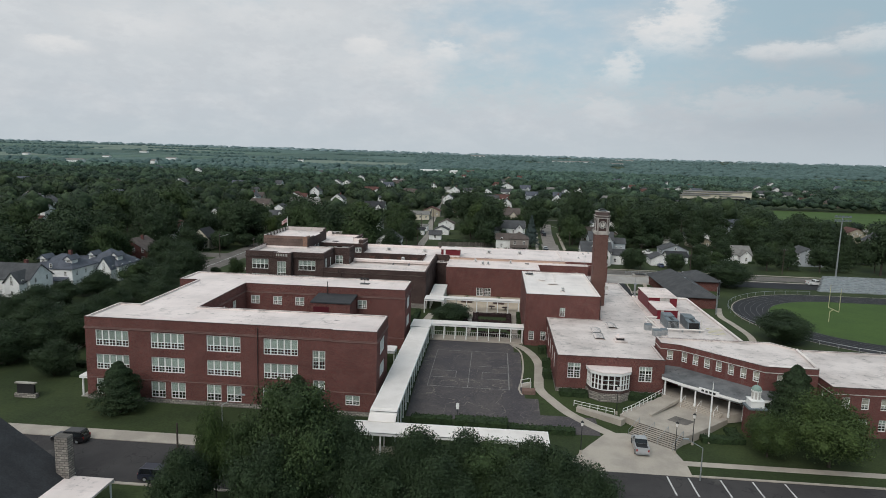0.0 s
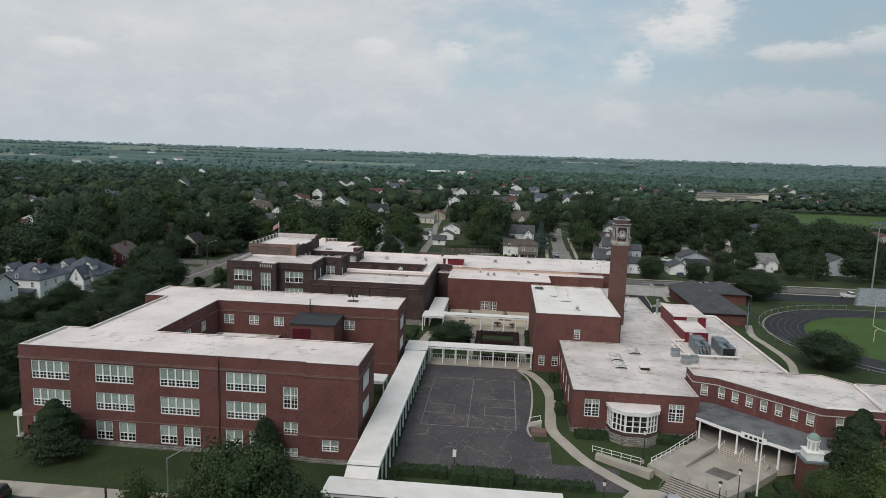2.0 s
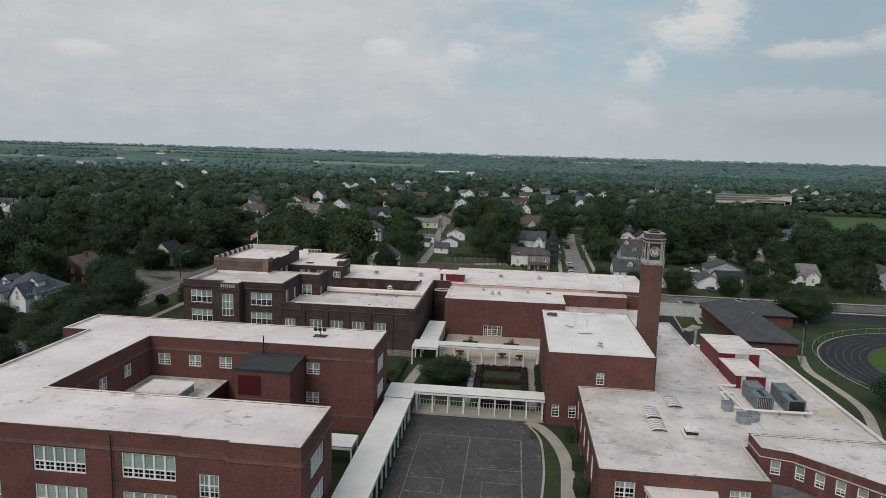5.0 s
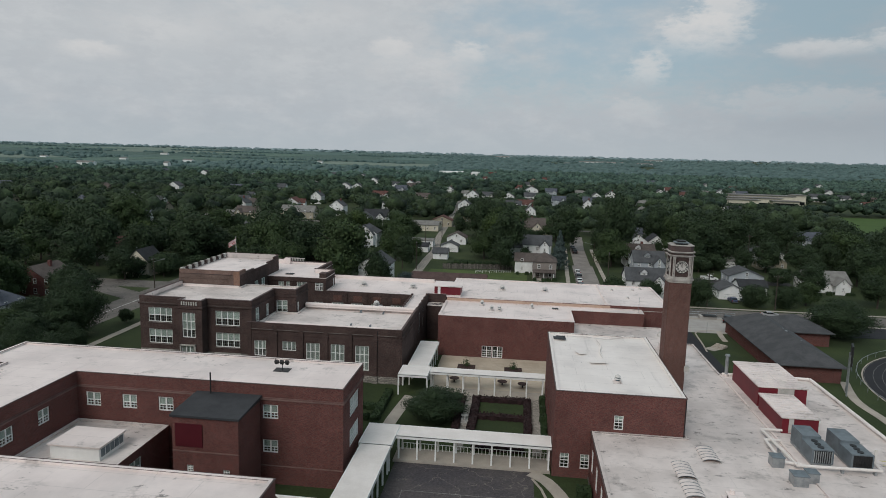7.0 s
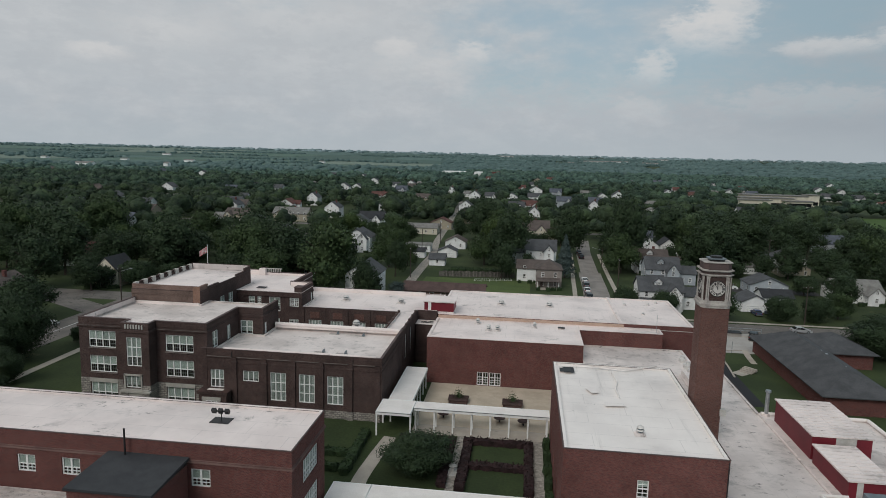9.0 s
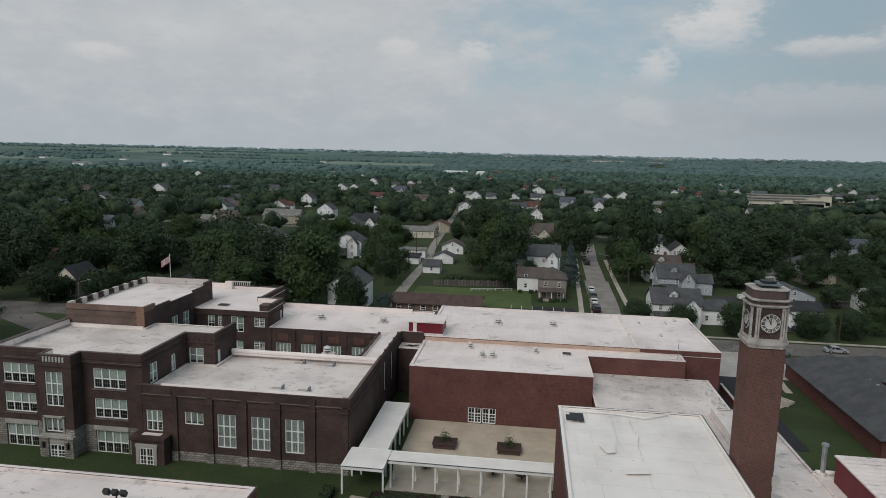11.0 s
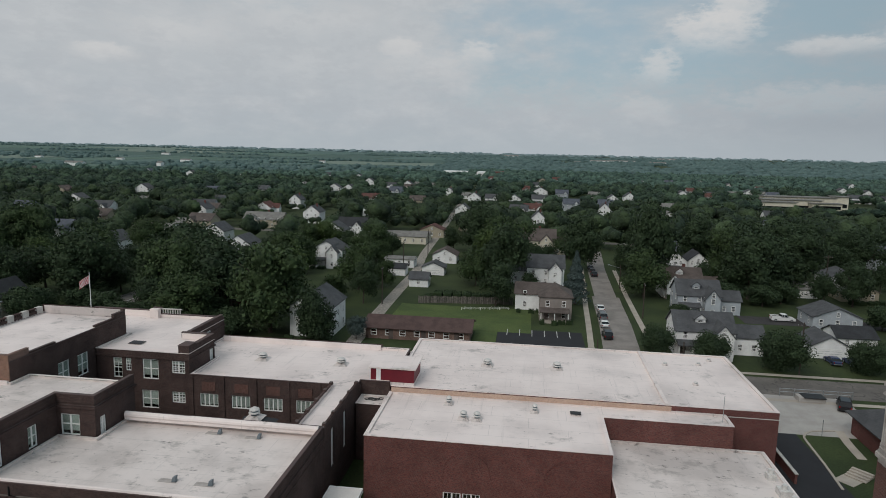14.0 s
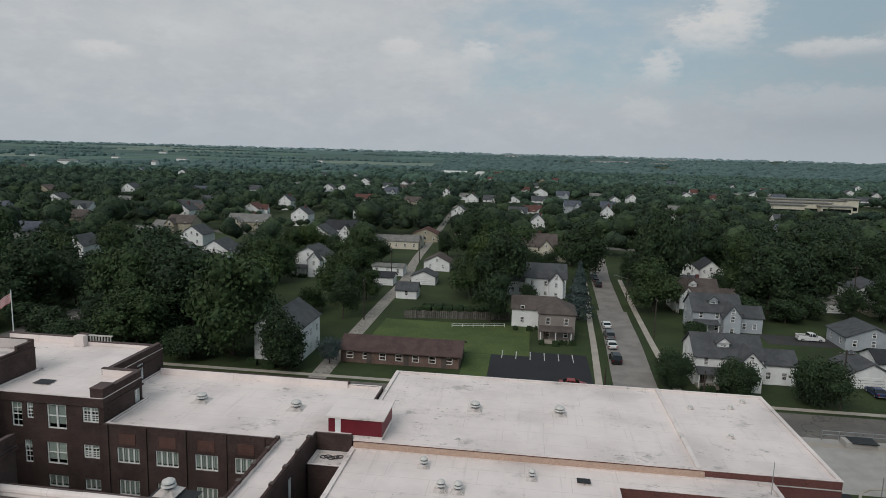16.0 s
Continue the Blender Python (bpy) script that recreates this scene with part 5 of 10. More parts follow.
for x0, y0, x1, y1, h, grille in ((40.2, 114.0, 42.6, 120.3, 2.0, True), (44.3, 113.6, 46.7, 120.3, 1.9, False)):
    unit = thing("air_handler", "grey rooftop air-conditioning unit with slatted grille", "air conditioner", ((x0 + x1) / 2, (y0 + y1) / 2, 6.1), "rooftop air handlers")
    Geo().box(x0, y0, 6.25, x1, y0 + 3.1, 6.25 + h * 0.85).make("coil_section", UNIT_GREY, unit)
    Geo().box(x0 + 0.15, y0 + 3.1, 6.25, x1 - 0.15, y1, 6.25 + h).make("fan_section", UNIT_GREY, unit)
    Geo().box(x0 + 0.2, y0 - 0.02, 6.36, x1 - 0.2, y0 + 0.02, 6.25 + h * 0.78).make("grille_recess", DARK_METAL, unit)
    Geo().box(x0 + 0.1, y0 + 0.2, 5.95, x1 - 0.1, y1 - 0.2, 6.25).make("skid", STEEL, unit)
    for i in range(9):
        xx = x0 + 0.25 + i * (x1 - x0 - 0.5) / 8
        Geo().box(xx - 0.05, y0 - 0.06, 6.4, xx + 0.05, y0, 6.25 + h * 0.75).make("slat", STEEL if grille else DARK_METAL, unit)
    for i in range(3):
        Geo().tube((x0 + 1.2, y0 + 0.7 + i * 0.85, 6.25 + h * 0.85), (x0 + 1.2, y0 + 0.7 + i * 0.85, 6.33 + h * 0.85), 0.36, n=14).make("fan_ring", DARK_METAL, unit)
pipes = thing("roof_pipes", "white insulated pipes running over the roof on stands", "pipework", (42, 113, 6.2))
for a, b in (((38.2, 112.6, 6.5), (47.2, 112.8, 6.5)), ((38.2, 112.6, 6.5), (37.6, 122.5, 6.5)), ((37.6, 122.5, 6.5), (40.2, 122.6, 6.5)), ((47.2, 112.8, 6.5), (47.3, 114.6, 6.5)), ((47.3, 114.6, 6.5), (47.3, 114.6, 8.2)), ((36.8, 113.5, 6.4), (37.1, 119.5, 6.4)), ((37.1, 119.5, 6.4), (38.9, 119.6, 6.4)), ((36.8, 113.5, 6.4), (38.9, 113.2, 6.4))):
    Geo().tube(a, b, 0.17, n=8).make("pipe", WALK_ROOF, pipes)
for x, y in ((39.5, 112.6), (43, 112.7), (46.5, 112.8), (37.8, 117), (37.7, 120.5), (36.9, 115)):
    Geo().box(x - 0.12, y - 0.25, 5.94, x + 0.12, y + 0.25, 6.36).make("stand", STEEL, pipes)
for x, y, w in ((36.2, 113.4, 1.3), (37.0, 109.2, 1.5), (38.6, 110.0, 1.2)):
    duct = thing("duct_box", "galvanised duct box beside the rooftop units", "duct", (x, y, 6))
    Geo().box(x - w / 2, y - w / 2, 5.95, x + w / 2, y + w / 2, 7.1).make("body", STEEL, duct)
    Geo().box(x - w / 2 - 0.06, y - w / 2 - 0.06, 7.1, x + w / 2 + 0.06, y + w / 2 + 0.06, 7.18).make("lid", UNIT_GREY, duct)
divider = tagged(Geo().box(38.9, 101.6, 5.94, 39.15, 145.3, 6.14).make("roof_curb", MEMBRANE), "white membrane curb dividing the low roof", "roof curb")
ridge = tagged(Geo().box(25.3, 180.3, 8.57, 25.75, 202.6, 8.9).make("roof_ridge", MEMBRANE), "white expansion curb across the gymnasium roof", "roof curb")
flash = tagged(Geo().box(-9.4, 179.85, 7.9, 26.0, 180.18, 8.6).make("flashing", MEMBRANE_TAN), "tan flashing strip along the roof step", "flashing")

hutch = thing("roof_house", "red panelled rooftop house with white flat roof", "roof house", (-9.5, 183, 8.8))
Geo().box(-12.4, 180.6, 8.7, -6.5, 185.8, 9.1).make("curb", MEMBRANE, hutch)
Geo().box(-12.35, 180.65, 9.1, -6.55, 185.75, 10.9).make("wall", RED_PANEL, hutch)
Geo().box(-12.6, 180.4, 10.9, -6.3, 186.0, 11.08).make("roof", MEMBRANE, hutch)
Geo().box(-11.6, 180.6, 9.15, -11.0, 180.66, 10.85).make("panel", WHITE_PAINT, hutch, "white strip panel")
parapet = thing("crenellated_parapet", "brown brick parapet with stone merlons along the raised roof", "parapet", (-62, 174, 15))
for k in range(8):
    y = 164.0 + k * 2.75
    Geo().box(-63.0, y, 14.67, -62.45, y + 1.1, 15.6).make("merlon", CAST_STONE, parapet)
    if k < 7:
        Geo().box(-62.95, y + 1.1, 14.67, -62.55, y + 2.75, 15.1).make("infill", BRICK_DARK, parapet)
        for i in range(4):
            Geo().box(-62.86, y + 1.32 + i * 0.36, 15.1, -62.64, y + 1.48 + i * 0.36, 15.42).make("baluster", BRICK_DARK, parapet)
        Geo().box(-62.93, y + 1.1, 15.42, -62.57, y + 2.75, 15.56).make("rail", BRICK_DARK, parapet)
rail_row = thing("stone_balustrade", "small pale stone balustrade over the middle bay", "balustrade", (-51.9, 146.3, 13.1))
for k in range(7):
    Geo().box(-53.3 + k * 0.45, 146.16, 12.35, -53.08 + k * 0.45, 146.32, 13.0).make("baluster", CAST_STONE, rail_row)
roll = Geo()
for a, b in ((-36.2, -28.5), (-28.5, -21.0), (-21.0, -13.9)):
    roll.tube((a, 163.75, 9.5), (b, 163.75, 9.46), 0.36, 0.36, 10).box(a, 163.5, 8.95, b, 164.1, 9.4)
tagged(roll.make("roof_upstand", MEMBRANE), "white rolled membrane upstand along the roof edge", "roof curb")
doorcase = thing("side_entrance", "stone side entrance with small flat roof", "porch", (-39.5, 147, -0.5))
Geo().box(-41.6, 146.1, -0.9, -37.2, 147.88, 2.9).make("body", BRICK_DARK, doorcase)
Geo().box(-41.85, 145.9, 2.9, -37.0, 147.88, 3.3).make("cornice", BRICK_DARK, doorcase)
Geo().box(-40.6, 146.8, 3.3, -38.1, 147.5, 3.34).make("roof", MEMBRANE, doorcase)
for x0, x1 in ((-40.95, -40.5), (-38.6, -38.15)):
    Geo().box(x0, 145.95, -0.9, x1, 146.1, 2.0).make("jamb", LIMESTONE, doorcase)
Geo().box(-41.05, 145.93, 2.0, -38.05, 146.1, 2.45).make("lintel", LIMESTONE, doorcase)
put_window(doorcase, (-40.5, 146.1), (-38.6, 146.1), 0.95, -0.85, 1.85, 2.8, "doors", deep=-0.08)
for x, y, z0, z1 in ((-37.0, 147.83, 0, 9.2), (-18.0, 147.83, 0, 9.2), (-33.6, 78.98, -1, 12), (27.2, 118.72, 6, 11)):
    pipe = tagged(Geo().tube((x, y, z0), (x, y, z1), 0.06, n=6).make("downpipe", DARK_METAL), "dark downpipe fixed to the brick wall", "downpipe")
for x in (-36.6, -31.8, -27.3, -22.9, -18.4, -14.2):
    Geo().box(x - 0.38, 147.66, 0.95, x + 0.38, 147.93, 8.34).make("pilaster", BRICK_DARK, assembly)
    Geo().box(x - 0.46, 147.58, 7.55, x + 0.46, 147.9, 7.75).make("capital", BRICK_DARK, assembly)
    Geo().box(x - 0.44, 147.56, -1.0, x + 0.44, 147.84, 0.98).make("plinth", STONE, assembly)
for x in (-36.2, -31.8, -27.3, -22.8, -18.6):
    Geo().box(x - 0.3, 177.85, -0.5, x + 0.3, 178.05, 9.2).make("pilaster", BRICK_DARK, rear)
for x in (1.9, 12.9):
    pts = [(x - 2.6, z) for z in (2.4, 4.4)] + [(x - 2.6 * math.cos(math.pi * i / 14), 4.4 + 2.4 * math.sin(math.pi * i / 14)) for i in range(15)] + [(x + 2.6, 2.4)]
    for (xa, za), (xb, zb) in zip(pts[:-1], pts[1:]):
        if (xa, za) != (xb, zb):
            Geo().tube((xa, 166.38, za), (xb, 166.38, zb), 0.07, n=4).make("arch_brick", BRICK_NEW, entry)

# ---- bow window ----
bow = thing("bow_window", "white bow window on a curved stone base, flat roof", "bow window", (24.6, 90.5, 0))
bow_pts = [(21.2, 92.0), (21.6, 89.9), (23.3, 88.6), (26.5, 88.6), (28.2, 89.9), (28.6, 92.0)]
Geo().prism(offset(bow_pts, 0.12), -0.8, 0.75).make("base", STONE, bow)
Geo().prism(offset(bow_pts, 0.05), 0.75, 1.25).make("panel", BRICK_DARK, bow)
for i in range(5):
    a, b = bow_pts[i], bow_pts[i + 1]
    length = math.dist(a, b)
    put_window(bow, a, b, length / 2, 1.3, length - 0.1, 2.7, "bay", deep=0.0)
Geo().prism(offset(bow_pts, 0.2), 4.0, 4.45).make("fascia", WHITE_PAINT, bow)
Geo().prism(offset(bow_pts, 0.28), 4.45, 4.58).make("roof", MEMBRANE, bow)
Geo().prism([(21.8, 91.9), (22.1, 90.3), (23.5, 89.2), (26.3, 89.2), (27.7, 90.3), (28.0, 91.9)], 1.2, 1.3).make("sill_board", BRICK_DARK, bow)

# ---- covered walkways ----
def walkway(name, label, x0, y0, x1, y1, z, posts, feet=None, sides=(0, 1)):
    """A flat white canopy on slim square posts along its long sides."""
    ob = thing(name, label, "canopy", ((x0 + x1) / 2, (y0 + y1) / 2, ground_z((x0 + x1) / 2, (y0 + y1) / 2)))
    Geo().box(x0, y0, z, x1, y1, z + 0.1).make("roof", WALK_ROOF, ob)
    for a, b, c, d in ((x0, y0, x1, y0 + 0.1), (x0, y1 - 0.1, x1, y1), (x0, y0 + 0.1, x0 + 0.1, y1 - 0.1), (x1 - 0.1, y0 + 0.1, x1, y1 - 0.1)):
        Geo().box(a, b, z - 0.32, c, d, z + 0.13).make("fascia", WHITE_PAINT, ob)
    long_x = x1 - x0 > y1 - y0
    n = posts
    for s in sides:
        for k in range(n):
            t = (k + 0.5) / n if n > 1 else 0.5
            t = 0.015 + 0.97 * k / max(1, n - 1)
            x, y = (x0 + (x1 - x0) * t, (y0 + 0.3, y1 - 0.3)[s]) if long_x else ((x0 + 0.3, x1 - 0.3)[s], y0 + (y1 - y0) * t)
            gz = ground_z(x, y) if feet is None else feet
            Geo().box(x - 0.1, y - 0.1, gz - 0.1, x + 0.1, y + 0.1, z - 0.3).make("post", WHITE_PAINT, ob)
    return ob


walkway("covered_walkway", "white covered walkway along the classroom building", -13.2, 69.2, -9.2, 116.4, 3.1, 17)
walkway("covered_walkway", "white covered walkway facing the street", -15.0, 64.1, 12.6, 68.0, 2.05, 8)
link_roof = thing("canopy_link", "short pitched white canopy joining two covered walkways", "canopy", (-11.2, 68.6, -1.6))
Geo().add([(-13.2, 67.7, 2.19), (-9.2, 67.7, 2.19), (-9.2, 70.2, 3.24), (-13.2, 70.2, 3.24), (-13.2, 67.7, 2.29), (-9.2, 67.7, 2.29), (-9.2, 70.2, 3.34), (-13.2, 70.2, 3.34)], [(3, 2, 1, 0), (4, 5, 6, 7), (0, 1, 5, 4), (1, 2, 6, 5), (2, 3, 7, 6), (3, 0, 4, 7)]).make("roof", WALK_ROOF, link_roof)
walkway("covered_walkway", "white covered walkway closing the play court", -9.1, 119.4, 11.2, 122.8, 3.2, 9, 0.0)
walkway("covered_walkway", "white canopy over the walkway corner", -13.5, 116.45, -9.15, 122.8, 3.2, 2, -0.2)
walkway("covered_walkway", "white covered walkway across the garden", -8.3, 145.4, 11.2, 148.0, 3.2, 8)
walkway("covered_walkway", "white canopy over the garden walkway corner", -13.4, 143.0, -8.35, 148.0, 3.25, 2)
walkway("covered_walkway", "white covered walkway to the assembly wing", -12.6, 148.05, -8.9, 163.5, 3.2, 6)
walkway("covered_walkway", "low white canopy between the classroom wings", -22.6, 99.6, -14.3, 103.4, 2.6, 3)
plinth = tagged(Geo().box(-9.5, 119.2, -0.5, 11.1, 123.0, 0.0).make("walkway_plinth", CONCRETE), "concrete plinth under the covered walkway", "plinth", "", "structure")
screen = thing("low_railing", "low white railing between walkway posts", "railing", (0, 123, 0))
for k in range(40):
    Geo().box(-8.7 + k * 0.49, 122.62, 0.0, -8.62 + k * 0.49, 122.66, 0.85).make("baluster", WHITE_PAINT, screen)
Geo().box(-8.8, 122.6, 0.85, 10.9, 122.68, 0.93).make("rail", WHITE_PAINT, screen)

# ---- play court, paths, plaza ----
sheet("play_court", -9.2, 79.0, 9.0, 119.2, ASPHALT_LOT, 0.03, "worn asphalt play court with faded lines", "asphalt court")
sheet("play_court_edge", 9.0, 88, 10.3, 113, ASPHALT_LOT, 0.026, "worn asphalt margin of the play court", "asphalt court")
sheet("asphalt_patch", 9.0, 76.2, 21.5, 82.2, ASPHALT_LOT, 0.02, "cracked asphalt beside the path", "asphalt")
lines = [(-7.0, 91, -6.9, 112), (-7.0, 112, 7.6, 112.1), (-7.0, 91, 7.6, 91.1), (7.55, 91, 7.75, 112), (0.2, 91, 0.32, 112), (2.7, 95.4, 7.6, 95.5), (2.7, 99, 7.6, 99.1), (2.65, 95.4, 2.75, 99.1), (-7, 95.4, -2.2, 95.5), (-7, 99, -2.2, 99.1), (-2.25, 95.4, -2.15, 99.1), (1.6, 102.5, 7.6, 102.6)]
for x0, y0, x1, y1 in lines:
    sheet("court_line", x0, y0, x1, y1, LINE_FADED, 0.045, "faded painted line on the play court", "painted line")
ribbon("footpath", [(8.6, 119), (10.6, 117.2), (12.6, 112.5), (13.7, 106), (13.3, 98), (13.1, 92), (14.6, 88.4), (17.2, 83.6), (21.6, 78.6), (24.5, 75.8)], 1.75, CONCRETE, 0.06, "pale concrete footpath curving round the lawn", "path")
ribbon("curb_edge", [(8.8, 117.5), (10.4, 113), (10.6, 104), (10.0, 96), (9.4, 91.5), (9.9, 89.3)], 0.3, CONCRETE, 0.1, "low concrete kerb round the lawn", "kerb")
bz = ground_z(10.9, 93.2)
court_steps = thing("court_steps", "low concrete steps from footpath down to the court", "steps", (10.9, 93.2, bz))
for k in range(4):
    Geo().box(9.7 + 0.45 * k, 92.5, bz - 0.3, 10.15 + 0.45 * k, 94.1, bz + 0.08 + 0.14 * k).make("step", CONCRETE, court_steps)
for y in (92.35, 94.25):
    Geo().tube((9.8, y, bz + 0.75), (11.5, y, bz + 1.2), 0.04, n=6).tube((9.8, y, bz - 0.1), (9.8, y, bz + 0.75), 0.04, n=6).tube((11.5, y, bz - 0.1), (11.5, y, bz + 1.2), 0.04, n=6).make("handrail", WHITE_PAINT, court_steps)
tagged(Geo().box(9.9, 89.6, -1.2, 12.2, 91.2, 0.05).make("planter_wall", BRICK_TAN), "low tan brick planter beside the path", "planter")

plaza_z = -0.3
plaza = Geo()
plaza.prism([(25.4, 82.4), (27.9, 79.3), (33.5, 74.8), (35.6, 76.4), (42.6, 82.9), (36.2, 88.6), (34.6, 92.0), (28.5, 86.2)], -1.9, plaza_z)
tagged(plaza.make("entrance_plaza", CONCRETE), "raised pale concrete entrance plaza", "plaza", "", "structure")
Geo().prism([(32.6, 81.2), (35.0, 79.3), (36.9, 81.0), (34.4, 83.0)], plaza_z, plaza_z + 0.012).make("brick_inlay", ASPHALT_OLD, None)
tagged(bpy.data.objects["brick_inlay"], "square of darker paving set in the plaza", "paving", "", "structure")
steps = thing("entrance_steps", "wide concrete steps from street to plaza", "steps", (29, 76, -1.4))
top_a, top_b, bot_a, bot_b = Vector((27.75, 79.35)), Vector((33.5, 74.8)), Vector((25.75, 77.4)), Vector((31.4, 72.4))
for k in range(8):
    f0, f1 = k / 8, (k + 1) / 8
    p = [top_a.lerp(bot_a, f0), top_b.lerp(bot_b, f0), top_b.lerp(bot_b, f1), top_a.lerp(bot_a, f1)]
    Geo().prism([tuple(q) for q in (p[3], p[2], p[1], p[0])], -2.0, plaza_z - 0.15 * (k + 1)).make("step", CONCRETE, steps)
    down = (p[3] - p[0]).normalized() * 0.012
    Geo().add([(*(p[0] + d), z) for z in (plaza_z - 0.15 * (k + 1) + 0.004, plaza_z - 0.15 * k - 0.02) for d in (down * 0.4, down)] + [(*(p[1] + d), z) for z in (plaza_z - 0.15 * (k + 1) + 0.004, plaza_z - 0.15 * k - 0.02) for d in (down * 0.4, down)], [(1, 5, 7, 3), (2, 3, 7, 6), (0, 4, 5, 1), (0, 2, 6, 4), (0, 1, 3, 2), (4, 6, 7, 5)]).make("riser", SOILED_SHADED, steps)
for f in (0.02, 0.35, 0.66, 0.98):
    a, b = top_a.lerp(top_b, f), bot_a.lerp(bot_b, f)
    rail = Geo().tube((*a, plaza_z + 0.9), (*b, plaza_z - 0.35), 0.035, n=6).tube((*a, plaza_z), (*a, plaza_z + 0.9), 0.035, n=6).tube((*b, plaza_z - 1.3), (*b, plaza_z - 0.35), 0.035, n=6)
    rail.make("handrail", STEEL, steps)
porch = thing("porch_floor", "concrete porch floor with steps under the canopy", "porch", (40, 89, 0))
Geo().prism([(34.9, 91.6), (36.4, 89.0), (42.8, 83.0), (48.4, 85.2), (37.9, 95.5), (35.4, 96.0)], -1.0, 0.45).make("slab", CONCRETE, porch)
for k in range(4):
    d = 0.32 * (k + 1)
    Geo().prism([(36.6 - d * 0.7, 88.8 - d * 0.7), (42.0 - d * 0.7, 83.7 - d * 0.7), (42.0, 83.8), (36.6, 88.9)], -1.0, 0.45 - 0.15 * (k + 1)).make("step", CONCRETE, porch)
ramp = thing("access_ramp", "concrete access ramp with low walls up to the porch", "ramp", (31, 86, 0))
Geo().add([(28.2, 84.4, -0.3), (30.2, 82.6, -0.3), (36.4, 88.8, 0.42), (34.6, 91.2, 0.42), (28.2, 84.4, -0.8), (30.2, 82.6, -0.8), (36.4, 88.8, -0.8), (34.6, 91.2, -0.8)], [(0, 1, 2, 3), (1, 0, 4, 5), (2, 1, 5, 6), (3, 2, 6, 7), (0, 3, 7, 4)]).make("slope", CONCRETE, ramp)
Geo().add([(30.1, 82.4, -0.3), (30.4, 82.1, -0.3), (36.7, 88.5, 0.2), (36.4, 88.8, 0.2), (30.1, 82.4, 0.0), (30.4, 82.1, 0.0), (36.7, 88.5, 0.75), (36.4, 88.8, 0.75)], [(4, 5, 6, 7), (0, 1, 5, 4), (1, 2, 6, 5), (2, 3, 7, 6), (3, 0, 4, 7)]).make("wall", CONCRETE, ramp)


def picket_rail(name, label, pts, h=0.95, gap=1.3):
    ob = thing(name, label, "railing", (*pts[0][:2], pts[0][2]))
    for a, b in zip(pts[:-1], pts[1:]):
        a, b = Vector(a), Vector(b)
        n = max(1, round((b - a).length / gap))
        for z in (h, h * 0.5):
            Geo().tube(a + Vector((0, 0, z)), b + Vector((0, 0, z)), 0.04, n=5).make("rail", WHITE_PAINT, ob)
        for k in range(n + 1):
            p = a.lerp(b, k / n)
            Geo().tube(p, p + Vector((0, 0, h + 0.04)), 0.045, n=5).make("post", WHITE_PAINT, ob)
    return ob


picket_rail("lawn_railing", "white metal railing round the lawn by the bow window", [(18.4, 85.6, -0.6), (24.5, 82.4, -0.5)])
picket_rail("ramp_railing", "white metal railing along the ramp", [(25.9, 82.6, -0.4), (28.4, 85.0, -0.3), (34.3, 91.4, 0.2)])
wall_seat = tagged(Geo().prism([(18.6, 84.2), (25.2, 80.0), (26.0, 80.9), (19.0, 85.3)], -1.6, -0.35).make("retaining_wall", CONCRETE), "low concrete retaining wall beside the ramp", "wall", "", "structure")

canopy = thing("entrance_canopy", "grey lead-roofed entrance canopy on white columns", "canopy", (40, 88, 0.45))
can_front, can_back = [(33.9, 91.0), (36.6, 87.9), (43.6, 81.6), (49.3, 82.2)], [(35.0, 96.4), (37.9, 95.6), (48.6, 85.4), (52.0, 85.4)]
cg = Geo()
for i in range(3):
    a, b, c, d = can_front[i], can_front[i + 1], can_back[i + 1], can_back[i]
    cg.add([(*a, 3.62), (*b, 3.62), (*c, 4.0), (*d, 4.0), (*a, 3.4), (*b, 3.4), (*c, 3.75), (*d, 3.75)], [(0, 1, 2, 3), (7, 6, 5, 4), (1, 0, 4, 5)] + ([(0, 3, 7, 4)] if i == 0 else []) + ([(2, 1, 5, 6)] if i == 2 else []))
cg.make("roof", material("weathered_lead_roof", (0.17, 0.175, 0.18), (0.10, 0.105, 0.11), 2.5, 6, 0.7, grit=0.15, third=(0.04, 0.042, 0.045), spots=0.58), canopy)
for a, b in zip(can_front[:-1], can_front[1:]):
    fa = Geo()
    va, vb = Vector(a), Vector(b)
    nrm = Vector((vb.y - va.y, va.x - vb.x)).normalized() * 0.06
    fa.add([(*(va + nrm), 3.1), (*(vb + nrm), 3.1), (*(vb + nrm), 3.55), (*(va + nrm), 3.55), (*(va - nrm), 3.1), (*(vb - nrm), 3.1), (*(vb - nrm), 3.55), (*(va - nrm), 3.55)], [(0, 1, 2, 3), (5, 4, 7, 6), (3, 2, 6, 7), (1, 0, 4, 5), (0, 3, 7, 4), (2, 1, 5, 6)])
    fa.make("fascia", WHITE_PAINT, canopy)
board = Geo().block(pose(39.9, 84.86, 3.0, 0, 0, -42), 3.4, 0.14, 0.8)
board.make("sign_board", WHITE_PAINT, canopy, "white fascia board with dark lettering bars")
for k in range(4):
    Geo().block(pose(39.9, 84.86, 3.22, 0, 0, -42) @ pose(-1.0 + k * 0.65, -0.085, 0), 0.4, 0.02, 0.34).make("letter_bar", DARK_METAL, canopy)
for x, y in ((34.5, 90.9), (36.6, 88.3), (38.4, 86.7), (40.5, 84.8), (42.6, 82.9), (44.6, 82.1), (48.9, 82.6)):
    Geo().tube((x, y, 0.0), (x, y, 0.5), 0.2, n=10).tube((x, y, 0.5), (x, y, 3.12), 0.15, 0.13, 10).tube((x, y, 3.0), (x, y, 3.12), 0.2, n=10).make("column", WHITE_PAINT, canopy)

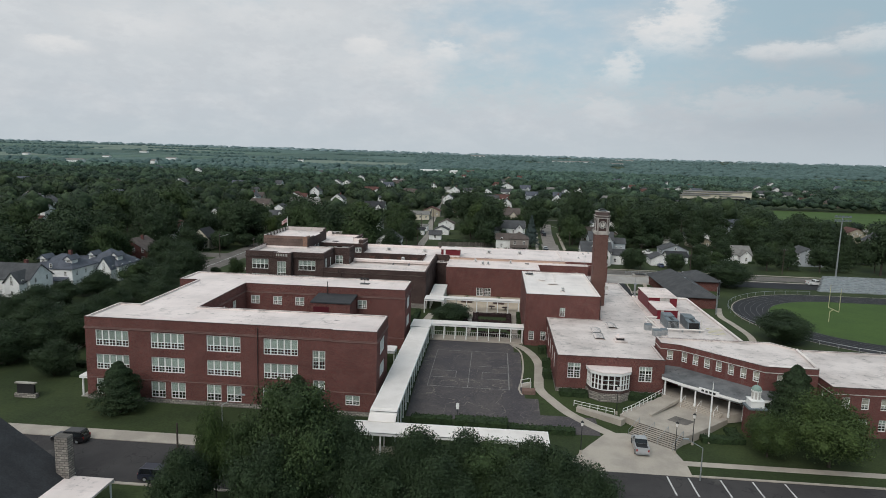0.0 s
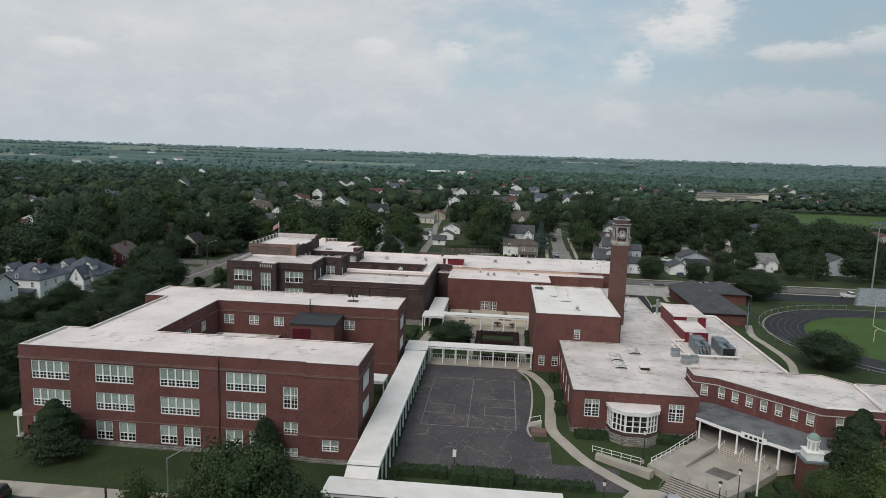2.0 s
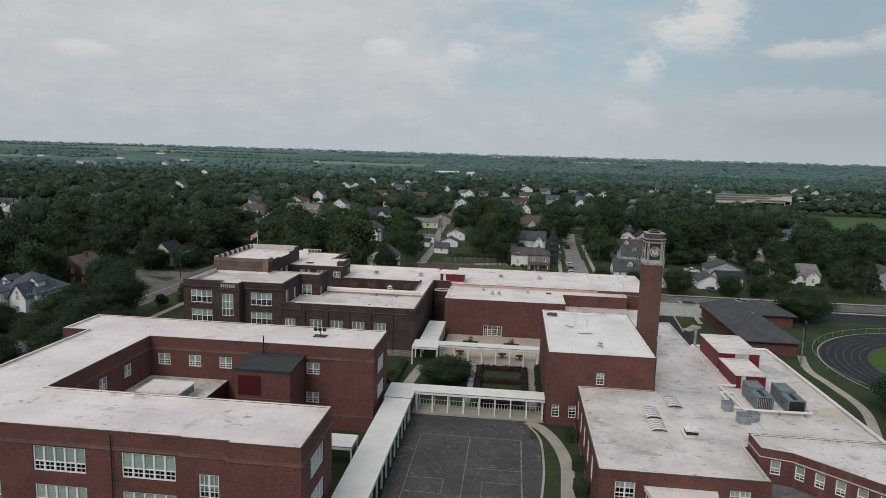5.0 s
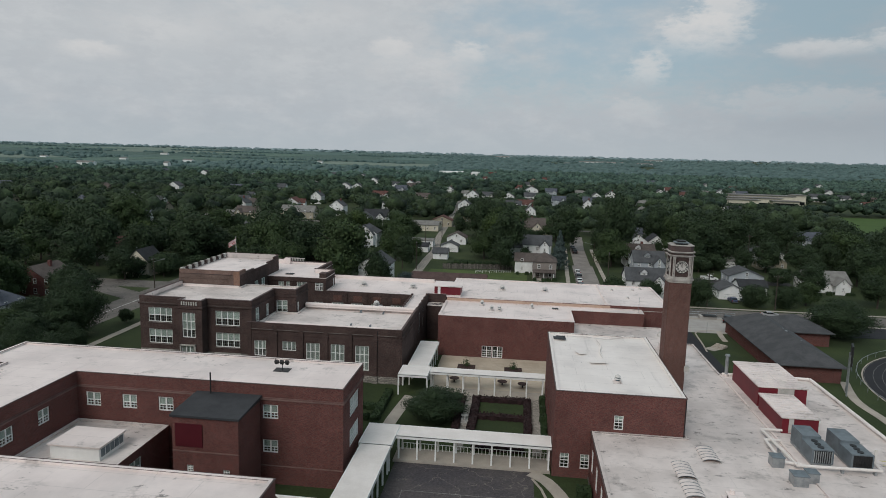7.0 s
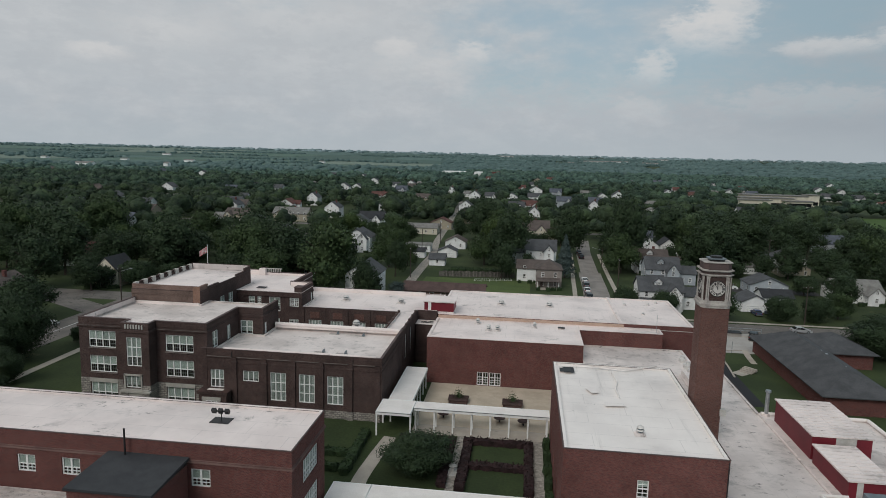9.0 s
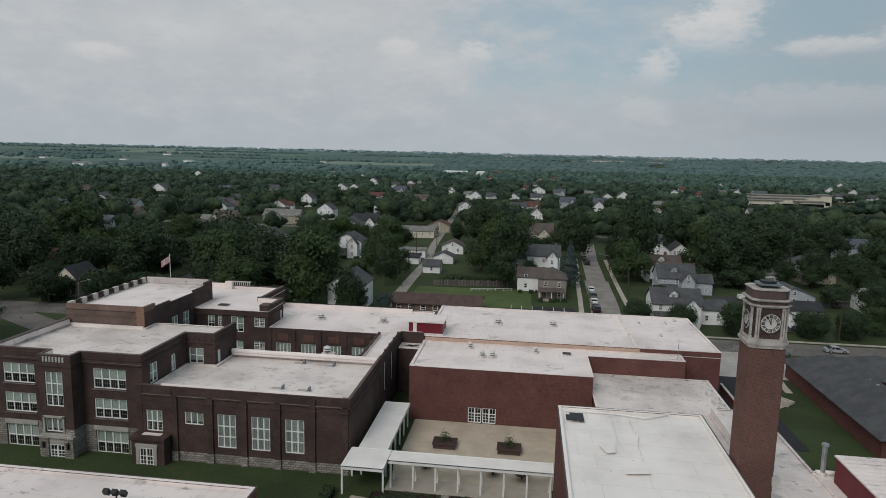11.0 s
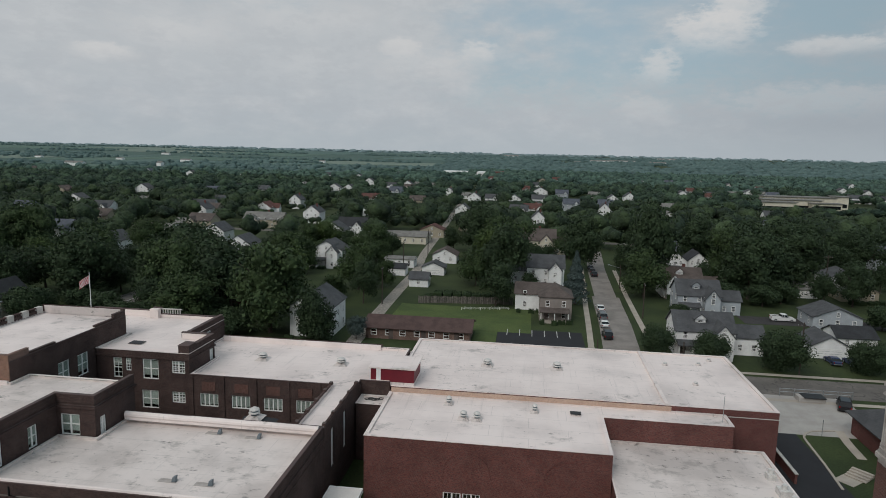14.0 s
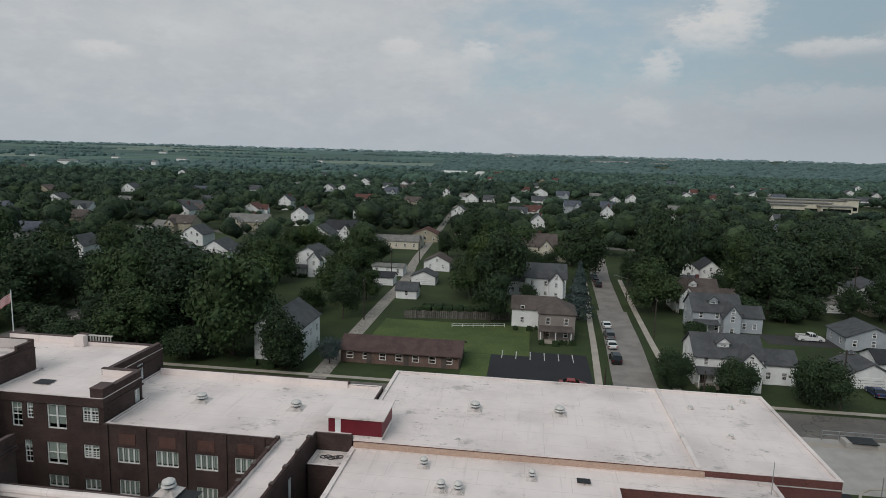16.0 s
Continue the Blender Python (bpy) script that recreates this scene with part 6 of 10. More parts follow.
pier = thing("cupola_pier", "red brick pier with white cupola and green copper dome", "gate pier", (45.5, 80.2, -1.3))
PX, PY = 45.5, 80.2
Geo().box(PX - 1.25, PY - 1.25, -1.6, PX + 1.25, PY + 1.25, 3.0).make("pier", BRICK_NEW, pier)
Geo().box(PX - 1.45, PY - 1.45, 3.0, PX + 1.45, PY + 1.45, 3.25).make("cap", UNIT_GREY, pier)
Geo().box(PX - 1.0, PY - 1.0, 3.25, PX + 1.0, PY + 1.0, 4.2).box(PX - 1.1, PY - 1.1, 4.2, PX + 1.1, PY + 1.1, 4.32).make("plinth", WHITE_PAINT, pier)
Geo().tube((PX, PY, 4.32), (PX, PY, 5.7), 0.72, n=8).tube((PX, PY, 5.7), (PX, PY, 5.85), 0.85, n=8).make("lantern", WHITE_PAINT, pier)
for k in range(8):
    a = math.pi / 8 + k * math.pi / 4
    Geo().block(pose(PX, PY, 4.5, 0, 0, math.degrees(a)) @ pose(0.68, 0, 0), 0.03, 0.3, 1.05).make("louvre", CAST_STONE, pier)
dome = Geo()
for k in range(5):
    a0, a1 = math.pi / 2 * k / 5, math.pi / 2 * (k + 1) / 5
    dome.tube((PX, PY, 5.85 + 0.75 * math.sin(a0)), (PX, PY, 5.85 + 0.75 * math.sin(a1)), 0.78 * math.cos(a0), max(0.03, 0.78 * math.cos(a1)), 10)
dome.make("dome", COPPER, pier)
Geo().tube((PX, PY, 6.6), (PX, PY, 7.1), 0.04).make("finial", COPPER, pier)


# ---- poles, lamps, signs ----
def flagpole(x, y, h, label, flag=False):
    z = ground_z(x, y)
    ob = thing("flagpole", label, "flagpole", (x, y, z))
    Geo().tube((x, y, z - 0.1), (x, y, z + 0.15), 0.45, n=12).make("footing", CONCRETE, ob)
    Geo().tube((x, y, z), (x, y, z + h), 0.12, 0.06, 10).make("pole", WHITE_PAINT, ob)
    Geo().tube((x, y, z + h), (x, y, z + h + 0.2), 0.12, 0.05).make("ball", STEEL, ob)
    if flag:
        cloth = Geo()
        n = 10
        for i in range(n + 1):
            xx = x - 0.08 - i * 0.2
            yy = y + 0.16 * math.sin(i * 0.9)
            drop = i * 0.13
            cloth.v += [(xx, yy, z + h - 0.3 - drop), (xx, yy, z + h - 1.7 - drop)]
        cloth.f += [(2 * i, 2 * i + 1, 2 * i + 3, 2 * i + 2) for i in range(n)]
        cloth.make("flag", FLAG, ob, "hanging striped red and white flag")
    return ob


FLAG = bpy.data.materials.new("striped_flag_cloth")
FLAG.use_nodes = True
ft = FLAG.node_tree
fco = ft.nodes.new("ShaderNodeTexCoord").outputs["Object"]
fsp = ft.nodes.new("ShaderNodeSeparateXYZ")
ft.links.new(fco, fsp.inputs[0])
fw = wire(ft, "ShaderNodeMath", wire(ft, "ShaderNodeMath", wire(ft, "ShaderNodeMath", fsp.outputs[2], wire(ft, "ShaderNodeMath", fsp.outputs[0], -0.65, operation="MULTIPLY"), operation="ADD"), 28.0, operation="MULTIPLY"), None, operation="SINE")
fm = ft.nodes.new("ShaderNodeMix")
fm.data_type = "RGBA"
ft.links.new(wire(ft, "ShaderNodeMath", fw, 0.0, operation="GREATER_THAN"), fm.inputs[0])
fm.inputs[6].default_value, fm.inputs[7].default_value = (0.42, 0.05, 0.06, 1), (0.6, 0.6, 0.6, 1)
ft.links.new(fm.outputs[2], ft.nodes["Principled BSDF"].inputs["Base Color"])
flagpole(37.6, 76.4, 9.4, "tall white flagpole on the lawn by the steps")
flagpole(-68.7, 203.4, 17.0, "white flagpole with a hanging striped flag", True)


def lamp_post(x, y, h=4.2, label="dark lamp post with a glass lantern", base=None):
    z = ground_z(x, y) if base is None else base
    ob = thing("lamp_post", label, "lamp post", (x, y, z), "plaza lamp posts")
    Geo().tube((x, y, z - 0.1), (x, y, z + 0.5), 0.22, 0.16, 10).make("base", CONCRETE, ob)
    Geo().tube((x, y, z + 0.4), (x, y, z + h), 0.07, 0.05, 8).make("pole", DARK_METAL, ob)
    Geo().tube((x, y, z + h), (x, y, z + h + 0.55), 0.14, 0.24, 8).make("lantern", WALK_ROOF, ob)
    Geo().tube((x, y, z + h + 0.55), (x, y, z + h + 0.8), 0.28, 0.04, 8).make("cap", DARK_METAL, ob)
    return ob


for x, y in ((17.6, 69.8), (25.2, 84.2), (34.9, 75.2), (31.4, 71.6), (56.5, 76.5)):
    lamp_post(x, y)


def utility_pole(x, y, h, label="weathered wooden utility pole", arms=1, turn=0.0, mat=None, lamp=0.0):
    z = ground_z(x, y)
    ob = thing("utility_pole", label, "utility pole", (x, y, z), "street poles")
    Geo().tube((x, y, z - 0.2), (x, y, z + h), 0.17, 0.11, 8).make("pole", mat or BARK, ob)
    for k in range(arms):
        Geo().block(pose(x, y, z + h - 0.7 - k * 0.9, 0, 0, turn), 2.3, 0.1, 0.12).make("crossarm", mat or BARK, ob)
        for off in (-1.0, -0.4, 0.4, 1.0):
            p = pose(x, y, z + h - 0.58 - k * 0.9, 0, 0, turn) @ Vector((off, 0, 0))
            Geo().tube(p, p + Vector((0, 0, 0.2)), 0.05, n=6).make("insulator", STEEL, ob)
    if lamp:
        p, q = Vector((x, y, z + h * 0.86)), Vector((x + lamp, y, z + h * 0.86 + 0.9))
        Geo().tube(p, q, 0.05, n=6).make("arm", STEEL, ob)
        Geo().block(Matrix.Translation(q) @ pose(0, 0, -0.1), 0.75, 0.28, 0.16).make("lamp_head", STEEL, ob)
    return ob


utility_pole(-36.5, 57.4, 6.6, "dark utility pole at the kerb", 0)
street_lamp = thing("street_lamp", "galvanised street lamp with a long arm", "street lamp", (32.7, 63.9, -1.7))
Geo().tube((32.7, 63.9, -1.8), (32.7, 63.9, 3.0), 0.1, 0.07).make("pole", STEEL, street_lamp)
Geo().tube((32.7, 63.9, 3.0), (30.6, 63.6, 4.2), 0.05).make("arm", STEEL, street_lamp)
Geo().block(pose(30.3, 63.6, 4.18), 0.8, 0.3, 0.16).make("lamp_head", STEEL, street_lamp)
street_lamp = thing("street_lamp", "galvanised street lamp at the sidewalk", "street lamp", (-33.5, 64.6, -1.8))
Geo().tube((-33.5, 64.6, -1.9), (-33.5, 64.6, 4.6), 0.09, 0.06).make("pole", STEEL, street_lamp)
Geo().tube((-33.5, 64.6, 4.6), (-30.9, 64.8, 6.2), 0.05).make("arm", STEEL, street_lamp)
Geo().block(pose(-30.6, 64.8, 6.15), 0.8, 0.3, 0.16).make("lamp_head", STEEL, street_lamp)
sign = thing("lawn_sign", "dark notice board on a stone base on the lawn", "sign", (-73.0, 78.5, -1.8))
Geo().box(-75.0, 77.7, -2.0, -71.2, 78.5, -1.1).make("base", STONE, sign)
Geo().box(-74.6, 77.9, -1.1, -71.6, 78.3, 0.6).make("board", DARK_METAL, sign)
Geo().box(-74.9, 77.8, 0.6, -71.3, 78.4, 0.8).make("cap", LIMESTONE, sign)
post_sign = thing("post_sign", "small white sign on a post by the hedge", "sign", (-0.9, 80.4, -1.3))
Geo().tube((-0.9, 80.4, -1.8), (-0.9, 80.4, 0.3), 0.05).make("post", DARK_METAL, post_sign)
Geo().box(-1.15, 80.33, -0.3, -0.65, 80.38, 0.75).make("plate", WHITE_PAINT, post_sign)
porch_w = thing("side_doorway", "white columned doorway at the building corner", "doorway", (-63.5, 81, -2))
Geo().box(-64.6, 79.8, -2.0, -63.0, 82.6, -1.6).make("step", LIMESTONE, porch_w)
for y in (80.0, 82.4):
    Geo().tube((-64.3, y, -1.6), (-64.3, y, 1.5), 0.16, n=8).make("column", WHITE_PAINT, porch_w)
Geo().box(-64.7, 79.6, 1.5, -63.02, 82.8, 1.95).make("entablature", WHITE_PAINT, porch_w)

# ---- hedges and garden ----
def hedge(x0, y0, x1, y1, h, label="clipped dark green hedge", mat=None, name="hedge"):
    rng = random.Random(int(x0 * 31 + y0 * 17))
    nx, ny = max(2, int((x1 - x0) / 0.45)), max(2, int((y1 - y0) / 0.45))
    g, z0 = Geo(), min(ground_z(x, y) for x in (x0, x1) for y in (y0, y1)) - 0.1
    zt = ground_z((x0 + x1) / 2, (y0 + y1) / 2) + h

    def wob(a):
        return a + rng.uniform(-0.09, 0.09)
    idx = {}
    for j in range(ny + 1):
        for i in range(nx + 1):
            idx[i, j] = len(g.v)
            edge_in = 0.12 if i in (0, nx) or j in (0, ny) else 0
            g.v.append((wob(x0 + (x1 - x0) * i / nx), wob(y0 + (y1 - y0) * j / ny), zt + rng.uniform(-0.14, 0.1) - edge_in))
    g.f += [(idx[i, j], idx[i + 1, j], idx[i + 1, j + 1], idx[i, j + 1]) for j in range(ny) for i in range(nx)]
    rim = [(i, 0) for i in range(nx)] + [(nx, j) for j in range(ny)] + [(i, ny) for i in range(nx, 0, -1)] + [(0, j) for j in range(ny, 0, -1)]
    prev = [idx[r] for r in rim]
    for z in (zt - h * 0.45, z0):
        cur = []
        for r in prev:
            x, y, _ = g.v[r]
            cur.append(len(g.v))
            g.v.append((wob(x), wob(y), z))
        g.f += [(cur[k], cur[(k + 1) % len(cur)], prev[(k + 1) % len(cur)], prev[k]) for k in range(len(cur))]
        prev = cur
    # loose sprigs
    for _ in range(int((x1 - x0) * (y1 - y0) * 10 + (x1 - x0 + y1 - y0) * 6)):
        if rng.random() < 0.6:
            c = Vector((rng.uniform(x0, x1), rng.uniform(y0, y1), zt + rng.uniform(-0.1, 0.12)))
        else:
            c = Vector((rng.choice((x0, x1)), rng.uniform(y0, y1), rng.uniform(z0 + 0.2, zt))) if rng.random() < 0.5 else Vector((rng.uniform(x0, x1), rng.choice((y0, y1)), rng.uniform(z0 + 0.2, zt)))
        u = Vector((rng.uniform(-1, 1), rng.uniform(-1, 1), rng.uniform(-1, 1))).normalized() * 0.16
        w = u.orthogonal().normalized() * 0.12
        g.add([c - u, c + w, c + u, c - w], [(0, 1, 2, 3)])
    return tagged(g.make(name, mat or HEDGE), label, "hedge")


hedge(-8.0, 76.2, -1.6, 77.8, 1.3)
hedge(-1.0, 75.2, 7.2, 77.8, 1.5, "rounded dark green hedge by the play court")
hedge(7.6, 75.6, 17.5, 77.2, 0.9)
hedge(-8.6, 70.0, -7.0, 74.5, 0.9)
hedge(16.4, 89.6, 21.2, 91.4, 1.0)
hedge(28.2, 89.6, 33.8, 91.4, 1.0)
hedge(36.6, 75.9, 41.8, 77.6, 0.9)
hedge(41.2, 76.2, 43.0, 80.6, 0.9)
hedge(-74, 92.5, -65, 93.8, 1.0)
hedge(-72, 88.0, -64.5, 89.0, 0.9)
for x0, y0, x1, y1, h in ((-0.6, 142.4, 8.9, 143.6, 0.8), (-0.6, 129.4, 0.6, 142.4, 0.8), (7.8, 129.4, 8.9, 142.4, 0.8), (0.6, 135.2, 7.8, 136.4, 0.8), (0.6, 124.4, 7.8, 125.6, 0.8), (-9.6, 142.0, -1.8, 143.2, 0.8), (-2.9, 130.0, -1.8, 142.0, 0.8)):
    hedge(x0, y0, x1, y1, h, "dark maroon clipped garden hedge", HEDGE_RED)
hedge(-15.4, 131.0, -14.2, 143.5, 1.0, "clipped hedge along the garden path", HEDGE)
hedge(-24.5, 135.8, -15.0, 137.0, 0.9)
hedge(-24.5, 131.6, -15.8, 132.8, 0.9)
for y in (127.5, 131.5, 135.2, 138.8, 142.5):
    hedge(10.3, y, 11.2, y + 1.4, 1.3, "small dark shrub against the brick wall", HEDGE, "shrub")
for x, y in ((15.0, 113.5), (15.2, 104.8), (14.9, 98.3)):
    hedge(x - 0.9, y - 0.9, x + 0.7, y + 0.9, 1.6, "round dark shrub beside the wall", HEDGE, "shrub")
sheet("gravel_path", 8.95, 124, 10.3, 145, GRAVEL_PATH, 0.03, "pale gravel garden path", "path")
sheet("gravel_path", -1.75, 124, -0.7, 145, GRAVEL_PATH, 0.03, "pale gravel garden path", "path")
ribbon("garden_path", [(-11.2, 123), (-12.4, 129), (-12.0, 136), (-11.2, 143)], 1.9, CONCRETE, 0.04, "concrete garden path with steps", "path")
PAVING_TAN = material("tan_court_paving", (0.52, 0.44, 0.345), (0.43, 0.36, 0.28), 3.0, 8, 0.9, grit=0.1, third=(0.30, 0.25, 0.20), spots=0.66)
sheet("paved_court", -8.6, 148.2, 17.2, 166.3, PAVING_TAN, 0.04, "pale concrete paved court", "paving")
sheet("paved_strip", -8.6, 145.0, 11.2, 148.2, CONCRETE, 0.035, "pale concrete floor of the covered walkway", "paving")
fount = thing("garden_fountain", "small pale stone fountain among the hedges", "fountain", (-1.2, 133.5, -0.3))
Geo().tube((-1.2, 133.5, -0.35), (-1.2, 133.5, 0.1), 1.0, 1.1, 14).make("basin", CAST_STONE, fount)
Geo().tube((-1.2, 133.5, 0.1), (-1.2, 133.5, 0.8), 0.2, 0.15).tube((-1.2, 133.5, 0.8), (-1.2, 133.5, 0.95), 0.25, 0.55, 12).make("bowl", CAST_STONE, fount)
for x, y in ((-3.0, 158.0), (5.8, 157.8)):
    planter = thing("brick_planter", "square brick planter with a small plant", "planter", (x, y, -0.25), "court planters")
    Geo().box(x - 1.5, y - 1.1, -0.3, x + 1.5, y + 1.1, 0.35).make("box", BRICK_DARK, planter)
    Geo().box(x - 1.65, y - 1.25, 0.35, x + 1.65, y + 1.25, 0.45).make("rim", BRICK_DARK, planter)
    sprig = Geo()
    rng = random.Random(7)
    for _ in range(160):
        c = Vector((x + rng.gauss(0, 0.35), y + rng.gauss(0, 0.35), 0.6 + abs(rng.gauss(0, 0.6))))
        u = Vector((rng.uniform(-1, 1), rng.uniform(-1, 1), rng.uniform(-1, 1))).normalized() * 0.18
        sprig.add([c - u, c + u.orthogonal().normalized() * 0.1, c + u], [(0, 1, 2)])
    tagged(sprig.tube((x, y, 0.4), (x, y, 1.5), 0.04).make("plant", LEAF, planter), "", "", "", "stuff")
for x, y in ((-4.6, 151.2), (4.0, 151.0), (7.6, 150.4)):
    tub = thing("patio_table", "low dark garden table on the paved court", "garden table", (x, y, -0.25))
    Geo().tube((x, y, 0.42), (x, y, 0.48), 0.9, n=14).make("top", BRICK_DARK, tub)
    Geo().tube((x, y, -0.3), (x, y, 0.42), 0.12).make("stem", DARK_METAL, tub)


# ---- welded patches and wrinkles on the roof of the tower block ----
for spots in ([(15.0, 136.56), (15.65, 137.56), (16.66, 137.44), (16.48, 135.27), (15.6, 134.9)], [(16.81, 132.15), (17.96, 133.22), (18.05, 132.57), (19.2, 132.77), (19.17, 131.33), (16.82, 130.93)]):
    n = len(spots)
    Geo().add([(*p, 11.155) for p in spots] + [(*p, 11.18) for p in spots], [tuple(range(n, 2 * n))] + [(i, (i + 1) % n, n + (i + 1) % n, n + i) for i in range(n)]).make("roof_patch", MEMBRANE_CLEAN, hall)
for line in ([(19.01, 143.76), (19.21, 141.71), (19.29, 139.76), (18.72, 136.92), (18.82, 134.15)], [(12.08, 144.94), (14.7, 145.19), (17.42, 145.16), (20.89, 144.46), (25.69, 147.43)]):
    for a, b in zip(line, line[1:]):
        Geo().tube((*a, 11.16), (*b, 11.16), 0.10, 0.08, 6).make("wrinkle", MEMBRANE_CLEAN, hall)
Geo().box(12.54, 142.37, 11.16, 14.03, 144.54, 11.2).make("walk_pad", DARK_ROOFING, hall)

for a, b in (((52.75, 101.2), (52.75, 123.0)), ((52.75, 123.0), (52.75, 145.0)), ((39.3, 145.1), (52.6, 145.1))):
    Geo().tube((*a, 6.2), (*b, 6.2), 0.24, n=8).make("membrane_roll", MEMBRANE_CLEAN, south)
for a, b in (((57.2, 86.0), (58.4, 96.6)), ((49.2, 85.75), (56.6, 85.6))):
    Geo().tube((*a, 8.0), (*b, 8.0), 0.2, n=8).make("membrane_roll", MEMBRANE_CLEAN, lobby)
YELLOW = material("faded_yellow_paint", (0.52, 0.47, 0.16), (0.58, 0.54, 0.34), 0.8, 6, 0.85, bump=0.0, grit=0.2)
for k in range(5):
    Geo().box(48.2 + k * 0.2, 112.2 + k * 1.1, 5.955, 51.6 + k * 0.12, 112.42 + k * 1.1, 5.965).make("paint_mark", YELLOW, south)

# ---- glazed screen and doors under the entrance canopy ----
screen = thing("entrance_screen", "white-framed glass doors and windows under the canopy", "entrance doors", (43.0, 90.4, 0.45))
s0, s1 = Vector((37.95, 95.55)), Vector((48.6, 85.45))
along = (s1 - s0).normalized()
angle = math.degrees(math.atan2(along.y, along.x))
length = (s1 - s0).length
for k in range(13):
    p = s0 + along * (0.2 + (length - 0.4) * k / 12) + Vector((along.y, -along.x)) * 0.14
    Geo().block(pose(p.x, p.y, 1.75, 0, 0, angle), 0.2 if k % 3 else 0.5, 0.14, 1.8).make("mullion", WHITE_PAINT, screen)
mid = (s0 + s1) / 2 + Vector((along.y, -along.x)) * 0.12
for z, high in ((0.56, 0.22), (2.35, 0.14), (3.15, 0.25)):
    Geo().block(pose(mid.x, mid.y, z, 0, 0, angle), length - 0.4, 0.12, high).make("rail", WHITE_PAINT, screen)
for k in range(12):
    p = s0 + along * (0.2 + (length - 0.4) * (k + 0.5) / 12) + Vector((along.y, -along.x)) * 0.09
    Geo().block(pose(p.x, p.y, 1.8, 0, 0, angle), (length - 0.4) / 12 - 0.1, 0.03, 1.8).make("pane", DARK_GLASS, screen)
for f in (0.12, 0.5, 0.88):
    a = Vector((36.6, 88.8)).lerp(Vector((42.0, 83.7)), f)
    b = a + Vector((-0.72, -0.78)) * 1.3
    Geo().tube((a.x, a.y, 0.45), (a.x, a.y, 1.35), 0.035, n=6).tube((a.x, a.y, 1.35), (b.x, b.y, 0.7), 0.035, n=6).tube((b.x, b.y, -0.3), (b.x, b.y, 0.7), 0.035, n=6).make("handrail", WHITE_PAINT, porch)

for u in (2.65, 7.25, 11.6, 16.0):
    Geo().box(-36.4 + u - 0.95, 177.93, 7.1, -36.4 + u + 0.95, 178.02, 8.3).make("brick_panel", BRICK_TOWER, rear)
sheet("asphalt_patch", 9.0, 82.2, 12.6, 88.0, ASPHALT_LOT, 0.02, "broken asphalt beside the play court", "asphalt")

roof_rod = thing("roof_rod", "thin steel rod standing on the gymnasium lobby roof", "rod", (31.6, 178.0, 7.9))
Geo().tube((31.6, 178.0, 7.8), (31.6, 178.0, 11.2), 0.035).make("rod", STEEL, roof_rod)

# ---- streets ----
def road(name, x0, y0, x1, y1, mat, label, lift=0.03, category="road", step=6.0):
    return sheet(name, x0, y0, x1, y1, mat, lift, label, category, "structure", step)


road("road_south", -420, 53.4, 420, 64.7, ASPHALT, "worn asphalt street in front of the school")
road("pavement_south_west", -82, 64.7, 15.0, 67.8, CONCRETE, "pale concrete sidewalk along the kerb", 0.15, "sidewalk")
road("pavement_south_east", 31.5, 68.0, 95, 69.4, CONCRETE, "narrow concrete sidewalk across the lawn", 0.05, "sidewalk")
road("pavement_kerb", 32.0, 64.7, 95, 65.1, CONCRETE, "concrete kerb along the street", 0.15, "kerb")
road("pavement_kerb_far", -420, 52.9, 420, 53.4, CONCRETE, "concrete kerb on the far side", 0.12, "kerb")
drive = Geo()
dpts = [(14.6, 64.7), (32.0, 64.7), (32.2, 68.4), (31.6, 72.3), (25.7, 77.6), (22.5, 77.4), (18.0, 70.8)]
drive.add([(x, y, ground_z(x, y) + 0.06) for x, y in dpts], [tuple(range(len(dpts)))])
skirt(drive, 0.06)
tagged(drive.make("drive_apron", CONCRETE), "pale concrete apron between street and steps", "driveway", "", "structure")
for x in (19.6, 28.4, 31.2, 35.4, 39.6, 43.8):
    sheet("stall_line", x, 59.4, x + 0.22, 64.4, ROAD_PAINT, 0.045, "white painted parking line", "road marking", step=2)
sheet("stop_line", 33.5, 58.0, 34.0, 58.6, ROAD_PAINT, 0.045, "worn white road marking", "road marking", step=2)
road("road_west", -98.5, 64.7, -88.5, 620, ASPHALT_OLD, "asphalt side street beside the school", 0.032)
road("road_west_line", -93.6, 70, -93.4, 400, ROAD_PAINT, "white centre line", 0.045, "road marking", 12)
road("pavement_west", -80.6, 92, -79.0, 211, CONCRETE, "concrete sidewalk along the side street", 0.06, "sidewalk")
road("road_north", -420, 212.4, 420, 221.6, ASPHALT_OLD, "pale asphalt street behind the school", 0.03)
road("pavement_north", -75, 222.8, 330, 224.0, CONCRETE, "concrete sidewalk behind the school", 0.05, "sidewalk")
road("pavement_north_near", -75, 209.4, 330, 210.6, CONCRETE, "concrete sidewalk along the school's back", 0.05, "sidewalk")
STREET_WORN = material("worn_pale_street", (0.27, 0.245, 0.225), (0.20, 0.183, 0.168), 5.0, 8, 0.92, grit=0.15, third=(0.12, 0.11, 0.102), spots=0.62)
ribbon("road_residential", [(27.0, 221.6), (27.6, 235), (28.7, 255), (29.3, 275), (29.7, 285)], 7.5, STREET_WORN, 0.04, "pale worn residential street with parked cars", "road", step=4)
ribbon("road_residential", [(29.7, 285), (30.3, 302), (31.3, 329), (32.4, 346), (34.2, 374)], 6.0, STREET_WORN, 0.04, "pale worn residential street with parked cars", "road", step=4)
ribbon("pavement_residential", [(34.2, 224), (35.0, 262), (36.2, 300), (37.4, 330)], 1.3, CONCRETE, 0.05, "concrete sidewalk on the residential street", "sidewalk", step=4)
